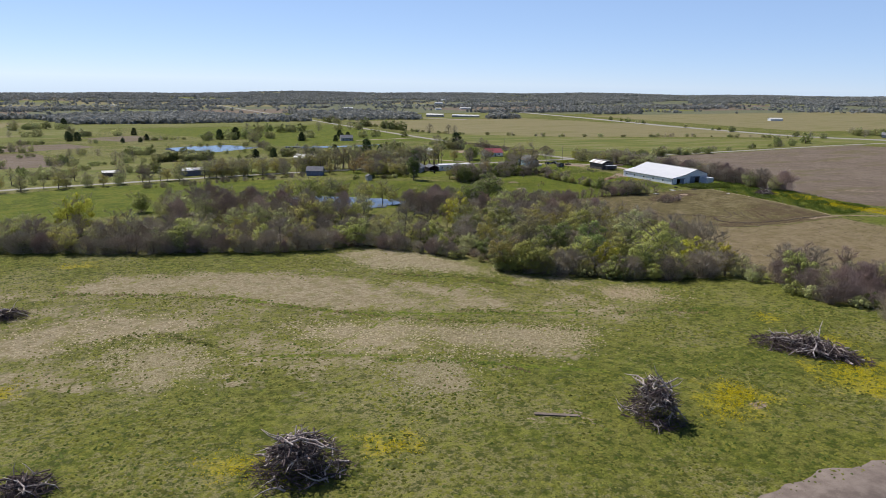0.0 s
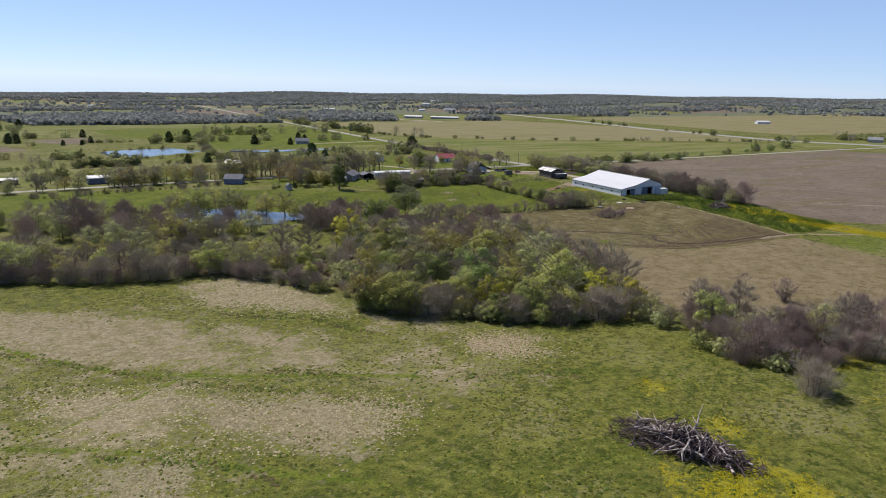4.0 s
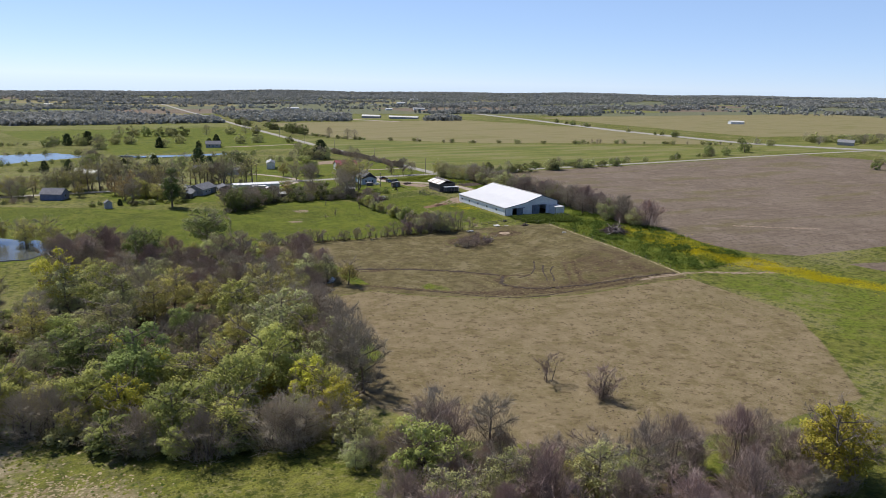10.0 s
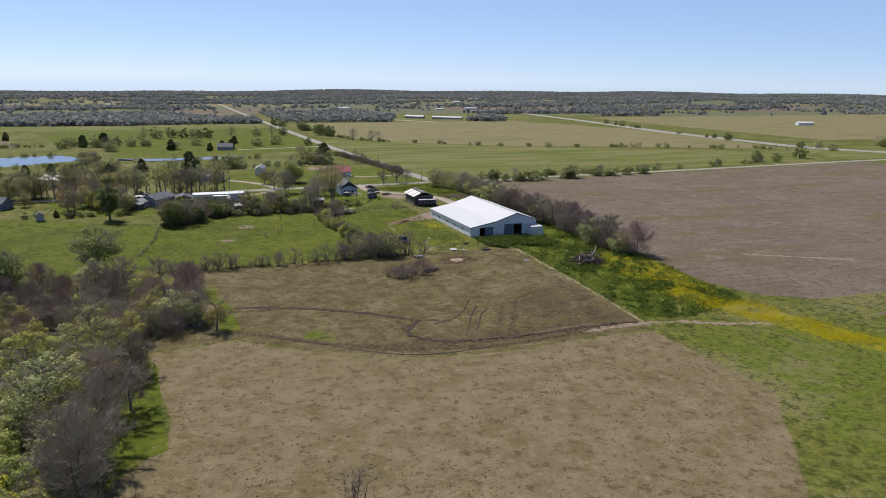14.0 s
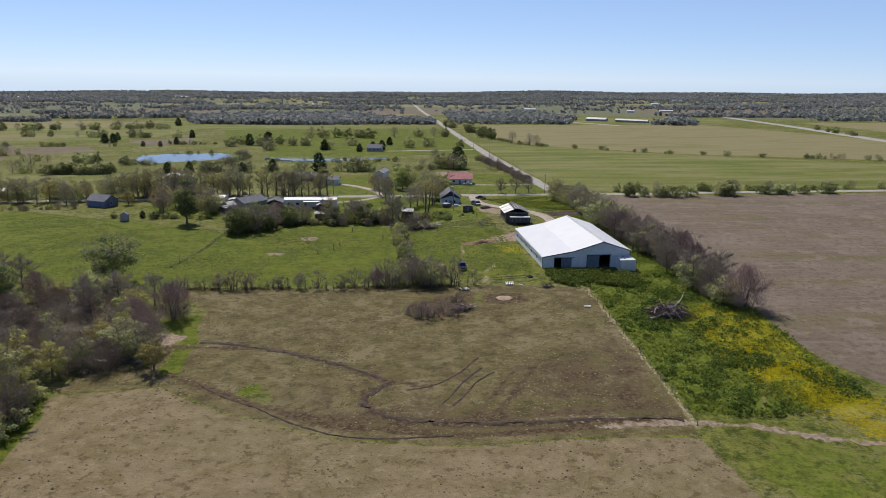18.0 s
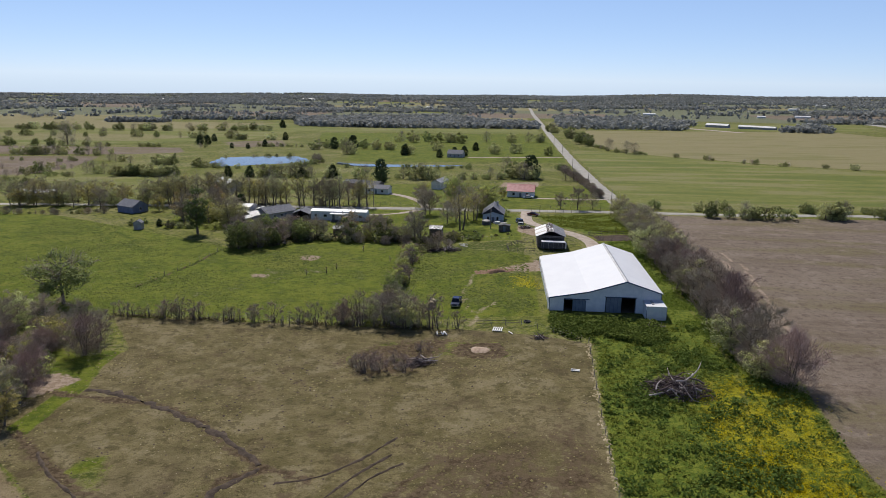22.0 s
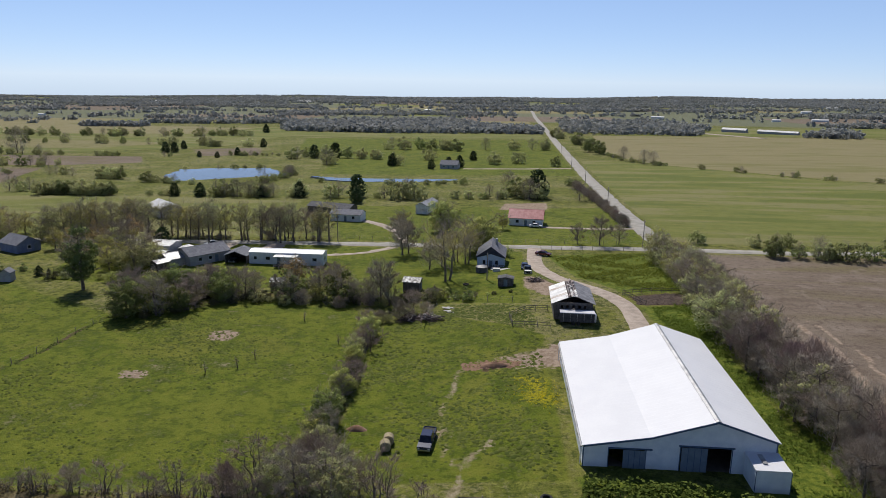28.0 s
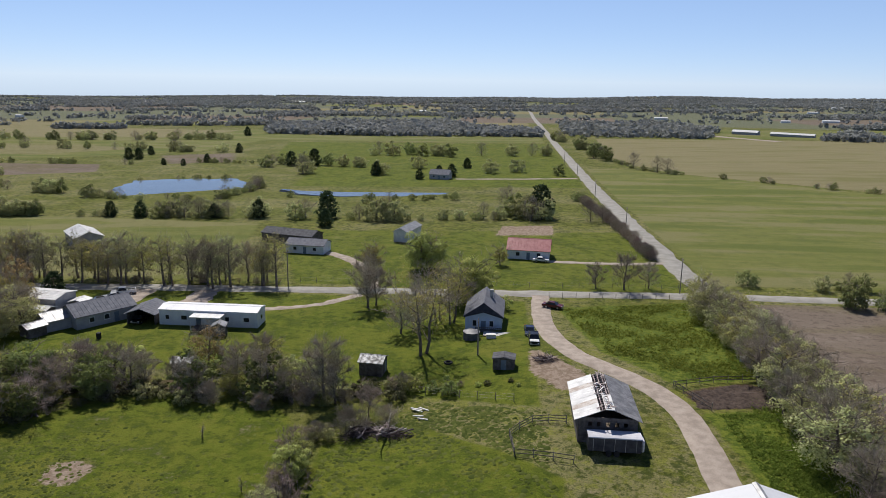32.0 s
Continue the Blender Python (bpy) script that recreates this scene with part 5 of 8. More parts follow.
def along(pts, gap, mix, lo, hi, jitter=1.0, skip=0.0, width=1.0):
    P = np.array(pts, float)
    seg = np.r_[0, np.cumsum(np.hypot(*np.diff(P, axis=0).T))]
    s = 0.0
    while s < seg[-1]:
        if rng.uniform() > skip:
            plant(mix[int(rng.integers(len(mix)))], np.interp(s, seg, P[:, 0]) + rng.normal(0, jitter), np.interp(s, seg, P[:, 1]) + rng.normal(0, jitter), rng.uniform(lo, hi), width * (rng.uniform(0.75, 1.2) if mix[0].startswith("far") else 1))
        s += gap * (rng.uniform(0.6, 1.5) if not mix[0].startswith("far") else 0.38 if rng.uniform() < 0.72 else rng.uniform(1.2, 3.6))


CLEARING = [(86, 226), (100, 251), (118, 245), (112, 221)]
# creek wood: front fringe, western wing, middle, and the part beside the pasture
scatter([(100, 165), (104, 158), (117.9, 148.8), (126.2, 139), (139.4, 133.4), (151.4, 134.5), (159.9, 149.9), (163, 165), (160, 180), (140, 190), (118, 188), (104, 178)], 8.6,
        ["green", "bud", "grey", "green", "bud", "dark", "green", "bare", "grey", "gold"], 5.5, 12.5)
along([(101, 160), (116.9, 148.8), (126.1, 138.5), (139.3, 132.2), (150.1, 132.2)], 3.2, ["grey", "bush", "green", "bud", "thicket"], 3.5, 6.5, 0.8)
scatter([(104, 180), (118, 190), (140, 192), (160, 182), (166, 170), (170, 185), (167, 203), (150, 216), (128, 215), (112, 220), (96, 215), (92, 195)], 8.4,
        ["bare", "bud", "grey", "grey", "green", "bud", "bare"], 5, 10.5, [CLEARING])
scatter([(-60, 262), (-22, 241), (0, 228), (30, 216), (52, 206), (76, 205), (88, 193), (95, 200), (90, 222), (60, 234), (20, 250), (-20, 262), (-60, 285)], 6.4,
        ["bare", "bud", "grey", "bare", "grey", "green", "bud", "bare"], 5.0, 8.8)
along([(-50, 258), (-22, 240), (0, 227), (30, 215), (52, 205), (76, 204), (88, 191), (97, 176)], 3.0, ["thicket", "purple", "thicket", "bare"], 3, 6, 0.8)
scatter([(140, 215), (165, 203), (174, 206), (180, 216), (177, 232), (182, 241), (168, 250), (150, 249), (125, 248), (120, 235)], 6.6, ["bare", "purple", "purple", "bare", "grey", "bud"], 4.5, 7.5)
scatter([(30, 262), (60, 242), (84, 236), (100, 252), (74, 270), (50, 290), (20, 292)], 7.5, ["bare", "grey", "purple", "green", "bare"], 6, 10)
scatter([(112, 254), (122, 246), (135, 250), (138, 262), (120, 262)], 5.5, ["bare", "purple", "green"], 6, 9)
along([(75, 291), (90, 297), (106, 288), (116, 268)], 5, ["bare", "bud", "grey"], 6, 10, 1.0)
scatter([(101, 164), (117.9, 149.9), (139.6, 134.5), (151.6, 135.6), (162, 165), (168, 185), (166, 203), (140, 214), (112, 218), (96, 212), (92, 195)], 4.6, ["bush", "bush", "bush", "grey", "thicket"], 1.8, 3.6, [CLEARING], 1.25)
along([(100, 163), (116.9, 149.9), (126.2, 139.6), (139.4, 133.4), (150.3, 133.4)], 2.4, ["bush", "bush", "grey", "thicket"], 2.0, 3.8, 0.9, 0, 1.2)
along([(-22, 240), (0, 228), (30, 216), (52, 206), (76, 205), (88, 193), (97, 178)], 5.0, ["bush", "bush", "grey"], 1.8, 3.5, 1.5, 0, 1.2)
scatter([(150, 216), (166, 205), (173, 207), (177, 216), (174, 230), (168, 245), (150, 246), (140, 232)], 4.0, ["purple", "thicket", "bush", "purple", "open"], 2.0, 4.6, (), 1.2)
# the arm of the wood south of the pasture
scatter([(151.9, 125.3), (155.2, 116.2), (150, 104.8), (148, 94), (152.1, 89.9), (179.2, 90.9), (208, 90), (240, 82), (242, 90), (214, 99), (199.2, 103.6), (177.5, 106.2), (169.8, 115), (160.6, 123.3)], 5.7,
        ["purple", "bare", "purple", "purple", "bare", "grey", "bud", "open"], 3.2, 8)
along([(148.9, 109.2), (147.8, 98.2), (149.4, 90.4), (162.6, 89.6), (185.9, 90.4), (205.8, 90.9)], 2.6, ["purple", "bush", "purple", "thicket", "bush"], 2.0, 4.5, 0.8)
for key, x, y, h in (("gold", 152.9, 131.1, 9.5), ("green", 157.5, 112.9, 9), ("bare", 162.1, 119.9, 9), ("bare", 168.9, 116, 8.5), ("grey", 174.2, 100.5, 8), ("bare", 181.7, 100.5, 9), ("gold", 206.9, 92, 12), ("gold", 209, 95, 10),
                     ("thicket", 145.5, 81.4, 5), ("purple", 147, 82.3, 4.5), ("gold", 117, 216, 13), ("dark", 137.5, 243, 12), ("green", 126, 205, 11), ("bare", 161.4, 149.5, 12), ("bare", 163, 160, 11),
                     ("bare", 163, 172, 11), ("purple", 160, 158, 8), ("bare", 161.6, 144.6, 11), ("bud", 155, 139, 8.5), ("green", 146.9, 149.9, 13), ("green", 139.4, 142.4, 12), ("dark", 128, 158, 13), ("dark", 121, 165, 12),
                     ("open", 192.6, 135.7, 5), ("open", 196.5, 126.2, 5.5), ("open", 197.6, 126.9, 5), ("thicket", 196.9, 126.1, 2.2), ("green", 83, 280, 12), ("gold", 0, 262, 13), ("gold", -4, 258, 12), ("bud", 70, 240, 12), ("grey", 178, 212, 7), ("bud", 182, 207, 7)):
    plant(key, x, y, h)
along([(149, 131), (152, 126), (155, 121), (157, 115)], 2.8, ["bare", "purple", "grey", "open"], 3.5, 7, 1.2)
along([(101, 161), (117, 148.8), (126.2, 138.6), (139.4, 132.2), (150.1, 132.4)], 4.0, ["shadebush", "bush"], 1.4, 2.6, 1.0)
# hedge on the north side of the pasture
along([(172, 256.5), (200, 256.2), (245.1, 255.9)], 1.5, ["sapling", "open", "sapling", "open"], 1.8, 3.6, 0.4, 0.1)
along([(184, 256), (245.1, 255.9)], 4, ["open", "open", "bare"], 3.2, 5.2, 0.5, 0.2, 1.0)
scatter([(218, 256), (243.1, 256.3), (242, 260.9), (231, 264), (222, 261)], 3.4, ["purple", "open", "open", "grey", "bare"], 3.5, 7)
for x, y, h in ((231, 232, 4.2), (233.5, 232.5, 3.4), (238, 232.9, 3.6), (236, 236.5, 3), (240, 242.8, 2.6), (229, 234, 3), (232, 236, 3)):
    plant("open", x, y, h * 0.9)
    plant("open", x + 1.3, y + 0.9, h * 0.6)
    plant("thicket", x - 0.8, y + 1.4, h * 0.35, 1.3)
plant("dark", 229.5, 277, 6.5, 0.85)
plant("dark", 229.8, 271.5, 5, 0.9)
plant("grey", 231, 266, 5.5)
plant("paddock", 157, 262.5, 12, 1.3)
along([(229.5, 266), (230, 276), (230, 290), (229.3, 302), (228.3, 314), (229.5, 324)], 2.1, ["open", "grey", "bare", "green", "bud", "open", "bare"], 2.0, 5.4, 0.8)
along([(229.5, 266), (230, 276), (230, 290), (229.3, 302), (228.3, 314), (229.5, 324)], 1.9, ["shadebush", "thicket", "bush", "bush"], 0.8, 2.0, 0.6, 0.15)
along([(230, 324), (235, 327), (241, 330.4)], 2.6, ["grey", "bare", "bush", "thicket"], 2.0, 4.0, 0.7)
# row of trees east of the barn
scatter([(298.1, 229.1), (304.8, 229.1), (305.7, 256), (304.8, 292.4), (303.5, 309), (296.7, 308.6), (297.6, 282.8), (297.1, 244.5)], 4.4, ["bare", "purple", "bare", "grey", "bare"], 6, 9.2)
scatter([(303.5, 309), (304.3, 334.1), (306, 392), (300, 394), (296.2, 328.1), (296.7, 308.6)], 4.2, ["bud", "grey", "grey", "bare", "bud"], 6, 9.5)
along([(300.9, 231), (301.9, 256), (300.9, 292.4), (300.6, 308.8)], 2.6, ["purple", "thicket", "open"], 2.5, 4.5, 1.2)
# band of trees south of the mobile home
scatter([(178, 325), (184, 323), (196, 334), (212, 336.5), (240, 335.6), (241, 344.4), (217, 350), (199, 344), (181, 342), (172, 335)], 5.4, ["bare", "grey", "bush", "bare", "bush", "bud", "open", "bare"], 3.0, 7.5, [[(229, 333), (238.5, 332.8), (238.5, 351.8), (229, 352)], [(197, 334), (205.5, 334), (205.5, 349), (197, 349)]])
scatter([(173.5, 320), (180, 319), (188, 326), (195, 334), (192, 339), (182, 336), (175, 328)], 4.3, ["dark", "bare", "green", "bare", "dark", "bud"], 5, 9.5)
scatter([(173, 319), (180, 318), (188, 324.5), (196, 333), (192, 338), (180, 334)], 3.6, ["shadebush", "shadebush", "open"], 1.2, 2.4)
scatter([(140, 356), (160, 352), (162, 364), (158, 370), (142, 372)], 5.5, ["bud", "grey", "grey", "rust", "bare"], 7, 11)
along([(144, 346), (152, 347), (162, 345)], 3.0, ["shadebush", "bush", "shadebush"], 1.6, 3.0, 1.0)
for key, x, y, h in (("darkslim", 156.2, 338, 15.5), ("park", 241.6, 357.3, 16.5), ("park", 245.7, 375.3, 13), ("park", 243, 377.8, 12), ("green", 250, 388.5, 12), ("green", 248, 390, 11), ("bare", 226.4, 384, 10),
                     ("bare", 228, 386, 9), ("bare", 228.0, 336, 10), ("bare", 286.4, 405.5, 9), ("bare", 279.6, 406, 6.5), ("bare", 292.7, 407.5, 6.5), ("bud", 256, 427, 6), ("green", 235, 418, 11), ("green", 237, 420, 10),
                     ("bare", 239, 371.9, 9), ("bare", 236, 368, 8), ("bush", 256.5, 385.8, 3.5), ("slim", 187, 394, 11), ("cedar", 155, 382, 9), ("bud", 216, 346, 7),
                     ("rust", 205, 347, 8), ("bud", 222, 417, 8), ("bare", 224, 400, 9)):
    plant(key, x, y, h)
along([(190, 336), (196, 335), (202, 334), (212, 333), (222, 333), (227, 334), (238, 340.9), (247.1, 338.7)], 2.4, ["bush", "thicket", "bush", "open", "open"], 1.4, 3.2, 0.7)
along([(196, 336), (206, 336), (218, 336.5), (228, 337.5), (240, 339)], 1.8, ["shadebush", "shadebush", "bush"], 1.2, 2.6, 0.9)
for x, y, h in ((207, 336, 8), (213, 339, 9), (217, 338, 9), (222, 335, 6), (230, 335, 9.5), (225.5, 336, 6.5), (236, 331, 6), (198, 338, 7), (192, 340, 7.5), (186, 340, 8), (203, 338, 6)):
    plant("bare", x, y, h * 0.85, 0.9)
for x, y in ((204.4, 293.4), (209, 296), (210.7, 300.5), (214, 322.3), (224, 309.8)):
    plant("sapling", x, y, 2.2)
along([(238, 342), (248, 341.5), (254, 340.5), (260, 338.5)], 2.0, ["shadebush", "thicket", "bush"], 0.6, 1.3, 0.6)
# windbreak beside the road
along([(122, 394.5), (150, 395.5), (175, 397), (202, 398.5)], 3.2, ["slim", "slim", "slim", "bare"], 10, 13, 0.7)
along([(128, 399), (150, 400), (175, 402), (200, 403)], 5.0, ["slim", "bud", "slim", "bare"], 9, 12, 1.2)
along([(122, 396.5), (150, 397.5), (175, 399), (202, 400.5)], 2.6, ["open", "thicket", "open"], 1.4, 2.6, 0.8)
scatter([(60, 385), (130, 390), (130, 405), (60, 400)], 6, ["slim", "bud", "grey", "slim"], 7, 11)
along([(28, 359.5), (48, 362), (69, 365.8), (91, 367.4), (108, 371)], 2.6, ["thicket", "bush", "open", "thicket"], 1.2, 2.6, 0.5)
along([(-60, 376), (20, 382), (60, 384), (106, 384)], 5.5, ["bare", "bud", "slim", "grey"], 5.5, 9, 2.0)
for key, x, y, h in (("bush", 128, 349, 2.4), ("bush", 131, 353, 2), ("cedar", 138, 349, 3.5), ("bush", 141, 352, 1.8), ("bush", 146, 349, 1.6), ("bare", 140, 366, 6), ("bud", 124, 378, 7), ("rust", 138, 378, 9), ("rust", 145, 384, 10),
                     ("green", 150, 366, 7), ("green", 147, 372, 8)):
    plant(key, x, y, h)
# hedge north of the road, with single bushes and cedars
for key, x, y, h in (("fargrey", 66, 490, 10), ("fargrey", 71, 492, 9), ("fargreen", 76, 491, 8), ("cedar", 109, 490.5, 8), ("cedar", 121, 490, 8.5), ("fargrey", 131, 490, 6), ("farbare", 138, 490, 11), ("farbare", 144, 491, 10),
                     ("cedar", 149, 491, 7.5), ("farbare", 154, 492, 8), ("cedar", 165.6, 493, 9.5), ("fargrey", 180, 492, 10), ("farbare", 183, 494, 10), ("cedar", 191, 496, 14), ("cedar", 194.3, 478, 9), ("farbare", 204, 492, 8),
                     ("fargrey", 210, 493, 13), ("fargrey", 217, 493, 12), ("farbare", 213, 496, 11), ("fargrey", 235, 497, 6), ("fargrey", 241, 498, 6), ("farbare", 250, 501, 8), ("fargrey", 256, 501, 7), ("fargreen", 262, 509, 13),
                     ("farbare", 268, 498, 12), ("cedar", 272, 508, 17), ("fargrey", 272, 501, 12), ("farbare", 259, 516, 14), ("fargrey", 266, 504, 13), ("farbare", 290, 500, 11), ("farbare", 294, 498, 9),
                     # round the pond and beyond it
                     ("cedar", 38, 686, 6), ("cedar", 52, 684, 6), ("cedar", 59, 706, 8), ("cedar", -3.5, 721, 11), ("cedar", 3, 722, 11), ("cedar", -5, 757, 9), ("cedar", 54, 782, 10), ("cedar", -9, 983, 13), ("fargreen", 113, 699, 10),
                     ("cedar", 121, 692, 13), ("fargrey", 130, 692, 13), ("cedar", 136, 694, 15), ("fargreen", 145, 694, 12), ("fargrey", 156, 690, 11), ("fargrey", 166, 690, 10), ("farbare", 141, 646, 15), ("fargrey", 143, 649, 13),
                     ("cedar", 185, 644, 11), ("fargrey", 187, 648, 12), ("farbare", 165, 778, 13), ("fargrey", 176, 774, 15), ("fargreen", 189, 781, 14), ("fargrey", 210, 778, 13), ("fargreen", 220, 766, 14), ("farbare", 243, 778, 13),
                     ("fargrey", 266, 780, 13), ("fargrey", 292, 783, 13), ("cedar", 236, 688, 9), ("fargrey", 251, 662, 12), ("fargrey", 267, 670, 12), ("fargreen", 291, 653, 10), ("fargrey", 205, 685, 12), ("cedar", 222, 640, 9),
                     ("cedar", 229, 643, 10), ("cedar", 212, 628, 8), ("farbare", -110, 700, 26), ("fargreen", 326, 768, 16), ("fargreen", 332, 749, 15), ("fargreen", 325, 848, 16), ("fargrey", 330, 800, 13), ("fargreen", 334, 764, 13),
                     ("fargreen", 575, 318, 9), ("fargreen", 596, 437, 14), ("fargreen", 550, 430, 11), ("fargreen", 562, 425, 9), ("farbare", 342, 700, 13), ("farbare", 352, 676, 13), ("farbare", 357, 671, 12)):
    plant(key, x, y, h)
FAR = ["fargreen", "fargrey", "farbare", "fargrey"]
LOWHEDGE = ["farlow", "farbare", "farlow", "fargrey"]
along([(-120, 486), (60, 489), (130, 491), (225, 494), (258, 500)], 10, LOWHEDGE, 3, 6, 1.2)
along([(299.6, 438), (298.6, 463), (296.8, 501), (293, 545)], 2.4, ["thicket", "thicket", "purple"], 2.2, 3.6, 0.5)
along([(270, 552), (282, 553), (294, 555)], 8, LOWHEDGE, 4, 7, 1.0)
along([(0, 572), (20, 570), (40, 561), (62, 545), (80, 542)], 7, FAR, 6, 11, 3)
along([(72, 541), (100, 537), (135, 545)], 4, LOWHEDGE, 3, 6.5, 1.5)
along([(133, 553), (137, 575), (131, 595)], 4, ["farbare", "farlow", "farbare"], 4, 8, 2.5)
along([(46, 492), (60, 493), (80, 490)], 4.5, ["fargrey", "fargreen", "fargrey"], 6, 10, 1.5)
along([(128, 492), (150, 493), (166, 494)], 4.5, ["fargrey", "farbare", "farlow"], 6, 11, 1.5)
along([(64, 600), (90, 613), (118, 615), (136, 600)], 6, LOWHEDGE, 3, 6, 1.5)
along([(160, 549), (200, 546), (240, 552)], 12, LOWHEDGE, 3, 6, 1.5)
along([(-77, 690), (-5, 686), (20, 684)], 11, LOWHEDGE, 4, 7, 1)
along([(5, 782), (40, 786)], 8, FAR, 7, 11, 1.5)
along([(106, 684), (168, 690)], 9, FAR, 7, 12, 3)
along([(56, 704), (75, 700), (92, 705)], 8, LOWHEDGE, 3, 6, 1)
along([(160, 776), (230, 770), (296, 783)], 22, FAR, 8, 13, 4)
along([(332, 905), (333, 765), (341, 698), (357, 672), (385, 645), (413, 616), (443, 591), (560, 543), (650, 492)], 8, LOWHEDGE, 3, 6, 1.2)
along([(318, 415), (350, 412), (420, 412), (560, 424)], 9, LOWHEDGE, 3.5, 7, 1.5)
along([(336, 396.5), (352, 396.5), (366, 396)], 3.2, ["fargrey", "farbare", "fargreen", "farlow"], 6, 10, 1.2)
along([(381, 399), (391, 399)], 3.5, ["fargreen", "farbare", "fargrey"], 7, 11, 1.0)
along([(404, 401), (440, 402)], 4.5, ["farlow", "farbare", "fargrey"], 5, 9, 1.2)
along([(314, 964), (326, 868), (333, 765)], 14, FAR, 9, 15, 2)
along([(-260, 500), (-100, 506), (40, 500)], 9, FAR, 5, 10, 2)
along([(-260, 440), (-60, 430), (60, 432)], 8, FAR, 5, 10, 4)
along([(-300, 520), (-120, 530), (20, 524)], 12, LOWHEDGE, 4, 8, 3)
along([(-350, 612), (-200, 616), (-30, 618)], 8, FAR, 6, 12, 3)
along([(-60, 400), (0, 410), (60, 412), (120, 412)], 10, ["slim", "rust", "grey", "bud"], 6, 9, 4)
along([(-420, 466), (-150, 466), (20, 462)], 10, LOWHEDGE, 3, 6, 1.5)
along([(-420, 560), (-150, 566), (0, 572)], 11, LOWHEDGE, 3, 7, 2)
along([(-420, 700), (-200, 694), (-80, 690)], 8, FAR, 6, 12, 3)
along([(-400, 800), (-160, 806), (0, 790)], 9, FAR, 7, 13, 4)
along([(-420, 900), (-100, 905), (10, 930)], 9, FAR, 8, 14, 5)
along([(680, 470), (672, 505), (690, 705), (735, 925)], 28, FAR, 5, 10, 5)
scatter([(720, 470), (800, 440), (830, 470), (760, 510)], 11, FAR, 8, 13)
scatter([(590, 300), (640, 300), (640, 330), (600, 340)], 12, FAR, 6, 11)


def far_woods():
    """Distant woodland and hedgerows: low crowns of a few broad sprays each, joined."""
    rr = np.random.default_rng(5)
    n = 230000
    d = 1080 + 3570 * rr.uniform(0, 1, n) ** 0.85
    a = rr.uniform(-1.2, 1.3, n)
    p = np.stack([230 + np.sin(a) * d, 250 + np.cos(a) * d], 1)
    x, y = p[:, 0], p[:, 1]
    # woods in long uneven belts, more of them with distance, and hedges between the fields
    belt = np.sin(y / 61 + 1.6 * np.sin(x / 310) + 0.7 * np.sin(x / 127 + 2)) + 0.9 * np.sin(x / 173 + 2 * np.sin(y / 190)) + 0.55 * np.sin(x / 61 - y / 37 + 2 * np.sin(y / 47)) + 0.35 * np.sin(x / 23 + y / 19)
    rows = np.minimum(np.abs((y + 22 * np.sin(x / 190) + 9 * np.sin(x / 47)) % 118 - 59), np.abs((x + 25 * np.sin(y / 130)) % 310 - 155) * 0.8)
    keep = (belt > 1.15 - 1.0 * np.clip((d - 1150) / 2400, 0, 1)) | (rows < 3.5) & (np.sin(x / 67 + y / 31) > -0.4)
    keep &= ~((np.abs(x - 312) < 26) & (y < 1900)) & ~((x > -360) & (x < 20) & (y < 1230)) & ~((x > 330) & (x < 770) & (y < 1130)) & ~((np.abs(x - 770) < 40) & (y < 1300)) & ~((x > 770) & (x < 1300) & (y < 1000))
    spots = [p[keep]]
    for poly, each in (([(0, 1025), (68, 1005), (198, 985), (298, 935), (304, 1090), (240, 1140), (175, 1300), (-50, 1205)], 20), ([(-287, 1083), (-207, 1080), (-205, 1102), (-290, 1108)], 16),
                       ([(-245, 1171), (-96, 1177), (-55, 1201), (-60, 1218), (-250, 1192)], 34), ([(330, 1004), (409, 1006), (470, 992), (520, 1130), (500, 1300), (345, 1300)], 50), ([(570, 971), (626, 953), (662, 1041), (650, 1085)], 50),
                       ([(-900, 900), (-500, 960), (-500, 1010), (-900, 950)], 60), ([(700, 1190), (1000, 1150), (1010, 1190), (710, 1240)], 50), ([(860, 1060), (960, 1050), (960, 1080), (862, 1090)], 45)):
        q = np.array(poly, float)
        lo, hi = q.min(0), q.max(0)
        k = lo + (hi - lo) * rr.uniform(size=(int((hi - lo).prod() / each), 2))
        spots.append(k[inside(k[:, 0], k[:, 1], poly) > -4 * rr.uniform(0, 1, len(k))])
    c = np.concatenate(spots)
    dist = np.hypot(c[:, 0] - 230, c[:, 1] - 250)
    keep = (dist < 4700) & (dist > 750)
    c, dist = c[keep], dist[keep]
    each = 8
    h = np.repeat(rr.uniform(3.5, 8.5, len(c)), each)
    w = np.repeat(rr.uniform(2.0, 3.8, len(c)) * (1 + dist / 4000), each)
    c = np.repeat(c, each, 0)
    n = len(c)
    q = rr.normal(0, 1, (n, 3))
    q /= np.linalg.norm(q, axis=1)[:, None]
    z = terrain(c[:, 0], c[:, 1]) + h * (0.5 + 0.42 * q[:, 2])
    mid = np.stack([c[:, 0] + q[:, 0] * w * 0.8, c[:, 1] + q[:, 1] * w * 0.8, z], 1)
    nn = q * 0.6 + rr.normal(0, 0.4, (n, 3)) + np.array([0, 0, 0.5])
    nn /= np.linalg.norm(nn, axis=1)[:, None]
    u = np.cross(nn, rr.normal(size=(n, 3)))
    u /= np.linalg.norm(u, axis=1)[:, None]
    t = np.cross(nn, u)
    s = (w * rr.uniform(0.5, 0.8, n))[:, None]
    v = np.stack([mid - u * s, mid - t * s * 0.8, mid + u * s, mid + t * s * 0.8], 1).reshape(-1, 3)
    f = np.arange(n * 4).reshape(-1, 4)
    me = bpy.data.meshes.new("far_woods")
    me.vertices.add(n * 4)
    me.vertices.foreach_set("co", v.astype(np.float32).ravel())
    me.loops.add(f.size)
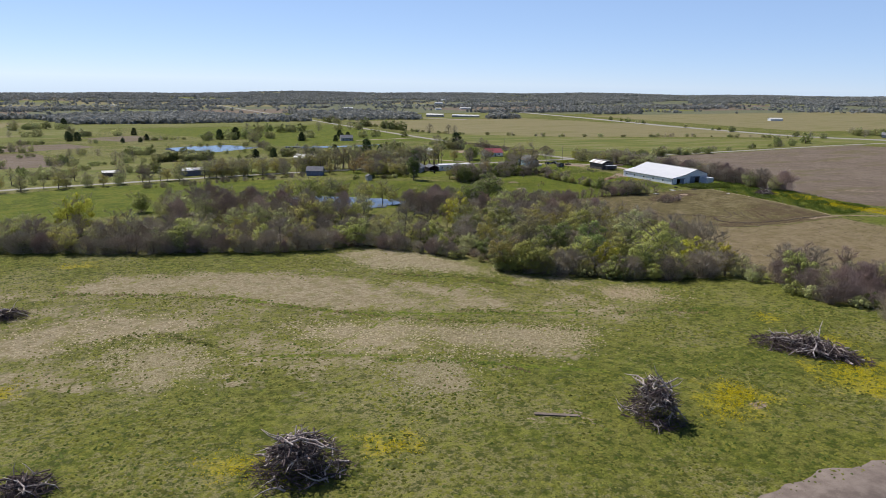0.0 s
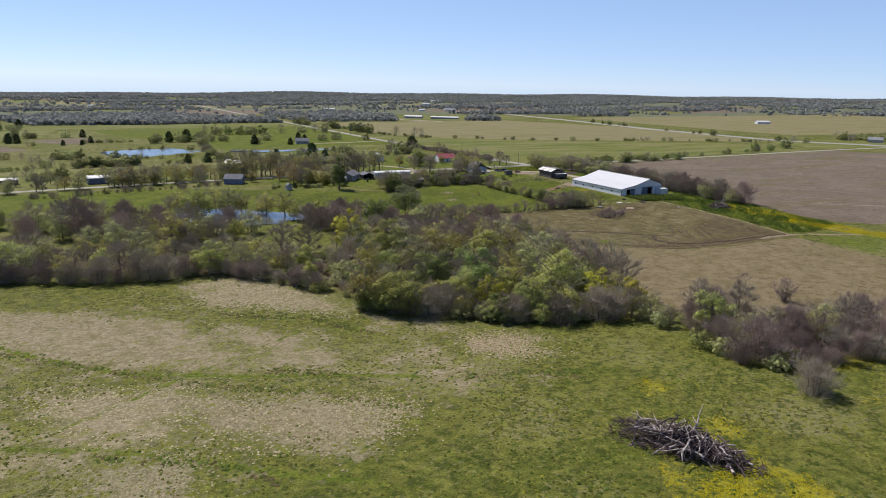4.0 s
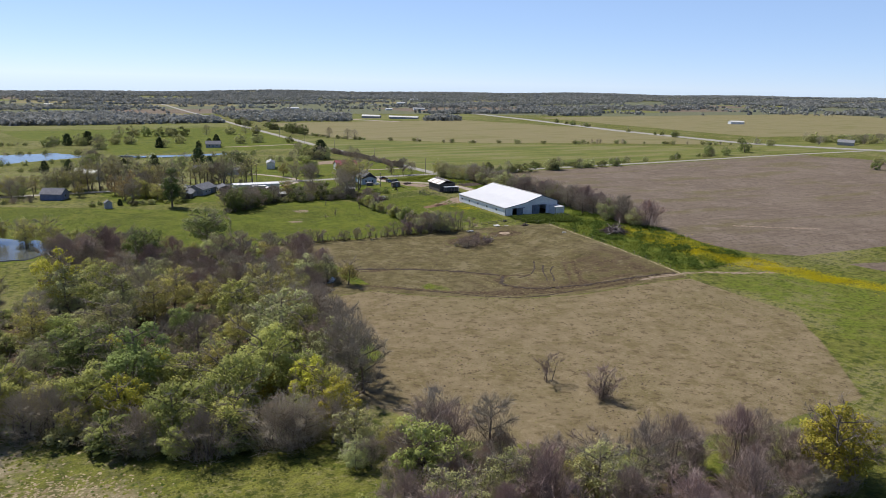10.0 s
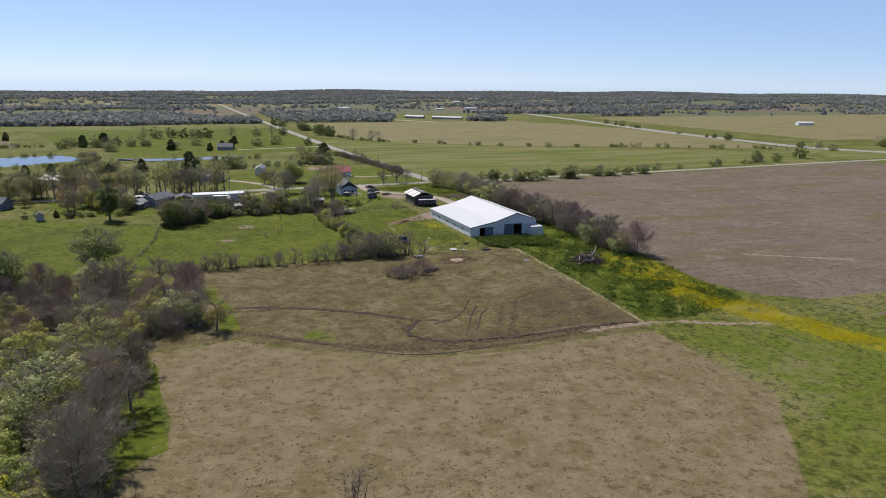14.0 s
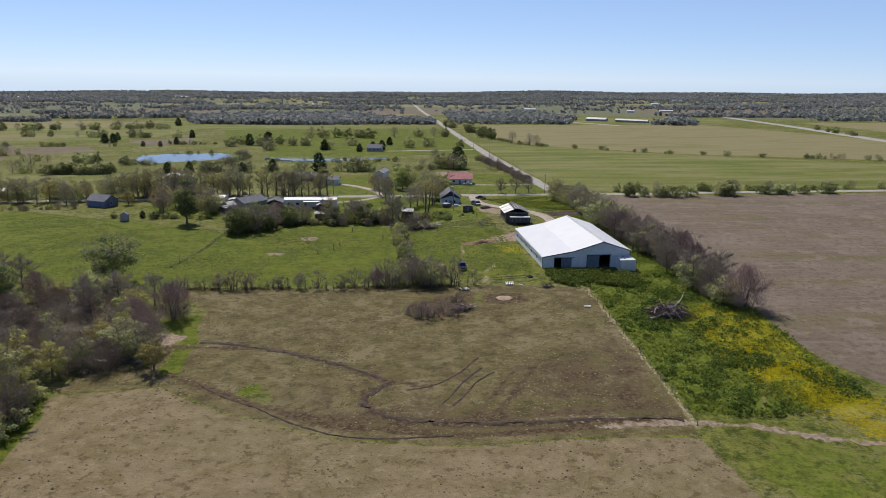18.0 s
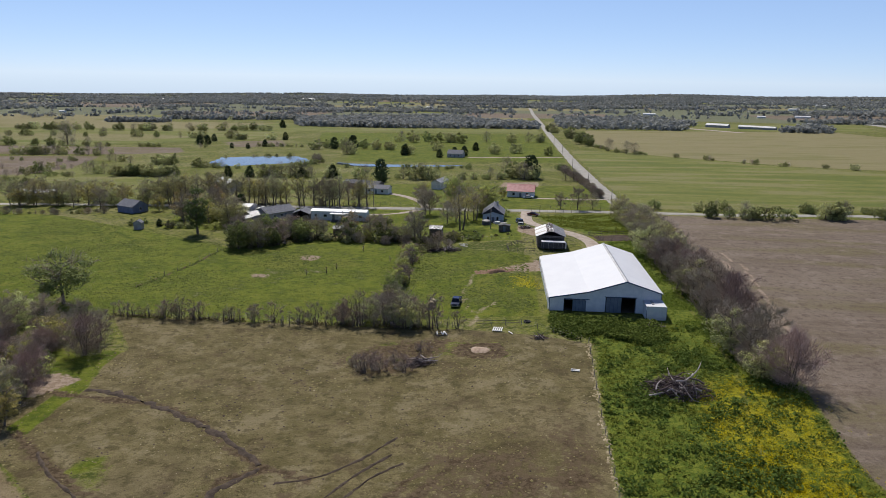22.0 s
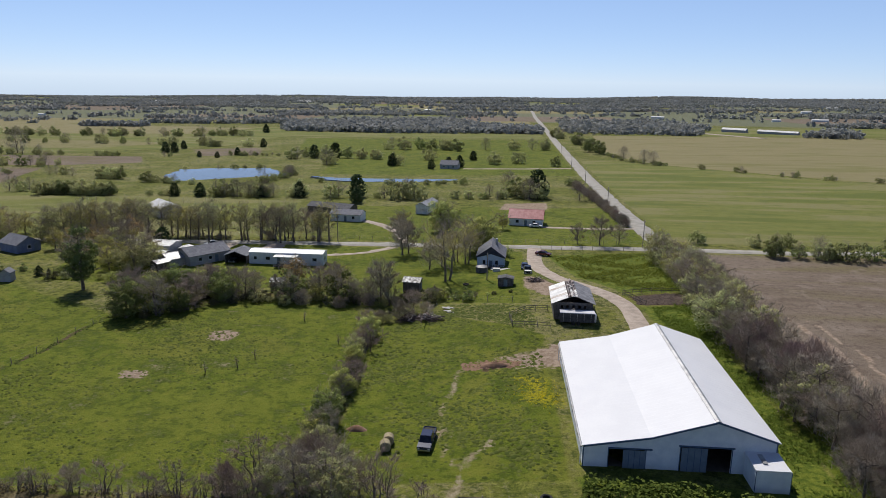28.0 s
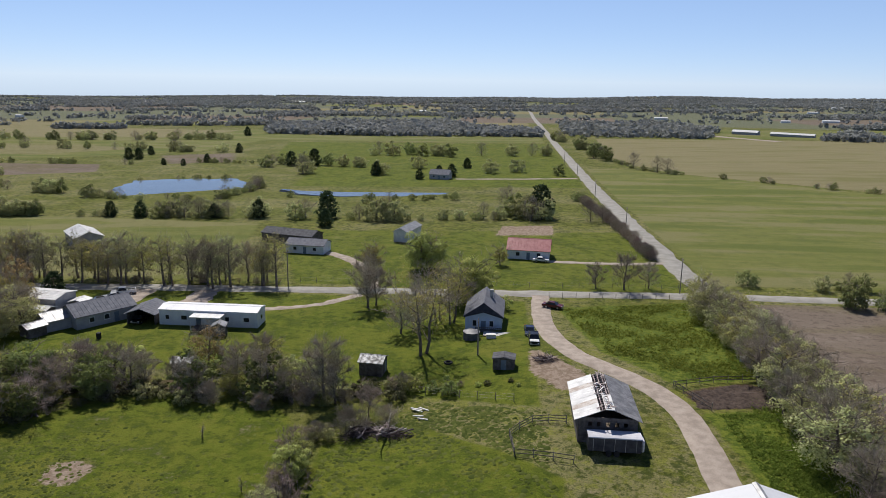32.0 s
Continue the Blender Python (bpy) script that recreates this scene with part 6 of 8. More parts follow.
    me.loops.foreach_set("vertex_index", f.astype(np.int32).ravel())
    me.polygons.add(n)
    me.polygons.foreach_set("loop_start", np.arange(0, f.size, 4, dtype=np.int32))
    me.update(calc_edges=True)
    # this leaf colour carries the haze of distance
    me.materials.append(M_HAZYWOODS)
    tagged(new("far_woods", me), "distant belts of woodland between fields, haze put into their grey colour", "woods", kind="stuff")


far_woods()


# ---- white barn ----
def big_barn():
    b = thing("barn", "large white steel barn with half-open blue sliding doors", "barn", 265.5, 265.6)
    W, D = 23.8, 36.3
    prof = [(0, 3.0), (8.3, 4.5), (16.3, 7.05), (W, 4.65)]
    # front wall with two door openings: posts and lintels round them
    open_a, open_b = (3.2, 7.8, 2.65), (12.1, 18.4, 3.4)

    def top(x):
        return float(np.interp(x, [p[0] for p in prof], [p[1] for p in prof]))

    for x0, x1, z0 in ((0, open_a[0], 0), (open_a[0], open_a[1], open_a[2]), (open_a[1], open_b[0], 0), (open_b[0], open_b[1], open_b[2]), (open_b[1], W, 0)):
        xs = sorted({x0, x1} | {p[0] for p in prof if x0 < p[0] < x1})
        part("front_wall", prism([(x0, z0), (x1, z0)] + [(x, top(x)) for x in xs[::-1]], 0, 0.2), M_WHITEWALL, b)
    part("back_wall", prism([(0, 0), (W, 0)] + prof[::-1], D - 0.2, D), M_WHITEWALL, b)
    part("side_wall", block(0, 0.2, 0, 0.2, D - 0.2, 2.96), M_WHITEWALL, b)
    part("side_wall", block(W - 0.2, 0.2, 0, W, D - 0.2, 4.56), M_WHITEWALL, b)
    part("floor", block(0.25, 0.25, -0.1, W - 0.25, D - 0.25, 0.06), M_MUDFLOOR, b)
    # roof sheets with standing ribs
    for (xa, za), (xb, zb), oa, ob_ in ((prof[0], prof[1], 0.2, 0), (prof[1], prof[2], 0, 0), (prof[2], prof[3], 0, 0.3)):
        s = (zb - za) / (xb - xa)
        x0, z0, x1, z1 = xa - oa, za - oa * s, xb + ob_, zb + ob_ * s
        sheet = part("roof", prism([(x0, z0 + 0.02), (x1, z1 + 0.02), (x1, z1 + 0.14), (x0, z0 + 0.14)], -0.35, D + 0.35), M_WHITEROOF, b, "white ribbed steel roof sheet")
        bm = bmesh.new()
        for k in range(37):
            y = k * 1.0 + 0.02
            for px in ((x0, z0 + 0.14), ):
                v = [bm.verts.new(p) for p in ((x0, y, z0 + 0.141), (x1, y, z1 + 0.141), (x1, y + 0.05, z1 + 0.152), (x0, y + 0.05, z0 + 0.152), (x0, y + 0.1, z0 + 0.141), (x1, y + 0.1, z1 + 0.141))]
                bm.faces.new((v[0], v[1], v[2], v[3]))
                bm.faces.new((v[3], v[2], v[5], v[4]))
        part("ribs", bm, M_WHITEROOF, sheet)
    part("ridge_cap", prism([(15.95, 7.07), (16.3, 7.21), (16.65, 7.07), (16.65, 7.15), (16.3, 7.3), (15.95, 7.15)], -0.4, D + 0.4), M_TIN, b, "grey metal ridge cap")
    for (xa, za), (xb, zb) in zip(prof, prof[1:]):
        part("verge_trim", prism([(xa, za - 0.1), (xb, zb - 0.1), (xb, zb + 0.16), (xa, za + 0.16)], -0.45, -0.36), M_BLUETRIM, b, "dark blue verge trim")
    for x in (-0.06, W - 0.08):
        part("corner_trim", block(x, -0.06, 0, x + 0.14, 0.0, 3.0 if x < 1 else 4.5), M_BLUETRIM, b)
    part("gutter", block(-0.4, -0.2, 2.74, -0.22, D, 2.9), M_TIN, b)
    for y in (0.4, D - 1.0):
        part("downpipe", block(-0.34, y, 0.1, -0.22, y + 0.12, 2.75), M_SIDING, b)
    # sliding doors hang on rails outside the wall
    for x0, x1, h in ((5.0, 7.8, 2.6), (12.2, 15.4, 3.35)):
        d = part("sliding_door", block(x0, -0.16, 0.08, x1, -0.08, h, 0.015), M_DOORBLUE, b, "half-open blue-grey sliding door")
        for k in range(1, 4):
            part("batten", block(x0 + (x1 - x0) * k / 4 - 0.03, -0.19, 0.1, x0 + (x1 - x0) * k / 4 + 0.03, -0.16, h - 0.03), M_BLUETRIM, d)
    for x0, x1, h in ((3.1, 8.6, 2.72), (11.8, 18.7, 3.46)):
        part("door_rail", block(x0, -0.2, h, x1, -0.02, h + 0.14), M_BLUETRIM, b)
    for x0, x1, h in ((*open_a[:2], 2.65), (*open_b[:2], 3.4)):
        for x in (x0 - 0.1, x1):
            part("door_post", block(x, -0.05, 0, x + 0.1, -0.003, h), M_BLUETRIM, b)
    for y in (6, 13, 20, 27, 33):
        w = part("window", block(-0.05, y, 1.1, -0.002, y + 1.1, 1.9), M_SIDING, b)
        part("pane", block(-0.07, y + 0.1, 1.18, -0.05, y + 1.0, 1.82), M_GLASS, w)
    for x in (5, 9, 13, 17, 21):
        for y in (9, 18, 27):
            part("post", block(x - 0.1, y - 0.1, 0.06, x + 0.1, y + 0.1, top(x)), M_OLDWOOD, b)
    a = thing("lean_to_shed", "small white box shed with a flat roof beside the barn", "shed", 285.5, 261.5)
    part("wall", block(0, 0, 0, 4.2, 0.12, 2.85), M_WHITEWALL, a)
    part("wall", block(0, 0.12, 0, 0.12, 3.98, 2.85), M_WHITEWALL, a)
    part("wall", block(4.08, 0.12, 0, 4.2, 3.98, 2.85), M_WHITEWALL, a)
    r = part("roof", prism([(-0.12, 3.02), (4.1, 3.22), (4.1, 2.86), (-0.12, 2.86)], -0.1, 4.0, 'x'), M_WHITEROOF, a)
    r.matrix_basis = Matrix.Identity(4)
    part("patch", block(1.2, 1.2, 3.1, 1.75, 3.4, 3.26), M_TIN, r)
    for x, y in ((-0.02, -0.02), (4.14, -0.02)):
        part("corner_trim", block(x, y, 0, x + 0.08, y + 0.06, 2.84), M_BLUETRIM, a)


M_MUDFLOOR = plain("earth_floor", (0.10, 0.08, 0.06), (0.16, 0.13, 0.10), 1.0, 0.95)
big_barn()


# ---- houses ----
def gable(name, label, category, x, y, turn, w, d, hw, rise, wall, roof, windows=(), doors=(), over=0.35, porch=None, chimney=False, open_front=False):
    """A gabled building, ridge along its own y; windows and doors as (side, along, sill, width, height)."""
    b = thing(name, label, category, x, y, turn)
    if not open_front:
        part("wall", prism([(-w / 2, 0), (w / 2, 0), (w / 2, hw), (0, hw + rise), (-w / 2, hw)], -d / 2, -d / 2 + 0.18), wall, b)
    part("wall", prism([(-w / 2, 0), (w / 2, 0), (w / 2, hw), (0, hw + rise), (-w / 2, hw)], d / 2 - 0.18, d / 2), wall, b)
    for s in (-1, 1):
        part("wall", block(s * w / 2, -d / 2 + 0.18, 0, s * (w / 2 - 0.18), d / 2 - 0.18, hw), wall, b)
        k = rise / (w / 2)
        xo = w / 2 + over
        sheet = part("roof", prism([(0, hw + rise + 0.03), (s * xo, hw - over * k + 0.03), (s * xo, hw - over * k + 0.16), (0, hw + rise + 0.18)], -d / 2 - over, d / 2 + over), roof, b)
        bm = bmesh.new()
        for j in range(int(d / 0.9)):
            yy = -d / 2 + j * 0.9
            v = [bm.verts.new(p) for p in ((s * 0.05, yy, hw + rise + 0.185), (s * xo, yy, hw - over * k + 0.165), (s * xo, yy + 0.04, hw - over * k + 0.2), (s * 0.05, yy + 0.04, hw + rise + 0.22))]
            bm.faces.new(v)
        part("seams", bm, roof, sheet)
    part("ridge_cap", prism([(-0.2, hw + rise + 0.1), (0, hw + rise + 0.24), (0.2, hw + rise + 0.1), (0, hw + rise + 0.17)], -d / 2 - over, d / 2 + over), roof, b)

    def place(side, along_, sill, ww, hh, t0, t1):
        if side in 'fb':
            s = -1 if side == 'f' else 1
            return block(along_ - ww / 2, s * (d / 2 + t0), sill, along_ + ww / 2, s * (d / 2 + t1), sill + hh)
        s = -1 if side == 'l' else 1
        return block(s * (w / 2 + t0), along_ - ww / 2, sill, s * (w / 2 + t1), along_ + ww / 2, sill + hh)

    for side, al, sill, ww, hh in windows:
        o = part("window", place(side, al, sill, ww, hh, 0.003, 0.06), M_SIDING, b)
        part("pane", place(side, al, sill + 0.08, ww - 0.16, hh - 0.16, 0.06, 0.075), M_GLASS, o)
        part("sill", place(side, al, sill - 0.07, ww + 0.1, 0.07, 0.003, 0.12), M_SIDING, o)
    for side, al, ww, hh in doors:
        o = part("door", place(side, al, 0.1, ww, hh, 0.003, 0.07), M_DOORBLUE, b)
        part("handle", place(side, al + ww * 0.35, 1.0, 0.12, 0.12, 0.07, 0.12), M_RIM, o)
    if chimney:
        part("chimney", block(w * 0.12, d * 0.1, hw + rise * 0.6, w * 0.12 + 0.7, d * 0.1 + 0.7, hw + rise + 0.9), M_CONCRETE, b)
    if porch:
        x0, y0, x1, y1, hp, mat = porch
        part("porch_roof", block(x0, y0, hp, x1, y1, hp + 0.14), mat, b)
        for px, py in ((x0 + 0.1, y0 + 0.1), (x1 - 0.2, y0 + 0.1), (x0 + 0.1, y1 - 0.2), (x1 - 0.2, y1 - 0.2)):
            part("porch_post", block(px, py, 0, px + 0.1, py + 0.1, hp), M_SIDING, b)
    return b


blue_house = gable("house", "small pale blue house with a navy gable and slate roof", "house", 252.6, 375.9, -2, 7.4, 11, 3.2, 2.7, M_BLUESIDING, M_BLUEROOF,
      [('f', -1.8, 1.0, 0.9, 1.3), ('f', 1.6, 1.0, 0.9, 1.3), ('r', -2, 1, 0.9, 1.3), ('r', 2, 1, 0.9, 1.3), ('l', 0, 1, 0.9, 1.3)], [('f', 0.0, 0.95, 2.05)],
      chimney=True)
part("gable_cladding", prism([(-3.95, 2.88), (0, 4.05), (3.95, 2.88), (3.95, 3.2), (0, 6.05), (-3.95, 3.2)], -5.95, -5.51), M_NAVYROOF, blue_house, "dark navy shingled gable")
deck = part("deck", block(-1.6, -7.4, 0.05, 3.7, -5.52, 0.5), M_OLDWOOD, blue_house, "dark wooden deck")
for i in range(14):
    part("baluster", block(-1.55 + i * 0.4, -7.38, 0.5, -1.47 + i * 0.4, -7.3, 1.35), M_OLDWOOD, deck)
part("rail", block(-1.6, -7.4, 1.35, 3.7, -7.28, 1.43), M_OLDWOOD, deck)
gable("house", "white house with a faded red metal roof", "house", 264.5, 439, 84, 9, 12, 2.8, 2.4, M_SIDING, M_REDROOF,
      [('l', -3, 1, 1.2, 1.2), ('l', 3, 1, 1.2, 1.2), ('f', 0, 1, 1.2, 1.2), ('r', 2, 1, 1.2, 1.2)], [('l', 0, 0.95, 2.05)])
gable("mobile_home", "long white mobile home with a flat pale roof", "house", 196.5, 370.2, 90, 5.0, 20.5, 3.2, 0.45, M_SIDING, M_BRIGHTROOF,
      [('l', -8, 1.2, 1.3, 1.0), ('l', -4, 1.2, 0.9, 1.0), ('l', 5, 1.2, 1.3, 1.0), ('l', 8.5, 1.2, 0.9, 1.0), ('f', 0, 1.2, 1.0, 1.0)], [('l', 2, 0.95, 2.05)], 0.15)
aw = thing("awning", "white flat patio awning on thin posts", "awning", 197.0, 366.2)
part("roof", block(-3.2, -1.6, 2.75, 3.2, 1.5, 2.9, 0.02), M_WHITETIN, aw)
for px, py in ((-3, -1.5), (2.9, -1.5), (-3, 1.2), (2.9, 1.2), (0, -1.5)):
    part("post", block(px, py, 0, px + 0.1, py + 0.1, 2.76), M_SIDING, aw)
part("deck", block(-3, -1.4, 0, 3, 1.4, 0.3), M_OLDWOOD, aw)
gable("carport", "open carport with a grey-blue gable roof", "carport", 182.6, 370.5, 0, 6.0, 7, 2.3, 1.1, M_OLDWOOD, M_BLUEROOF, open_front=True)
gable("shed", "small dark wooden garden shed", "shed", 200.5, 363.4, 10, 2.6, 2.4, 1.9, 0.6, M_OLDWOOD, M_TIN, doors=[('f', 0, 0.9, 1.7)], over=0.15)
gable("shed", "small dark wooden shed beside the house", "shed", 256.3, 347.1, -4, 3.6, 2.6, 1.9, 0.3, M_OLDWOOD, M_DARKROOF, doors=[('f', 0, 0.9, 1.7)], over=0.15)
gable("hut", "weathered wooden hut with a patchy white tin roof", "shed", 233.8, 348.0, 84, 3.6, 4.0, 2.4, 0.7, M_OLDWOOD, M_PATCHTIN, doors=[('f', 0.6, 0.9, 1.8)], over=0.25)
gable("hut", "weathered little hut with a white tin roof among trees", "shed", 201.5, 344.5, 98, 2.8, 3.2, 2.1, 0.6, M_OLDWOOD, M_PATCHTIN, over=0.2)
gable("house", "grey house with a low gable roof", "house", 172.5, 369.5, -38, 7.5, 12, 2.7, 1.7, M_GREYSIDING, M_BLUEROOF, [('f', 0, 1, 1.1, 1.1), ('r', 0, 1, 1.1, 1.1), ('r', -3, 1, 1.1, 1.1)], [('r', 2, 0.95, 2.05)])
gable("shed", "grey outbuilding with a low gable roof", "shed", 166.5, 364.5, -38, 5.5, 6, 2.2, 1.1, M_GREYSIDING, M_TIN, doors=[('f', 0, 1.4, 1.9)])
gable("trailer_house", "old trailer house with a white metal roof", "house", 157.0, 374.5, 84, 6.5, 11.5, 3.6, 0.6, M_GREYSIDING, M_WHITETIN, [('l', -3, 1.2, 1.1, 1.0), ('l', 3, 1.2, 1.1, 1.0)], [('l', 0, 0.95, 2.0)], 0.3,
      porch=None)
gable("shed", "low shed with a white tin roof beside a trailer house", "shed", 159.5, 369.0, 84, 3.0, 6, 2.2, 0.4, M_OLDWOOD, M_WHITETIN)
gable("shed", "small shed with a white roof", "shed", 165.5, 374.5, 0, 3, 3, 2.4, 0.4, M_OLDWOOD, M_WHITETIN)
gable("shed", "small tin-roofed shed beside trees", "shed", 165, 359, -30, 3.5, 3.5, 2, 0.5, M_OLDWOOD, M_TIN)
gable("pole_barn", "long grey pole barn with a patchy tin roof", "barn", 129, 438.5, 42, 8, 14, 3.6, 1.6, M_GREYSIDING, M_WHITETIN)
gable("house", "low white house beside a curving drive", "house", 199.2, 437, 84, 6.5, 11.5, 2.6, 1.2, M_SIDING, M_BLUEROOF, [('l', -3, 1, 1.1, 1.1), ('l', 3, 1, 1.1, 1.1)], [('l', 0, 0.95, 2.05)])
gable("long_shed", "long low dark-roofed shed", "shed", 190, 452, 74, 7, 18, 2.6, 1.2, M_OLDWOOD, M_DARKROOF)
gable("trailer", "silver-grey rounded trailer shed in the grass", "trailer", 226, 460, -14, 4.6, 13, 3.4, 1.1, M_WHITETIN, M_TIN)
gable("house", "far blue-grey house among cedars", "house", 223.5, 632, 80, 8, 11, 2.8, 2.2, M_GREYSIDING, M_BLUEROOF, [('l', -3, 1, 1.2, 1.2), ('l', 3, 1, 1.2, 1.2)], [('l', 0, 1, 2.05)])
gable("long_house", "long blue-grey house with a white roof behind garden trees", "house", 58, 404, 94, 6, 16, 2.9, 0.9, M_BLUEDARK, M_BRIGHTROOF, [('r', -4, 1, 1.2, 1.1), ('r', 3, 1, 1.2, 1.1)], [('r', 0, 0.95, 2.05)])
gable("shed", "low grey shed beside the long house", "shed", 69, 408, 90, 4, 5.5, 2.0, 0.7, M_GREYSIDING, M_BLUEROOF)
gable("shed", "pale-roofed shed at the edge of the lawn", "shed", 16, 419, 92, 4.5, 8, 2.4, 0.7, M_OLDWOOD, M_WHITETIN)
gable("playhouse", "grey wooden garden playhouse on the lawn", "shed", 133.5, 343.5, 8, 2.6, 2.4, 2.2, 0.8, M_GREYSIDING, M_BLUEROOF, over=0.15)
gable("house", "small slate-blue house beside the lawn", "house", 115, 375.5, 65, 7, 8.5, 2.6, 1.9, M_BLUEDARK, M_BLUEROOF, [('f', 0, 1, 1.1, 1.1)], [('f', 2, 0.95, 2.05)])
gable("house", "white house seen far across the fields", "house", 745, 452, 30, 8, 13, 2.8, 2.2, M_GREYSIDING, M_TIN, [('f', 0, 1, 1.2, 1.2)])
for x, y, tn, w, d, h, wl, rf, lb in ((537, 1080, 55, 11, 28, 3, M_GREYSIDING, M_WHITETIN, "long white poultry shed far off"), (574, 1042, 55, 9, 44, 2.6, M_GREYSIDING, M_WHITETIN, "long low pale shed far off"),
                                      (532, 1493, 80, 14, 40, 5, M_SIDING, M_WHITETIN, "white barn on the far side of the fields"), (700, 1394, 80, 12, 24, 5, M_SIDING, M_WHITETIN, "far white farm building"),
                                      (773, 1406, 80, 14, 44, 5, M_SIDING, M_WHITETIN, "far long white farm building"), (-559, 1418, 80, 12, 22, 5, M_SIDING, M_WHITETIN, "far white barn beyond the fields"),
                                      (-293, 1393, 80, 10, 18, 4, M_SIDING, M_WHITETIN, "far white shed beyond the fields"), (960, 760, 70, 9, 20, 3, M_SIDING, M_WHITETIN, "long pale shed across the highway"),
                                      (-700, 2600, 85, 20, 60, 7, M_SIDING, M_WHITETIN, "white building near the horizon"), (-950, 2700, 85, 20, 80, 7, M_SIDING, M_WHITETIN, "white building near the horizon"),
                                      (-480, 2900, 85, 20, 90, 7, M_SIDING, M_WHITETIN, "white building near the horizon"), (1180, 2300, 85, 16, 50, 6, M_SIDING, M_WHITETIN, "white building near the horizon"),
                                      (420, 2000, 85, 14, 36, 5, M_SIDING, M_WHITETIN, "far white roof among woods"), (930, 1850, 85, 16, 40, 6, M_SIDING, M_WHITETIN, "far white roof among woods"),
                                      (90, 1850, 85, 12, 30, 5, M_SIDING, M_WHITETIN, "far white roof among woods")):
    k = 0.55 if y > 1300 else 1.0
    gable("farm_shed", lb, "shed", x, y, tn, w * k, d * k, h * k, w * k * 0.16, wl, rf, over=0.4)


# ---- old barn ----
def old_barn():
    b = thing("old_barn", "derelict block barn whose tin roof is stripped along the ridge", "barn", 265.7, 320.4, -1)
    W, D, E, R, k = 7.7, 11.2, 3.6, 5.2, 3.85
    part("back_wall", prism([(0, 0), (W, 0), (W, E), (k, R), (0, E)], D - 0.2, D), M_OLDWOOD, b)
    part("floor", block(0.2, 0.22, -0.05, W - 0.2, D - 0.2, 0.08), M_MUDFLOOR, b)
    # front of blocks with a row of five small openings
    part("front_wall", block(0, 0, 0, W, 0.22, 2.35), M_OLDWOOD, b)
    part("front_wall", block(0, 0, 3.0, W, 0.22, E), M_OLDWOOD, b)
    xs = [0, 1.3, 1.8, 2.4, 2.9, 3.6, 4.1, 4.8, 5.3, 5.9, 6.4, W]
    for x0, x1 in zip(xs[::2], xs[1::2]):
        part("pier", block(x0, 0, 2.35, x1, 0.22, 3.0), M_OLDWOOD, b)
    for s in (0, W - 0.2):
        part("side_wall", block(s, 0.22, 0, s + 0.2, D - 0.2, E), M_OLDWOOD, b)
    sl = (R - E) / k
    for i in range(9):
        y0 = -0.5 + i * (D + 1) / 9
        y1 = y0 + (D + 1) / 9 - 0.03
        part("roof_sheet", prism([(-0.6, E - 0.6 * sl), (k - 1.15, R - 1.15 * sl), (k - 1.15, R - 1.15 * sl + 0.06), (-0.6, E - 0.6 * sl + 0.06)], y0, y1), M_WHITETIN if i not in (2, 6) else M_RUSTTIN, b)
        part("roof_sheet", prism([(k + 0.75, R - 0.75 * sl), (W + 0.5, E - 0.5 * sl), (W + 0.5, E - 0.5 * sl + 0.06), (k + 0.75, R - 0.75 * sl + 0.06)], y0, y1), M_OLDTIN, b)
    for i in range(17):
        y = -0.3 + i * 0.73
        for s in (-1, 1):
            part("rafter", prism([(k, R - 0.12), (k + s * 2.6, R - 2.6 * sl - 0.12), (k + s * 2.6, R - 2.6 * sl + 0.0), (k, R)], y, y + 0.07), M_DEAD, b)
    for dx in (-0.9, -0.4, 0.15, 0.55):
        part("purlin", block(k + dx, -0.3, R - abs(dx) * sl, k + dx + 0.09, D + 0.3, R - abs(dx) * sl + 0.06), M_DEAD, b)
    rr = random.Random(3)
    for i in range(26):
        y, x = rr.uniform(0, D), k + rr.uniform(-1.1, 0.6)
        o = part("loose_board", block(-0.6, -0.08, 0, 0.6, 0.08, 0.04), M_DEAD if i % 3 else M_WHITETIN, b)
        o.matrix_basis = pose(x, y, R - abs(x - k) * sl + 0.1, rr.uniform(-8, 8), rr.uniform(-22, 22), rr.uniform(0, 180))
    part("patch", block(k - 0.5, -0.55, R - 0.2, k + 0.7, 4.2, R - 0.12), M_WHITETIN, b)
    t = thing("stock_trailer", "old white box trailer parked against the block barn", "trailer", 266.7, 317.2, -1)
    # body coloured dark as its shaded side, roof left pale
    body = part("body", block(0, 0, 0.55, 6.7, 2.1, 2.4, 0.06), M_TRAILERSIDE, t, "trailer side coloured dark for its shade")
    part("roof", prism([(-0.05, 2.4), (2.15, 2.4), (2.1, 2.52), (1.6, 2.6), (0.5, 2.6), (0.0, 2.52)], -0.05, 6.75, 'x'), M_TRAILERROOF, t, "smooth pale trailer roof")
    part("nose", block(6.7, 0.15, 0.6, 7.1, 1.95, 2.2, 0.15), M_TRAILERROOF, body)
    for i in range(5):
        part("rib", block(0.6 + i * 1.35, -0.03, 0.6, 0.66 + i * 1.35, 0.0, 2.35), M_TIN, body)
    for x in (2.6, 3.6):
        w = part("tyre", cylinder(0.38, 0.24, 14), M_RUBBER, t)
        w.matrix_basis = pose(x, -0.1, 0.38, 90, 0, 0)


def cylinder(r, h, n, r2=None):
    bm = bmesh.new()
    bmesh.ops.create_cone(bm, cap_ends=True, segments=n, radius1=r, radius2=r if r2 is None else r2, depth=h)
    return bm


M_RUSTTIN = plain("rusty_tin", (0.35, 0.27, 0.22), (0.62, 0.58, 0.54), 0.9, 0.6)
old_barn()


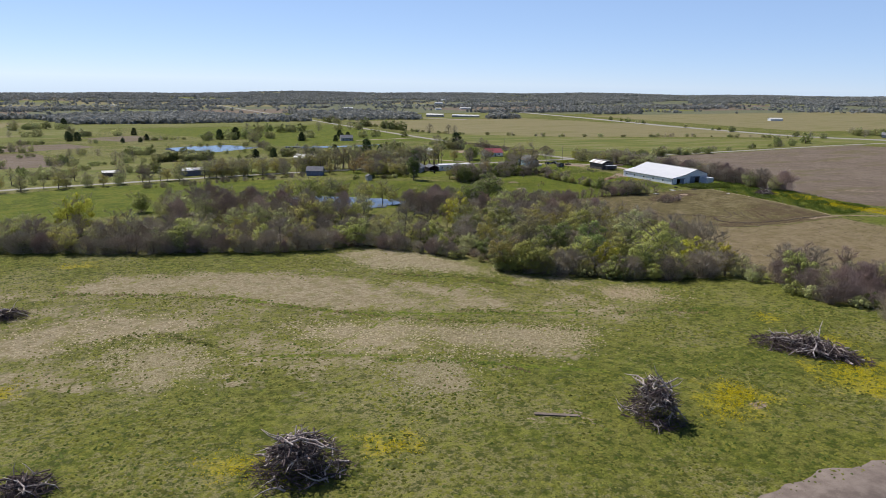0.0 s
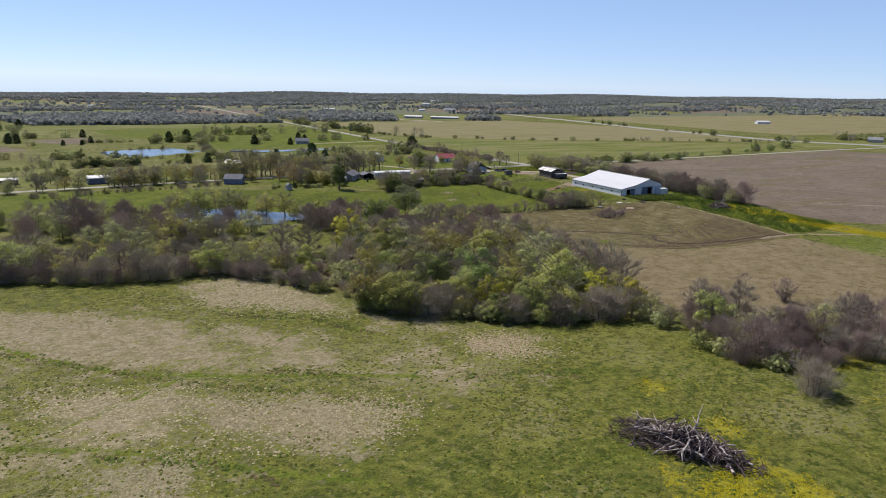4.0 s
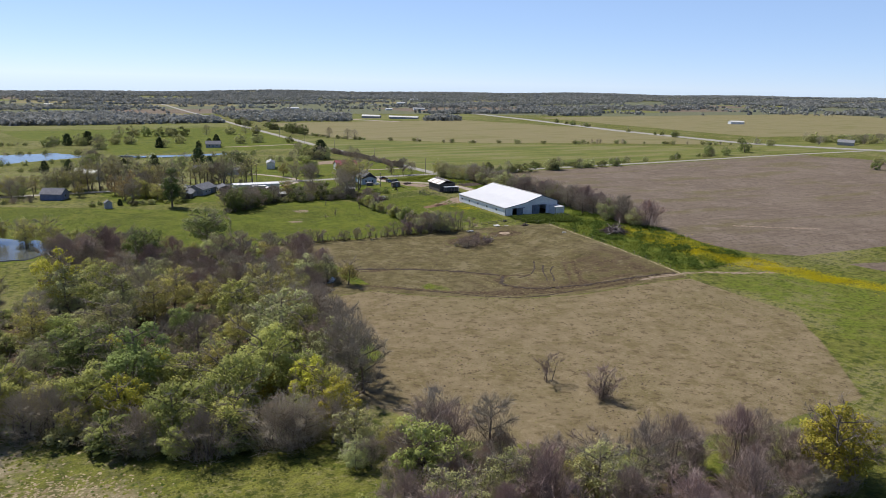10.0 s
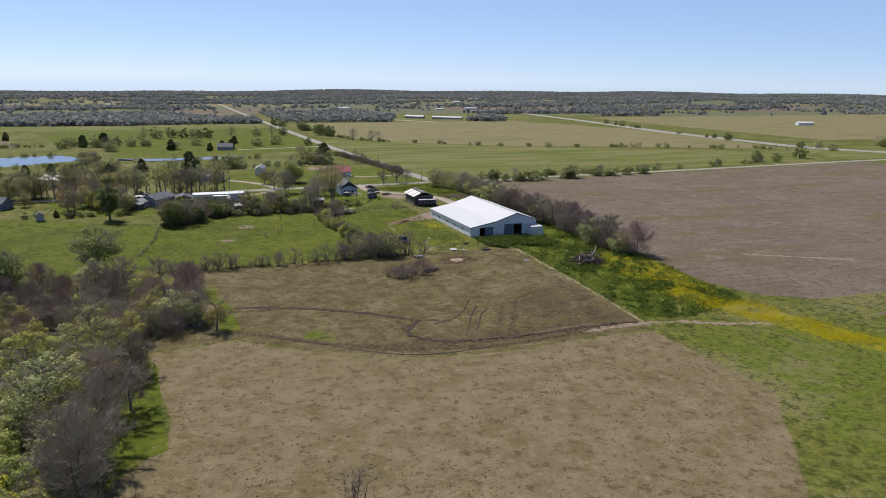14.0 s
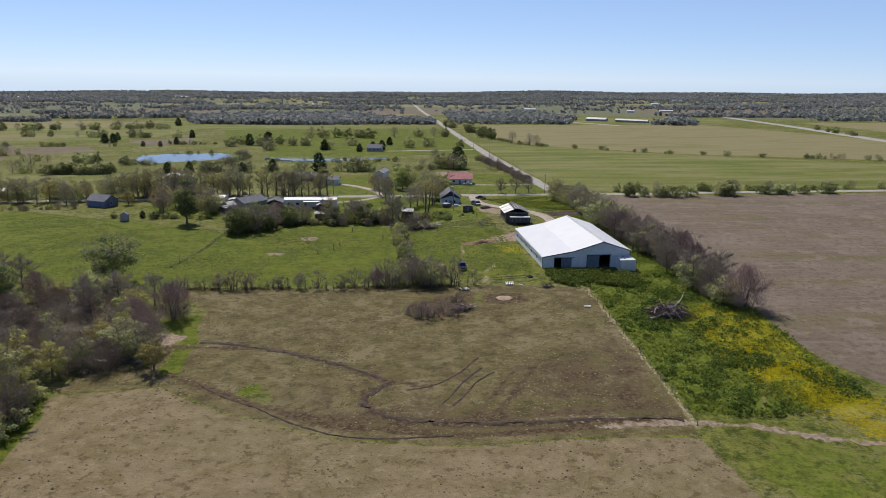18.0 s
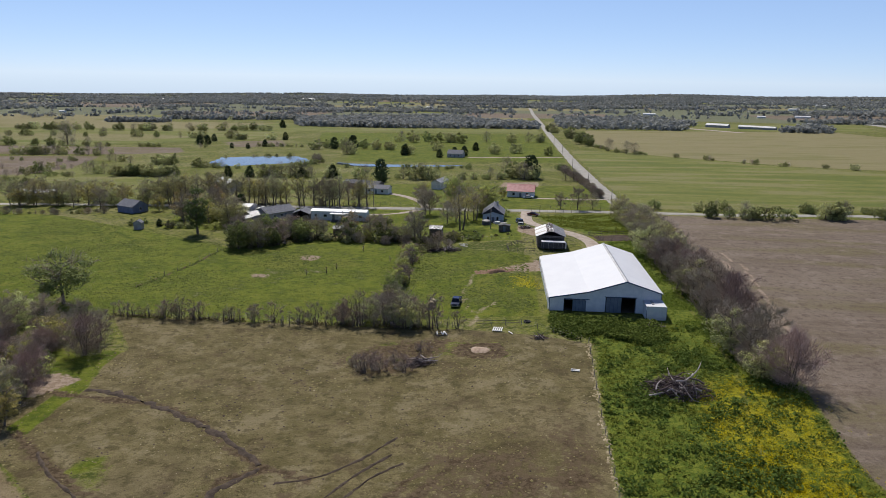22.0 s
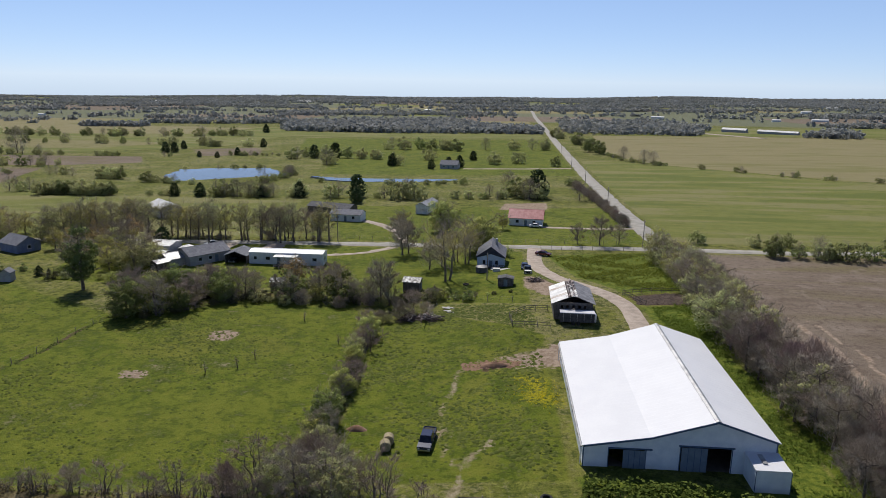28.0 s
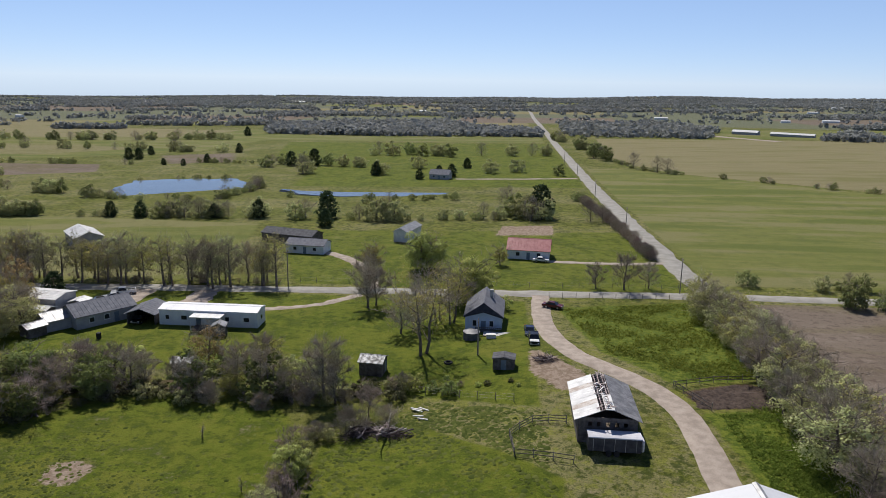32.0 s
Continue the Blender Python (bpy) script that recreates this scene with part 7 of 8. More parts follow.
# ---- vehicles ----
def vehicle(kind, label, x, y, turn, paint, length=5.4):
    """A car or pickup: body, cab, panes, wheels with rims, lamps and bumpers. Its front looks along its own -y."""
    v = thing("pickup_truck" if kind == "pickup" else "car", label, "vehicle", x, y, turn)
    L, Wd = length, 1.9
    a, b = -L / 2, L / 2
    if kind == "pickup":
        side = [(a, 0.45), (a, 0.95), (a + 1.35, 1.08), (b - 1.9, 1.08), (b, 1.06), (b, 0.5)]
        cab = (a + 1.2, a + 1.75, b - 2.1, b - 1.9)
    else:
        side = [(a, 0.4), (a, 0.8), (a + 1.2, 0.95), (b - 0.8, 0.98), (b, 0.9), (b, 0.45)]
        cab = (a + 1.1, a + 1.9, b - 1.5, b - 0.6)
    bm = prism(side, -Wd / 2, Wd / 2, 'x')
    bmesh.ops.bevel(bm, geom=list(bm.edges), offset=0.06, segments=2, affect='EDGES')
    body = part("body", bm, paint, v)
    c0, c1, c2, c3 = cab
    zt = 1.82 if kind == "pickup" else 1.48
    zb = side[2][1] - 0.02
    bm = bmesh.new()
    lo = [bm.verts.new(p) for p in ((-0.88, c0, zb), (0.88, c0, zb), (0.88, c3, zb), (-0.88, c3, zb))]
    hi = [bm.verts.new(p) for p in ((-0.72, c1, zt), (0.72, c1, zt), (0.72, c2, zt), (-0.72, c2, zt))]
    bm.faces.new(hi)
    for i in range(4):
        bm.faces.new((lo[i], lo[(i + 1) % 4], hi[(i + 1) % 4], hi[i]))
    bmesh.ops.recalc_face_normals(bm, faces=bm.faces)
    bmesh.ops.bevel(bm, geom=list(bm.edges), offset=0.04, segments=2, affect='EDGES')
    cabin = part("cab", bm, paint, v)

    def pane(p, name):
        bm = bmesh.new()
        c = sum((Vector(q) for q in p), Vector()) / 4
        f = [bm.verts.new(c + (Vector(q) - c) * 0.86) for q in p]
        n = (Vector(p[1]) - Vector(p[0])).cross(Vector(p[2]) - Vector(p[0])).normalized() * 0.02
        g = [bm.verts.new(u.co + n) for u in f]
        bm.faces.new(g)
        for i in range(4):
            bm.faces.new((f[i], f[(i + 1) % 4], g[(i + 1) % 4], g[i]))
        part(name, bm, M_GLASS, cabin)

    pane(((-0.88, c0, zb), (0.88, c0, zb), (0.72, c1, zt), (-0.72, c1, zt)), "windscreen")
    pane(((0.88, c3, zb), (-0.88, c3, zb), (-0.72, c2, zt), (0.72, c2, zt)), "rear_window")
    pane(((0.88, c0, zb), (0.88, c3, zb), (0.72, c2, zt), (0.72, c1, zt)), "side_window")
    pane(((-0.88, c3, zb), (-0.88, c0, zb), (-0.72, c1, zt), (-0.72, c2, zt)), "side_window")
    if kind == "pickup":
        part("load_bed", block(-0.78, b - 1.8, 1.07, 0.78, b - 0.1, 1.115), M_RUBBER, body, "black load bed")
        for s in (-1, 1):
            part("bed_rail", block(s * 0.8, b - 1.85, 1.07, s * 0.93, b - 0.05, 1.22), paint, body)
        part("tailgate", block(-0.8, b - 0.1, 1.0, 0.8, b - 0.02, 1.22), paint, body)
    for s in (-1, 1):
        part("headlight", block(s * 0.55, a - 0.03, 0.68, s * 0.88, a + 0.05, 0.85), M_LAMP, body)
        part("tail_light", block(s * 0.72, b - 0.05, 0.72, s * 0.9, b + 0.03, 0.95), M_REDLAMP, body)
        part("mirror", block(s * 0.95, c0 + 0.35, 1.1, s * 1.12, c0 + 0.45, 1.28), M_RUBBER, cabin)
        for yy in (a + 0.95, b - 1.05):
            w = part("wheel", cylinder(0.37, 0.26, 16), M_RUBBER, v)
            w.matrix_basis = pose(s * 0.86, yy, 0.37, 0, 90, 0)
            part("rim", cylinder(0.21, 0.29, 12), M_RIM, w)
    part("bumper", block(-0.92, a - 0.08, 0.42, 0.92, a + 0.03, 0.62, 0.02), M_RIM, v)
    part("bumper", block(-0.92, b - 0.03, 0.45, 0.92, b + 0.08, 0.62, 0.02), M_RIM, v)
    return v


def paint(name, c):
    return plain(name, tuple(k * 0.9 for k in c), tuple(min(1, k * 1.1) for k in c), 0.8, 0.25, bump=0)


P_NAVY, P_BLACK, P_SILVER, P_WHITE, P_RED = (paint("navy_paint", (0.02, 0.03, 0.07)), paint("black_paint", (0.015, 0.015, 0.017)), paint("silver_paint", (0.45, 0.46, 0.47)), paint("white_paint", (0.75, 0.75, 0.74)),
                                             paint("dark_red_paint", (0.10, 0.018, 0.016)))
vehicle("pickup", "dark blue pickup truck parked on the grass", 244.9, 272.2, -4, P_NAVY, 5.7)
truck = vehicle("pickup", "dark pickup truck with a pale bonnet parked by the driveway", 262.0, 360.6, 0, P_BLACK, 5.6)
part("bonnet", block(-0.86, -2.78, 1.0, 0.86, -1.55, 1.12, 0.03), P_WHITE, truck, "pale bonnet")
vehicle("car", "navy sports utility car parked nose to tail with a pickup", 261.5, 367.0, 0, P_NAVY, 4.8)
vehicle("car", "dark sports utility car beside the driveway entrance", 267.7, 388.7, 70, P_RED, 4.6)
vehicle("car", "white car on the drive of the red-roofed house", 267.6, 432.2, 86, P_WHITE, 4.6)
vehicle("pickup", "white pickup truck in the parking place", 168.2, 387.5, -62, P_WHITE, 5.4)
vehicle("car", "silver car in the parking place", 167.6, 383.8, -62, P_SILVER, 4.5)
vehicle("car", "dark car in the parking place", 166.2, 380.4, -62, P_BLACK, 4.5)
vehicle("car", "silver car under the carport", 181.5, 369.0, 0, P_BLACK, 4.5)
vehicle("car", "white car parked beyond the lawn", 152, 380, 85, P_SILVER, 4.5)


# ---- low plants ----
def stuff_mesh(name, v, f, material, label, category):
    me = bpy.data.meshes.new(name)
    me.vertices.add(len(v))
    me.vertices.foreach_set("co", np.asarray(v, np.float32).ravel())
    me.loops.add(f.size)
    me.loops.foreach_set("vertex_index", f.astype(np.int32).ravel())
    me.polygons.add(len(f))
    me.polygons.foreach_set("loop_start", np.arange(0, f.size, f.shape[1], dtype=np.int32))
    me.update(calc_edges=True)
    me.materials.append(material)
    return tagged(new(name, me), label, category, kind="stuff")


def spots(seed, n, poly, patch=12.0, bias=0.0, avoid=(), loose=0.9, stray=0.0):
    """Places inside an outline, gathered in patches."""
    rr = np.random.default_rng(seed)
    q = np.array(poly, float)
    p = q.min(0) + (q.max(0) - q.min(0)) * rr.uniform(size=(n * 4, 2))
    ok = inside(p[:, 0], p[:, 1], poly) > 0
    for o in avoid:
        ok &= inside(p[:, 0], p[:, 1], o) < rr.normal(2, 3, len(p))
    wave = np.sin(p[:, 0] / patch + 2 * np.sin(p[:, 1] / patch * 0.7)) + np.sin(p[:, 1] / patch * 1.3 + np.sin(p[:, 0] / patch * 0.6) * 2) + 0.7 * np.sin(p[:, 0] / patch * 2.9 - p[:, 1] / patch * 2.3)
    ok &= wave + rr.normal(0, loose, len(p)) > bias
    p = p[ok][:n]
    return p + rr.normal(0, 1, p.shape) * stray * rr.uniform(0, 1, (len(p), 1))


def tufts(name, p, seed, lo, hi, wide, material, label, category, blades=5):
    """Grass tufts: a few broad leaning blades each."""
    rr = np.random.default_rng(seed)
    p = np.repeat(p, blades, 0)
    n = len(p)
    a = rr.uniform(0, 6.283, n)
    h = rr.uniform(lo, hi, n)
    w = wide * rr.uniform(0.6, 1.4, n)
    p = p + rr.normal(0, wide * 0.9, (n, 2))
    z = terrain(p[:, 0], p[:, 1]) - 0.08
    ca, sa = np.cos(a), np.sin(a)
    lean = h * rr.uniform(1.0, 2.4, n)
    v = np.stack([np.stack([p[:, 0] - sa * w, p[:, 1] + ca * w, z], 1), np.stack([p[:, 0] + sa * w, p[:, 1] - ca * w, z], 1),
                  np.stack([p[:, 0] + ca * lean, p[:, 1] + sa * lean, z + h + 0.05], 1)], 1).reshape(-1, 3)
    return stuff_mesh(name, v, np.arange(n * 3).reshape(-1, 3), material, label, category)


def clods(name, p, seed, lo, hi, flat, material, label, category):
    """Low grassy humps, each a small uneven dome."""
    rr = np.random.default_rng(seed)
    n, k = len(p), 6
    r = rr.uniform(lo, hi, n)
    h = r * flat * rr.uniform(0.6, 1.4, n)
    z = terrain(p[:, 0], p[:, 1])
    a = rr.uniform(0, 6.283, (n, 1)) + np.arange(k)[None] * 2 * math.pi / k
    q = r[:, None] * rr.uniform(0.65, 1.35, (n, k))
    ring = np.stack([p[:, :1] + np.cos(a) * q, p[:, 1:] + np.sin(a) * q * 1.0, np.broadcast_to(z[:, None] - 0.05, (n, k))], 2)
    top = np.concatenate([p + rr.normal(0, 0.2, (n, 2)) * r[:, None], (z + h)[:, None]], 1)[:, None]
    v = np.concatenate([ring, top], 1).reshape(-1, 3)
    i = np.arange(n)[:, None] * (k + 1)
    f = np.stack([i + np.arange(k)[None], i + (np.arange(k)[None] + 1) % k, np.broadcast_to(i + k, (n, k))], 2).reshape(-1, 3)
    ob = stuff_mesh(name, v, f, material, label, category)
    ob.data.polygons.foreach_set("use_smooth", np.ones(len(f), bool))
    return ob


def clumps(name, p, seed, lo, hi, size, material, label, category, each=7):
    """Low leafy clumps or flower heads: small quads heaped up."""
    rr = np.random.default_rng(seed)
    r = rr.uniform(lo, hi, len(p))
    n = len(p) * each
    base = np.repeat(p, each, 0)
    rad = np.repeat(r, each)
    d = rr.normal(size=(n, 3))
    d /= np.linalg.norm(d, axis=1)[:, None]
    c = np.concatenate([base, terrain(base[:, 0], base[:, 1])[:, None]], 1) + d * rad[:, None] * np.array([1, 1, 0.5]) + np.array([0, 0, 1]) * (rad * 0.45)[:, None]
    up = rr.normal(0, 0.5, (n, 3)) + np.array([0, 0, 0.8])
    up /= np.linalg.norm(up, axis=1)[:, None]
    u = np.cross(up, rr.normal(size=(n, 3)))
    u /= np.linalg.norm(u, axis=1)[:, None]
    w = np.cross(up, u)
    s = (size * rr.uniform(0.6, 1.4, n))[:, None]
    v = np.stack([c - u * s, c + w * s * 0.7, c + u * s, c - w * s * 0.7], 1).reshape(-1, 3)
    return stuff_mesh(name, v, np.arange(n * 4).reshape(-1, 4), material, label, category)


MEADOW = [(-40.6, 83.8), (10.5, 57.6), (56.5, 48.3), (121, 42.8), (198.6, 49.7), (215, 86), (172.1, 87.9), (147.1, 87.8), (148.4, 111.5), (149.8, 129.9), (138.8, 128.8), (124.9, 135.6), (116.8, 146.7), (102, 157), (96, 173), (87, 188), (75, 201), (30, 211), (-45, 245)]
PASTURE = [(172, 255), (245.1, 254.9), (271.2, 244.5), (269.7, 180.9), (270, 144), (250, 120), (238, 108), (187.7, 110.6), (161.7, 145.7), (172, 165), (170, 205)]
STRIP = [(265.5, 259.9), (273.1, 244.5), (270.3, 214.8), (269.7, 182.7), (282.5, 180.9), (301.9, 186.4), (302.9, 217.6), (305.7, 240.6), (300.9, 256), (290.4, 259.8)]
YARD = [(232, 262), (262.6, 262.2), (262.5, 310.6), (244.1, 328.4), (232, 322)]
LAWN = [(100, 268), (173, 259), (229, 259), (231, 322), (216, 338), (182, 322), (148, 333), (95, 362)]
DRY = [q[2] for q in LAND if q[0] == "dry" and len(q) == 3]
clods("meadow_grass", spots(1, 24000, MEADOW, 7, 0.1, DRY, 1.5), 1, 0.1, 0.36, 0.55, M_TUFT, "rough green tussocks of meadow grass", "grass")
for i, q in enumerate([row[2] for row in LAND if row[0] == "dry" and len(row) == 3]):
    clods("dry_grass", spots(40 + i, 2200, q, 5, -0.2, (), 1.8, 5.0), 40 + i, 0.08, 0.3, 0.5, M_STRAW, "bleached humps of last year's grass", "grass")
clods("meadow_grass", spots(13, 18000, MEADOW, 9, 0.2, DRY, 1.5), 13, 0.1, 0.42, 0.45, M_LIGHTGRASS, "yellow-green tussocks of meadow grass", "grass")
clods("meadow_grass", spots(3, 11000, MEADOW, 8, 0.7, DRY, 1.3), 3, 0.08, 0.34, 0.7, M_CLOD, "dark green coarse tussocks in the meadow", "grass")
clods("pasture_tussocks", spots(4, 9000, PASTURE, 9, 0.4, (), 1.6), 4, 0.08, 0.26, 0.45, M_TUSSOCK, "short brown-green tussocks of grazed pasture", "grass")
clods("pasture_tussocks", spots(44, 2200, PASTURE, 6, 0.5, (), 1.4), 44, 0.06, 0.18, 0.4, M_STRAW, "bleached tufts of grazed pasture", "grass")
clods("dung_clods", spots(45, 1500, PASTURE, 14, 0.2, (), 2.0), 45, 0.1, 0.24, 0.6, M_TURNED, "dark clods of dung and earth on the pasture", "clods")
clumps("weeds", spots(46, 420, [(264.5, 262), (266, 252), (269, 247), (273, 245.5), (277, 249.5), (282, 246), (288, 250), (287, 260)], 3, -0.3, [[(264, 266), (291.4, 266), (291.4, 261.5), (264, 261.5)]], 1.0), 46, 0.6, 1.2, 0.24, M_RANK, "tall dark weeds before the barn doors", "weeds", 34)
clumps("weeds", spots(25, 1100, STRIP, 4, 0.9, [[(265.5, 263.4), (289.8, 263.2), (289.8, 256), (265.5, 256.1)]], 1.0), 25, 0.4, 1.0, 0.2, M_RANK, "dark rank clumps of weeds", "weeds", 24)
clumps("weeds", spots(5, 4600, STRIP, 3, -0.8, [[(265.5, 263.4), (289.8, 263.2), (289.8, 260.3), (265.5, 260.4)]]), 5, 0.2, 0.45, 0.13, M_WEED, "waist-high dark green broad-leaved weeds", "weeds")
clumps("weeds", spots(6, 3200, [(270, 387.9), (302, 396), (299.2, 345.7), (283.9, 341.6), (274.8, 354.6)], 3, -0.5), 6, 0.2, 0.55, 0.15, M_WEED, "rank green weeds in a fenced plot", "weeds")
clumps("weeds", spots(16, 1500, [(286.7, 330.4), (296.2, 332), (296.9, 305.3), (288.3, 305.2)], 3, -0.5), 16, 0.15, 0.4, 0.12, M_WEED, "rank green weeds beside the driveway", "weeds")
clods("yard_grass", spots(7, 3500, YARD, 5, 0.5, (), 1.6), 7, 0.15, 0.5, 0.45, M_CLOD, "uneven green grass of the barnyard", "grass")
clods("yard_grass", spots(8, 1500, [(232, 322), (246.1, 327.4), (261.5, 314.1), (262.4, 329.3), (240, 337.6)], 5, 0.6, (), 1.2), 8, 0.15, 0.5, 0.45, M_CLOD, "uneven green grass near the old barn", "grass")
clods("lawn_tufts", spots(9, 12000, LAWN, 9, 0.5, (), 1.3), 9, 0.1, 0.4, 0.5, M_CLOD, "slightly uneven tufts of the green paddock", "grass")
tufts("yard_grass", spots(11, 4500, [(290.4, 261.7), (298.1, 244.5), (300.9, 256), (300, 390), (290.5, 318.4)], 4, -0.3), 11, 0.12, 0.35, 0.1, M_WEED, "long green grass between barn and trees", "grass")
clods("turned_earth", spots(14, 1500, [(284.8, 332.2), (298.7, 334.7), (298.7, 340.8), (293.3, 341.4), (284.8, 337.4)], 3, -1.0), 14, 0.25, 0.7, 0.45, M_TURNED, "dark turned earth heaped beside the driveway", "earth")
clods("red_earth", spots(15, 260, [(249.1, 297.7), (257.8, 298.1), (258.8, 300.6), (252, 302), (248.1, 300.5)], 3, -1.0), 15, 0.15, 0.5, 0.5, M_REDEARTH, "crumbled red-brown earth dumped in the yard", "earth")


def line_spots(seed, pts, each, jitter):
    """Places strung along a line."""
    rr = np.random.default_rng(seed)
    P = np.array(pts, float)
    seg = np.r_[0, np.cumsum(np.hypot(*np.diff(P, axis=0).T))]
    t = rr.uniform(0, seg[-1], int(seg[-1] * each))
    t = t[np.sin(t / 3.1 + seed) + np.sin(t / 1.3 + 2 * seed) + rr.normal(0, 0.6, len(t)) > -0.5]
    return np.stack([np.interp(t, seg, P[:, 0]), np.interp(t, seg, P[:, 1])], 1) + rr.normal(0, jitter, (len(t), 2))


for i, pts in enumerate(([(-7.6, 185), (9.3, 177.6), (26, 166.5), (38.4, 154), (52, 141), (59, 132.8), (72, 123), (81.5, 113), (88, 104.5)], [(3, 145.5), (9, 147.7), (15, 141.8), (21, 132)],
                         [(45, 110), (52, 105), (60, 98.8), (64, 92)], [(69, 171), (76, 166), (83, 162), (89, 157), (97, 144)], [(71, 132.7), (77.5, 130), (83.5, 123.5), (86.6, 119)], [(109, 112.5), (117, 108), (120, 106.5)],
                         [(101, 113.8), (109.6, 110), (118.6, 103.6)])):
    clods("furrow_tussocks", line_spots(70 + i, pts, 6, 0.8), 70 + i, 0.12, 0.45, 0.7, M_CLOD, "dark tussocks along an old furrow in the meadow", "grass")
    clods("furrow_tussocks", line_spots(90 + i, pts, 5, 0.6), 90 + i, 0.12, 0.4, 0.6, M_TUSSOCK, "brown tussocks along an old furrow in the meadow", "grass")
clumps("hedge_bottom", line_spots(81, [(170, 256.6), (200, 256.3), (245, 256.2)], 9, 0.5), 81, 0.25, 0.6, 0.14, M_TUSSOCK, "low brown clumps along the foot of the hedge", "weeds", 9)
clods("fence_grass", line_spots(82, [(166.5, 277), (171, 300), (172.5, 320)], 7, 0.35), 82, 0.15, 0.4, 0.8, M_CLOD, "long dark grass along the paddock fence", "grass")
clods("fence_grass", line_spots(83, [(271.7, 245.9), (269.9, 214.8), (268.8, 179)], 6, 0.25), 83, 0.12, 0.3, 0.8, M_STRAW, "bleached grass along the wire fence", "grass")
FLOWERS = [row[2] for row in LAND if row[0] == "flower"]
for i, q in enumerate(FLOWERS):
    area = (max(a for a, _ in q) - min(a for a, _ in q)) * (max(b for _, b in q) - min(b for _, b in q))
    clumps("yellow_flowers", spots(20 + i, 6500 if i == 0 else int(min(3000, area * 2.2)), q, 2.2, 0.1 if i == 0 else 0.9, (), 0.9, 2.5), 20 + i, 0.15, 0.4, 0.06, M_YELLOW, "drift of small yellow wild flowers", "flowers", 9)

FLOWERBAND = [(287, 216), (290.5, 215), (295, 205), (299, 196), (301, 188), (304, 179.5), (307, 172), (308, 164), (311, 155), (306, 152), (300.5, 161), (298, 171), (293, 176), (288.5, 185), (285.5, 197), (285, 206)]
clumps("yellow_flowers", spots(61, 3800, FLOWERBAND, 2.2, -0.1, (), 0.9, 2.5), 61, 0.15, 0.4, 0.07, M_YELLOW, "dense bright band of yellow wild flowers", "flowers", 9)


# ---- heaps of dead wood ----
def limb_mesh(seed, length, thick):
    rr = np.random.default_rng(seed)
    v, f = [], []
    p = np.array([0.0, 0, 0])
    d = np.array([1.0, 0, 0])
    pts = [p.copy()]
    for _ in range(4):
        d = d + rr.normal(0, 0.32, 3)
        d /= np.linalg.norm(d)
        p = p + d * length / 4
        pts.append(p.copy())
    tube(v, f, pts, [thick, thick * 0.85, thick * 0.65, thick * 0.45, thick * 0.12], 6)
    for _ in range(3):
        i = int(rr.integers(1, 4))
        e = rr.normal(0, 1, 3)
        e = e / np.linalg.norm(e) * length * rr.uniform(0.15, 0.35)
        tube(v, f, [pts[i], pts[i] + e * 0.5 + rr.normal(0, 0.05, 3), pts[i] + e], [thick * 0.45, thick * 0.3, thick * 0.06], 4)
    return v, f


DEAD_BRANCHES = [mesh("branch", *limb_mesh(200 + k, ln, th), M_DEAD, False) for k, (ln, th) in enumerate(((5.2, 0.17), (4.4, 0.13), (6.4, 0.2), (3.4, 0.10), (4.8, 0.12), (3.6, 0.18)))]
DARK_BRANCHES = [mesh("branch", *limb_mesh(210 + k, ln, th), M_DEADDARK, False) for k, (ln, th) in enumerate(((4.0, 0.13), (3.2, 0.1), (4.6, 0.15)))]


def brush_pile(x, y, rx, ry, h, turn, count, label, seed):
    """A heap of dumped limbs over a tangle of brushwood."""
    pile = thing("brush_pile", label, "brush pile", x, y, turn)
    rr = np.random.default_rng(seed)
    n = int(300 * rx * ry / 6)
    p = np.clip(rr.normal(0, 0.45, (n, 2)), -0.95, 0.95) * np.array([rx, ry])
    e = np.clip(1 - (p[:, 0] / rx) ** 2 - (p[:, 1] / ry) ** 2, 0, 1)
    z = rr.uniform(0.02, 1, n) * h * e ** 0.4 * 0.85
    a = np.concatenate([p, z[:, None]], 1)
    d = rr.normal(0, 1, (n, 3)) * np.array([1, 1, 0.28])
    b = a + d / np.linalg.norm(d, axis=1)[:, None] * rr.uniform(0.8, 2.2, (n, 1))
    b[:, 2] = np.abs(b[:, 2]) + 0.02
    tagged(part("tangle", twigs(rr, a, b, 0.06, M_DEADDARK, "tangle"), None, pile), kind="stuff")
    for i in range(count):
        q = np.clip(rr.normal(0, 0.5, 2), -1, 1) * np.array([rx, ry])
        k = max(0.0, 1 - (q[0] / rx) ** 2 - (q[1] / ry) ** 2)
        ob = part("branch", (DEAD_BRANCHES if rr.uniform() < 0.3 else DARK_BRANCHES)[int(rr.integers(3))] if rr.uniform() < 0.75 else DEAD_BRANCHES[int(rr.integers(6))], None, pile)
        s = rr.uniform(0.6, 1.05) * min(1.0, max(rx, ry) / 3.2)
        ob.matrix_basis = Matrix.Translation((q[0] - 0.3 * q[0], q[1] - 0.3 * q[1], 0.25 + h * k ** 0.4 * rr.uniform(0.3, 0.95))) @ Euler((rr.uniform(0, 6.28), rr.normal(0, 0.2), rr.uniform(0, 6.28))).to_matrix().to_4x4() @ \
            Matrix.Translation((-1.6 * s, 0, 0)) @ Matrix.Scale(s, 4)


brush_pile(21.0, 76.8, 6.0, 4.6, 5.2, 10, 150, "heap of bleached dead limbs on rough meadow grass", 1)
brush_pile(69.8, 69.4, 3.6, 4.6, 6.0, 0, 120, "tall heap of pale dead limbs beside yellow flowers", 2)
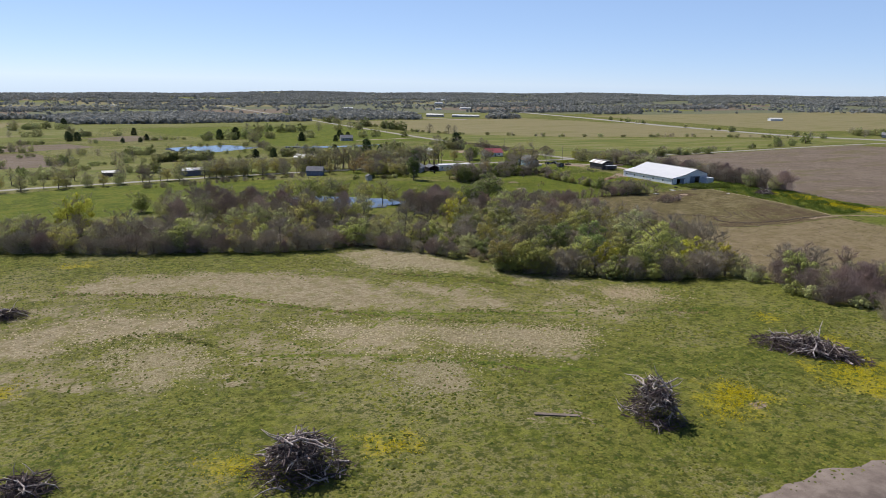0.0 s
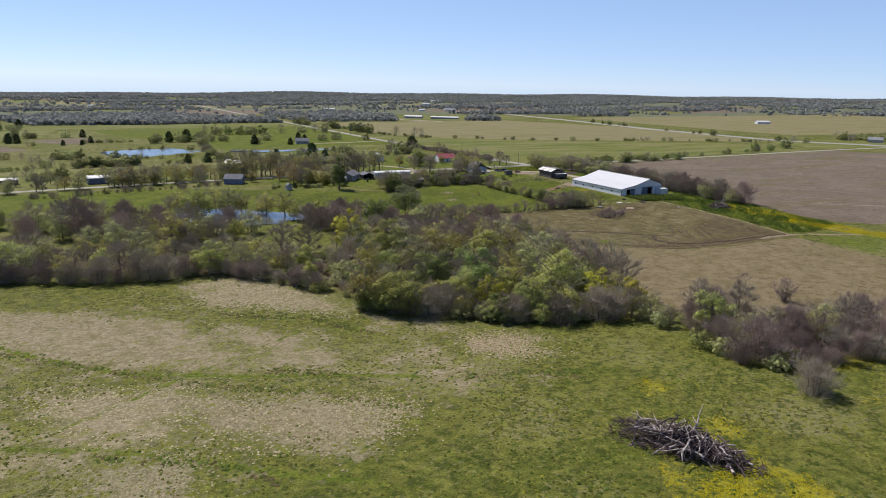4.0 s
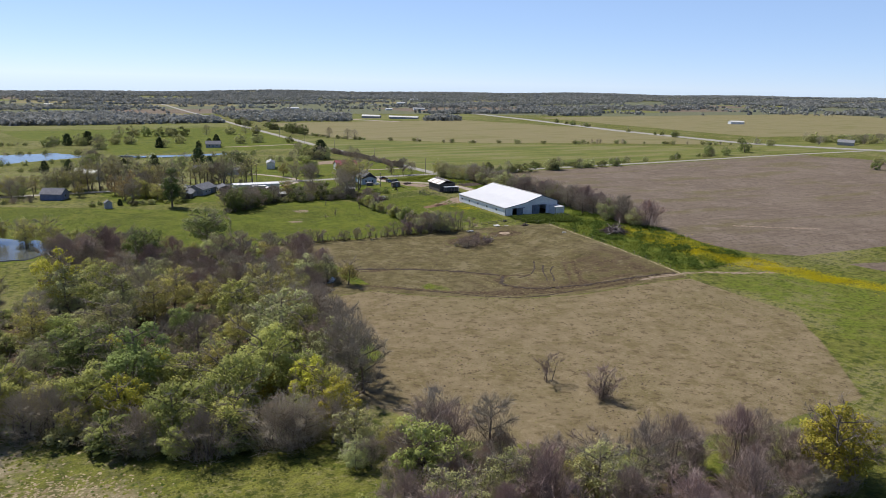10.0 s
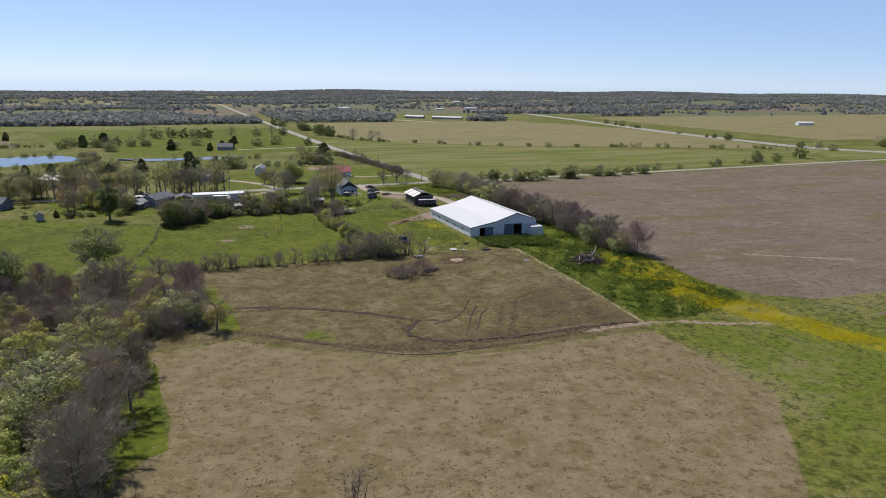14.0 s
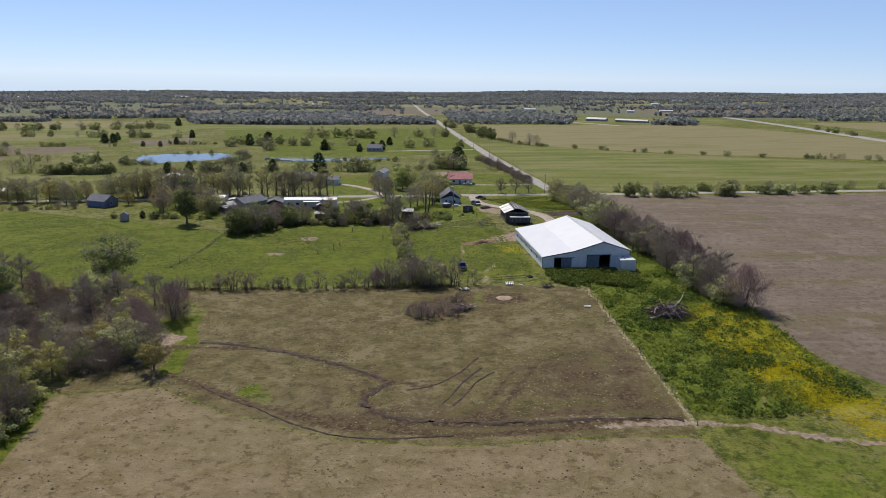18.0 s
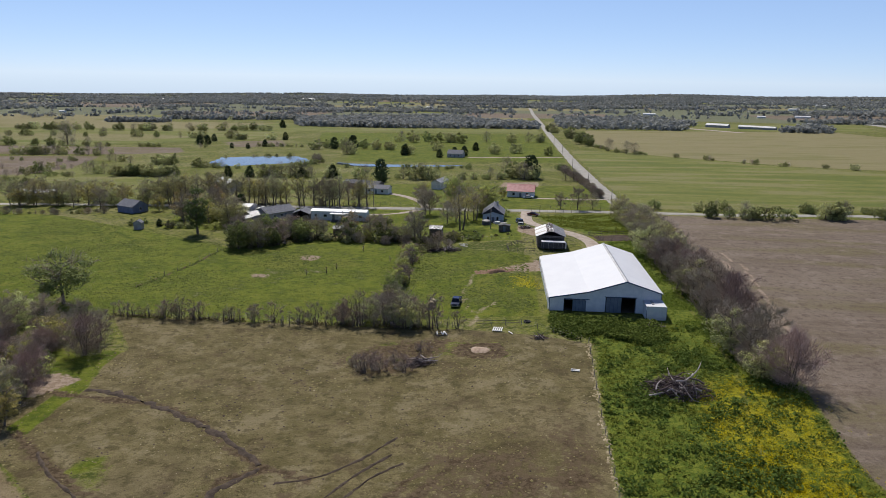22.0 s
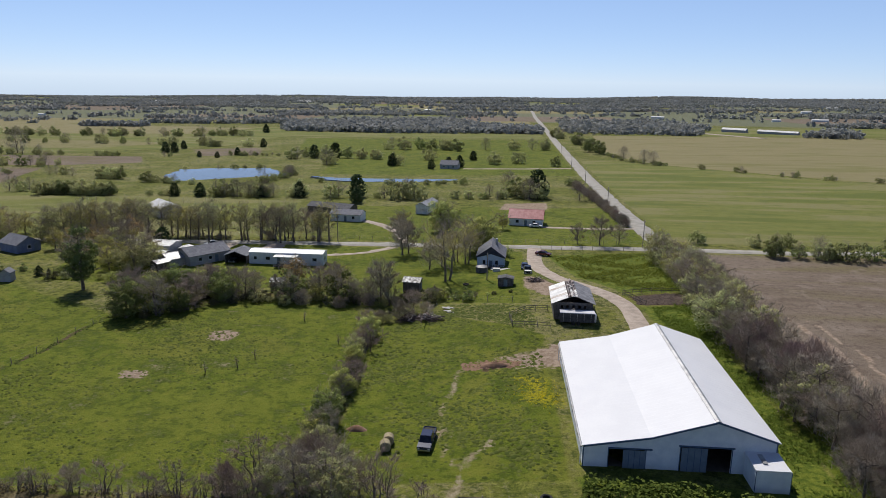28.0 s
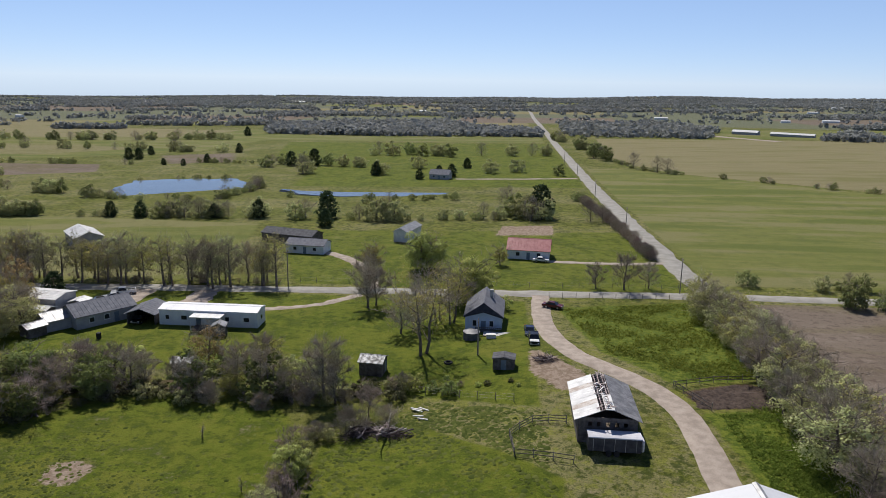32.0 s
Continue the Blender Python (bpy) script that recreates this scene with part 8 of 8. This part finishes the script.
brush_pile(113.6, 77.0, 10.2, 3.8, 2.5, -64, 190, "long heap of dead trees and stumps", 3)
brush_pile(-16.0, 171, 4.0, 3.0, 2.2, 0, 22, "dark heap of brushwood in dry grass", 4)
brush_pile(-8.6, 86.8, 3.6, 3.0, 2.2, 0, 24, "heap of brushwood at the meadow's edge", 5)
brush_pile(283.3, 225.3, 5.6, 3.8, 2.3, 0, 56, "heap of dead limbs among green weeds", 6)
brush_pile(240.6, 237.2, 3.0, 1.5, 0.8, 20, 16, "fallen dead branches on bare pasture", 7)
brush_pile(286.1, 256, 2.2, 1.4, 0.5, 0, 8, "flattened brown brush beside the barn", 8)
brush_pile(236.0, 325.5, 3.2, 1.6, 0.8, 30, 16, "grey fallen limbs near the old fence", 9)
brush_pile(240.5, 325.5, 3.4, 1.2, 0.7, -10, 16, "grey fallen limbs near the old fence", 10)
brush_pile(263.4, 349.2, 2.0, 1.6, 0.7, 0, 10, "small heap of rubbish and branches by the drive", 11)
brush_pile(262.6, 248.2, 1.5, 1.0, 0.5, 0, 6, "small dark heap of brush by the fence", 12)


# ---- fences ----
POST = mesh("post", *(lambda v, f: (tube(v, f, [(0, 0, -0.2), (0, 0, 0.7), (0.02, 0.01, 1.3)], [0.06, 0.058, 0.055], 6), (v, f))[1])([], []), M_POST)


def fence(pts, gap, label, wires=3, boards=0, height=1.3):
    """Posts with wires or boards between them."""
    P = np.array(pts, float)
    seg = np.r_[0, np.cumsum(np.hypot(*np.diff(P, axis=0).T))]
    n = max(2, int(seg[-1] / gap) + 1)
    at = [(float(np.interp(s, seg, P[:, 0])), float(np.interp(s, seg, P[:, 1]))) for s in np.linspace(0, seg[-1], n)]
    fc = thing("fence", label, "fence", *at[0])
    x0, y0, z0 = at[0][0], at[0][1], gz(*at[0])
    for x, y in at:
        o = part("post", POST, None, fc)
        o.matrix_basis = pose(x - x0, y - y0, gz(x, y) - z0, rng.normal(0, 2.5), rng.normal(0, 2.5), rng.uniform(0, 360))
    for k in range(wires or boards):
        h = height * (k + 1) / (wires or boards) - 0.08
        for (xa, ya), (xb, yb) in zip(at, at[1:]):
            v, f = [], []
            a, b = Vector((xa - x0, ya - y0, gz(xa, ya) - z0 + h)), Vector((xb - x0, yb - y0, gz(xb, yb) - z0 + h))
            if boards:
                s = (b - a).cross(Vector((0, 0, 1))).normalized() * 0.02
                up = Vector((0, 0, 0.05))
                v = [a - s - up, a + s - up, a + s + up, a - s + up, b - s - up, b + s - up, b + s + up, b - s + up]
                f = [(0, 1, 2, 3), (7, 6, 5, 4), (0, 4, 5, 1), (1, 5, 6, 2), (2, 6, 7, 3), (3, 7, 4, 0)]
                part("board", mesh("board", v, f, M_OLDWOOD), None, fc)
            else:
                tube(v, f, [a, (a + b) / 2 - Vector((0, 0, 0.02)), b], [0.008] * 3, 3)
                part("wire", mesh("wire", v, f, M_WIRE), None, fc)


fence([(170, 256.6), (200, 256.4), (245.1, 256.3)], 3.2, "weathered post-and-wire fence along the pasture hedge")
fence([(250.1, 257.1), (259, 256.3)], 2.4, "low board fence beside the pasture gate", 0, 2, 1.1)
fence([(259.3, 256.3), (271.7, 245.9)], 3.5, "wire fence beside rank weeds")
fence([(271.7, 245.9), (269.9, 214.8), (268.8, 179)], 5.0, "thin wire fence between pasture and weeds", 2)
fence([(166.5, 277), (171, 300), (172.5, 320)], 5.0, "wire fence across the green paddock", 2)
fence([(267.5, 397), (290, 398), (302, 398.8)], 3.0, "wire fence along the country road", 3)
fence([(257.4, 317.3), (264.7, 315.2)], 1.9, "old board pen beside the derelict barn", 0, 2, 1.1)
fence([(257.4, 317.4), (256.8, 322.8), (260.5, 326.3), (264.8, 325.6)], 2.2, "old board pen beside the derelict barn", 0, 3, 1.2)
fence([(282.8, 339.2), (286.2, 331.6)], 2.0, "wooden rail fence beside dark soil", 0, 2, 1.1)
fence([(282.5, 339.3), (289.5, 342.1), (299.2, 344.2)], 2.4, "wooden rail fence beside dark soil", 0, 2, 1.1)
fence([(226, 339.5), (240, 340.6), (257.7, 333.3)], 3.0, "old wire fence behind the yard")
fence([(206, 402.8), (255, 405), (300, 407.5)], 4.0, "wire fence along the lawn", 2)


# ---- loose things ----
def bale(x, y, turn):
    b = thing("hay_bale", "round weathered hay bale lying in the grass", "hay bale", x, y, turn, "round hay bales")
    bm = bmesh.new()
    bmesh.ops.create_cone(bm, cap_ends=True, segments=24, radius1=0.75, radius2=0.75, depth=1.45, matrix=Matrix.Translation((0, 0, 0.72)) @ Matrix.Rotation(radians(90), 4, 'X'))
    bmesh.ops.bevel(bm, geom=[e for e in bm.edges if len(e.link_faces) == 2 and e.calc_face_angle(0) > 1], offset=0.1, segments=2, affect='EDGES')
    roll = part("roll", bm, M_HAY, b)
    for y0 in (-0.45, 0, 0.45):
        bm = bmesh.new()
        bmesh.ops.create_cone(bm, cap_ends=False, segments=24, radius1=0.765, radius2=0.765, depth=0.05, matrix=Matrix.Translation((0, y0, 0.72)) @ Matrix.Rotation(radians(90), 4, 'X'))
        part("twine", bm, M_HAY, roll)


bale(239.3, 270.4, 10)
bale(239.5, 272.2, 6)


def heap(name, label, category, x, y, rx, ry, h, material, seed):
    """A low uneven mound."""
    t = thing(name, label, category, x, y)
    rr = np.random.default_rng(seed)
    v, f = [], []
    n, m = 18, 6
    for j in range(m + 1):
        q = j / m
        for i in range(n):
            a = 2 * math.pi * i / n
            k = 1 + 0.12 * math.sin(3 * a + seed) + rr.normal(0, 0.04)
            v.append((rx * (1 - q) * math.cos(a) * k, ry * (1 - q) * math.sin(a) * k, h * math.sin(q * math.pi / 2) * (1 + rr.normal(0, 0.08)) - 0.05 * (j == 0)))
    for j in range(m):
        for i in range(n):
            f.append((j * n + i, j * n + (i + 1) % n, (j + 1) * n + (i + 1) % n, (j + 1) * n + i))
    part("mound", mesh("mound", v, f, material, False), None, t)


heap("hay_mound", "flattened pile of old pale hay on muddy trodden ground", "hay", 251.2, 243.1, 2.0, 1.7, 0.4, M_TRODDENHAY, 1)
heap("earth_heap", "long heap of red-brown earth in the barnyard", "earth heap", 254.5, 299.2, 3.2, 1.1, 0.7, M_REDEARTH, 2)
heap("earth_heap", "heap of red-brown earth by the hedge", "earth heap", 234.2, 276.0, 1.6, 1.0, 0.6, M_REDEARTH, 3)
heap("earth_heap", "bare brown earth by the barn door", "earth heap", 268.9, 258.2, 1.8, 1.3, 0.25, M_REDEARTH, 4)
heap("earth_heap", "heap of dark earth in the pen", "earth heap", 293.3, 337.7, 3.6, 1.8, 0.4, M_TURNED, 5)


def boards(x, y, turn, n, ln, gap, label, messy=0.0):
    t = thing("board_stack", label, "boards", x, y, turn)
    for i in range(n):
        o = part("board", block(-0.12, -ln / 2, 0, 0.12, ln / 2, 0.12, 0.01), M_WHITETIN, t)
        o.matrix_basis = pose((i - n / 2) * gap + rng.normal(0, messy), rng.normal(0, messy), 0.12 + 0.02 * i, 0, 0, rng.normal(0, 30 * messy))
    for yy in (-ln / 3, ln / 3):
        part("bearer", block(-n * gap / 2 - 0.2, yy - 0.06, 0, n * gap / 2, yy + 0.06, 0.11), M_OLDWOOD, t)


boards(254.6, 253.6, -8, 5, 2.4, 0.42, "white boards laid side by side on bearers")
boards(243.3, 252.5, 20, 5, 1.7, 0.5, "white boards lying scattered on the ground", 0.4)
boards(257.1, 251.4, 30, 1, 1.6, 0.3, "single white board lying in the grass")
boards(243.7, 333.5, 60, 3, 1.8, 0.5, "white sheets lying in the yard grass", 0.3)
boards(244.3, 330.5, 80, 2, 1.6, 0.5, "white sheets lying in the yard grass", 0.3)
boards(234.4, 326.4, 70, 3, 1.5, 0.5, "white scrap lying beside fallen limbs", 0.3)
boards(267.9, 232.5, 85, 2, 1.5, 0.5, "pale board lying in the pasture", 0.1)


def tyre(x, y):
    t = thing("tyre", "old black tyre lying in the grass", "tyre", x, y)
    bm = bmesh.new()
    ring = []
    for i in range(20):
        a = 2 * math.pi * i / 20
        ring.append([bm.verts.new((math.cos(a) * (0.6 + 0.18 * math.cos(b)), math.sin(a) * (0.6 + 0.18 * math.cos(b)), 0.2 + 0.18 * math.sin(b))) for b in [2 * math.pi * j / 8 for j in range(8)]])
    for i in range(20):
        for j in range(8):
            bm.faces.new((ring[i][j], ring[(i + 1) % 20][j], ring[(i + 1) % 20][(j + 1) % 8], ring[i][(j + 1) % 8]))
    part("ring", bm, M_RUBBER, t)


tyre(260.5, 257.8)
tyre(246.6, 351.6)


def pole(x, y, h, label, arm=True):
    t = thing("utility_pole", label, "pole", x, y, 90)
    v, f = [], []
    tube(v, f, [(0, 0, -0.3), (0, 0, h * 0.5), (0, 0, h)], [0.15, 0.13, 0.1], 8)
    part("shaft", mesh("shaft", v, f, M_POST, False), None, t)
    if arm:
        a = part("crossarm", block(-1.1, -0.06, h - 0.6, 1.1, 0.06, h - 0.48), M_POST, t)
        for x0 in (-0.95, 0, 0.95):
            part("insulator", block(x0 - 0.05, -0.05, h - 0.48, x0 + 0.05, 0.05, h - 0.33), M_GLASS, a)


for px, py, h in ((299.5, 404, 9), (251.7, 354.6, 7), (203.8, 399.6, 9), (299.5, 480, 9), (299.5, 560, 9), (300, 640, 9), (300, 720, 9)):
    pole(px, py, h, "wooden utility pole beside the country road" if px > 285 else "wooden utility pole in the yard")


def box_thing(name, label, category, x, y, turn, w, d, h, material):
    t = thing(name, label, category, x, y, turn)
    b = part("body", block(-w / 2, -d / 2, 0, w / 2, d / 2, h, min(w, d, h) * 0.08), material, t)
    part("lid", block(-w / 2 - 0.03, -d / 2 - 0.03, h, w / 2 + 0.03, d / 2 + 0.03, h + 0.06), material, b)


box_thing("chest", "white chest freezer dumped beside the trees", "box", 298, 353.1, 15, 1.5, 0.9, 0.9, M_WHITETIN)
box_thing("barrel_box", "dark bin standing on the lawn", "bin", 178.5, 358.5, 0, 0.7, 0.7, 1.1, M_RUBBER)
box_thing("patio_box", "white box on the patio of the blue house", "box", 254, 364.3, 5, 1.8, 1.0, 0.8, M_WHITETIN)
tank = thing("round_tank", "dark round covered tank beside the blue house", "tank", 250.2, 364.6, 0)
bm = bmesh.new()
bmesh.ops.create_cone(bm, cap_ends=True, segments=28, radius1=1.6, radius2=1.55, depth=1.5, matrix=Matrix.Translation((0, 0, 0.75)))
part("body", bm, M_DARKROOF, tank)
bm = bmesh.new()
bmesh.ops.create_cone(bm, cap_ends=True, segments=28, radius1=1.66, radius2=0.5, depth=0.35, matrix=Matrix.Translation((0, 0, 1.675)))
part("cover", bm, M_OLDTIN, tank)
pt = thing("patio", "pale concrete patio slab behind the house", "patio", 255.5, 366.6, -2)
part("slab", block(-3, -1.2, 0, 3, 1.2, 0.1, 0.02), M_CONCRETE, pt)

box_thing("stone_slab", "long grey stone slab lying in the meadow grass", "slab", 57.9, 75.7, -31, 6.4, 0.6, 0.1, M_DIRT)
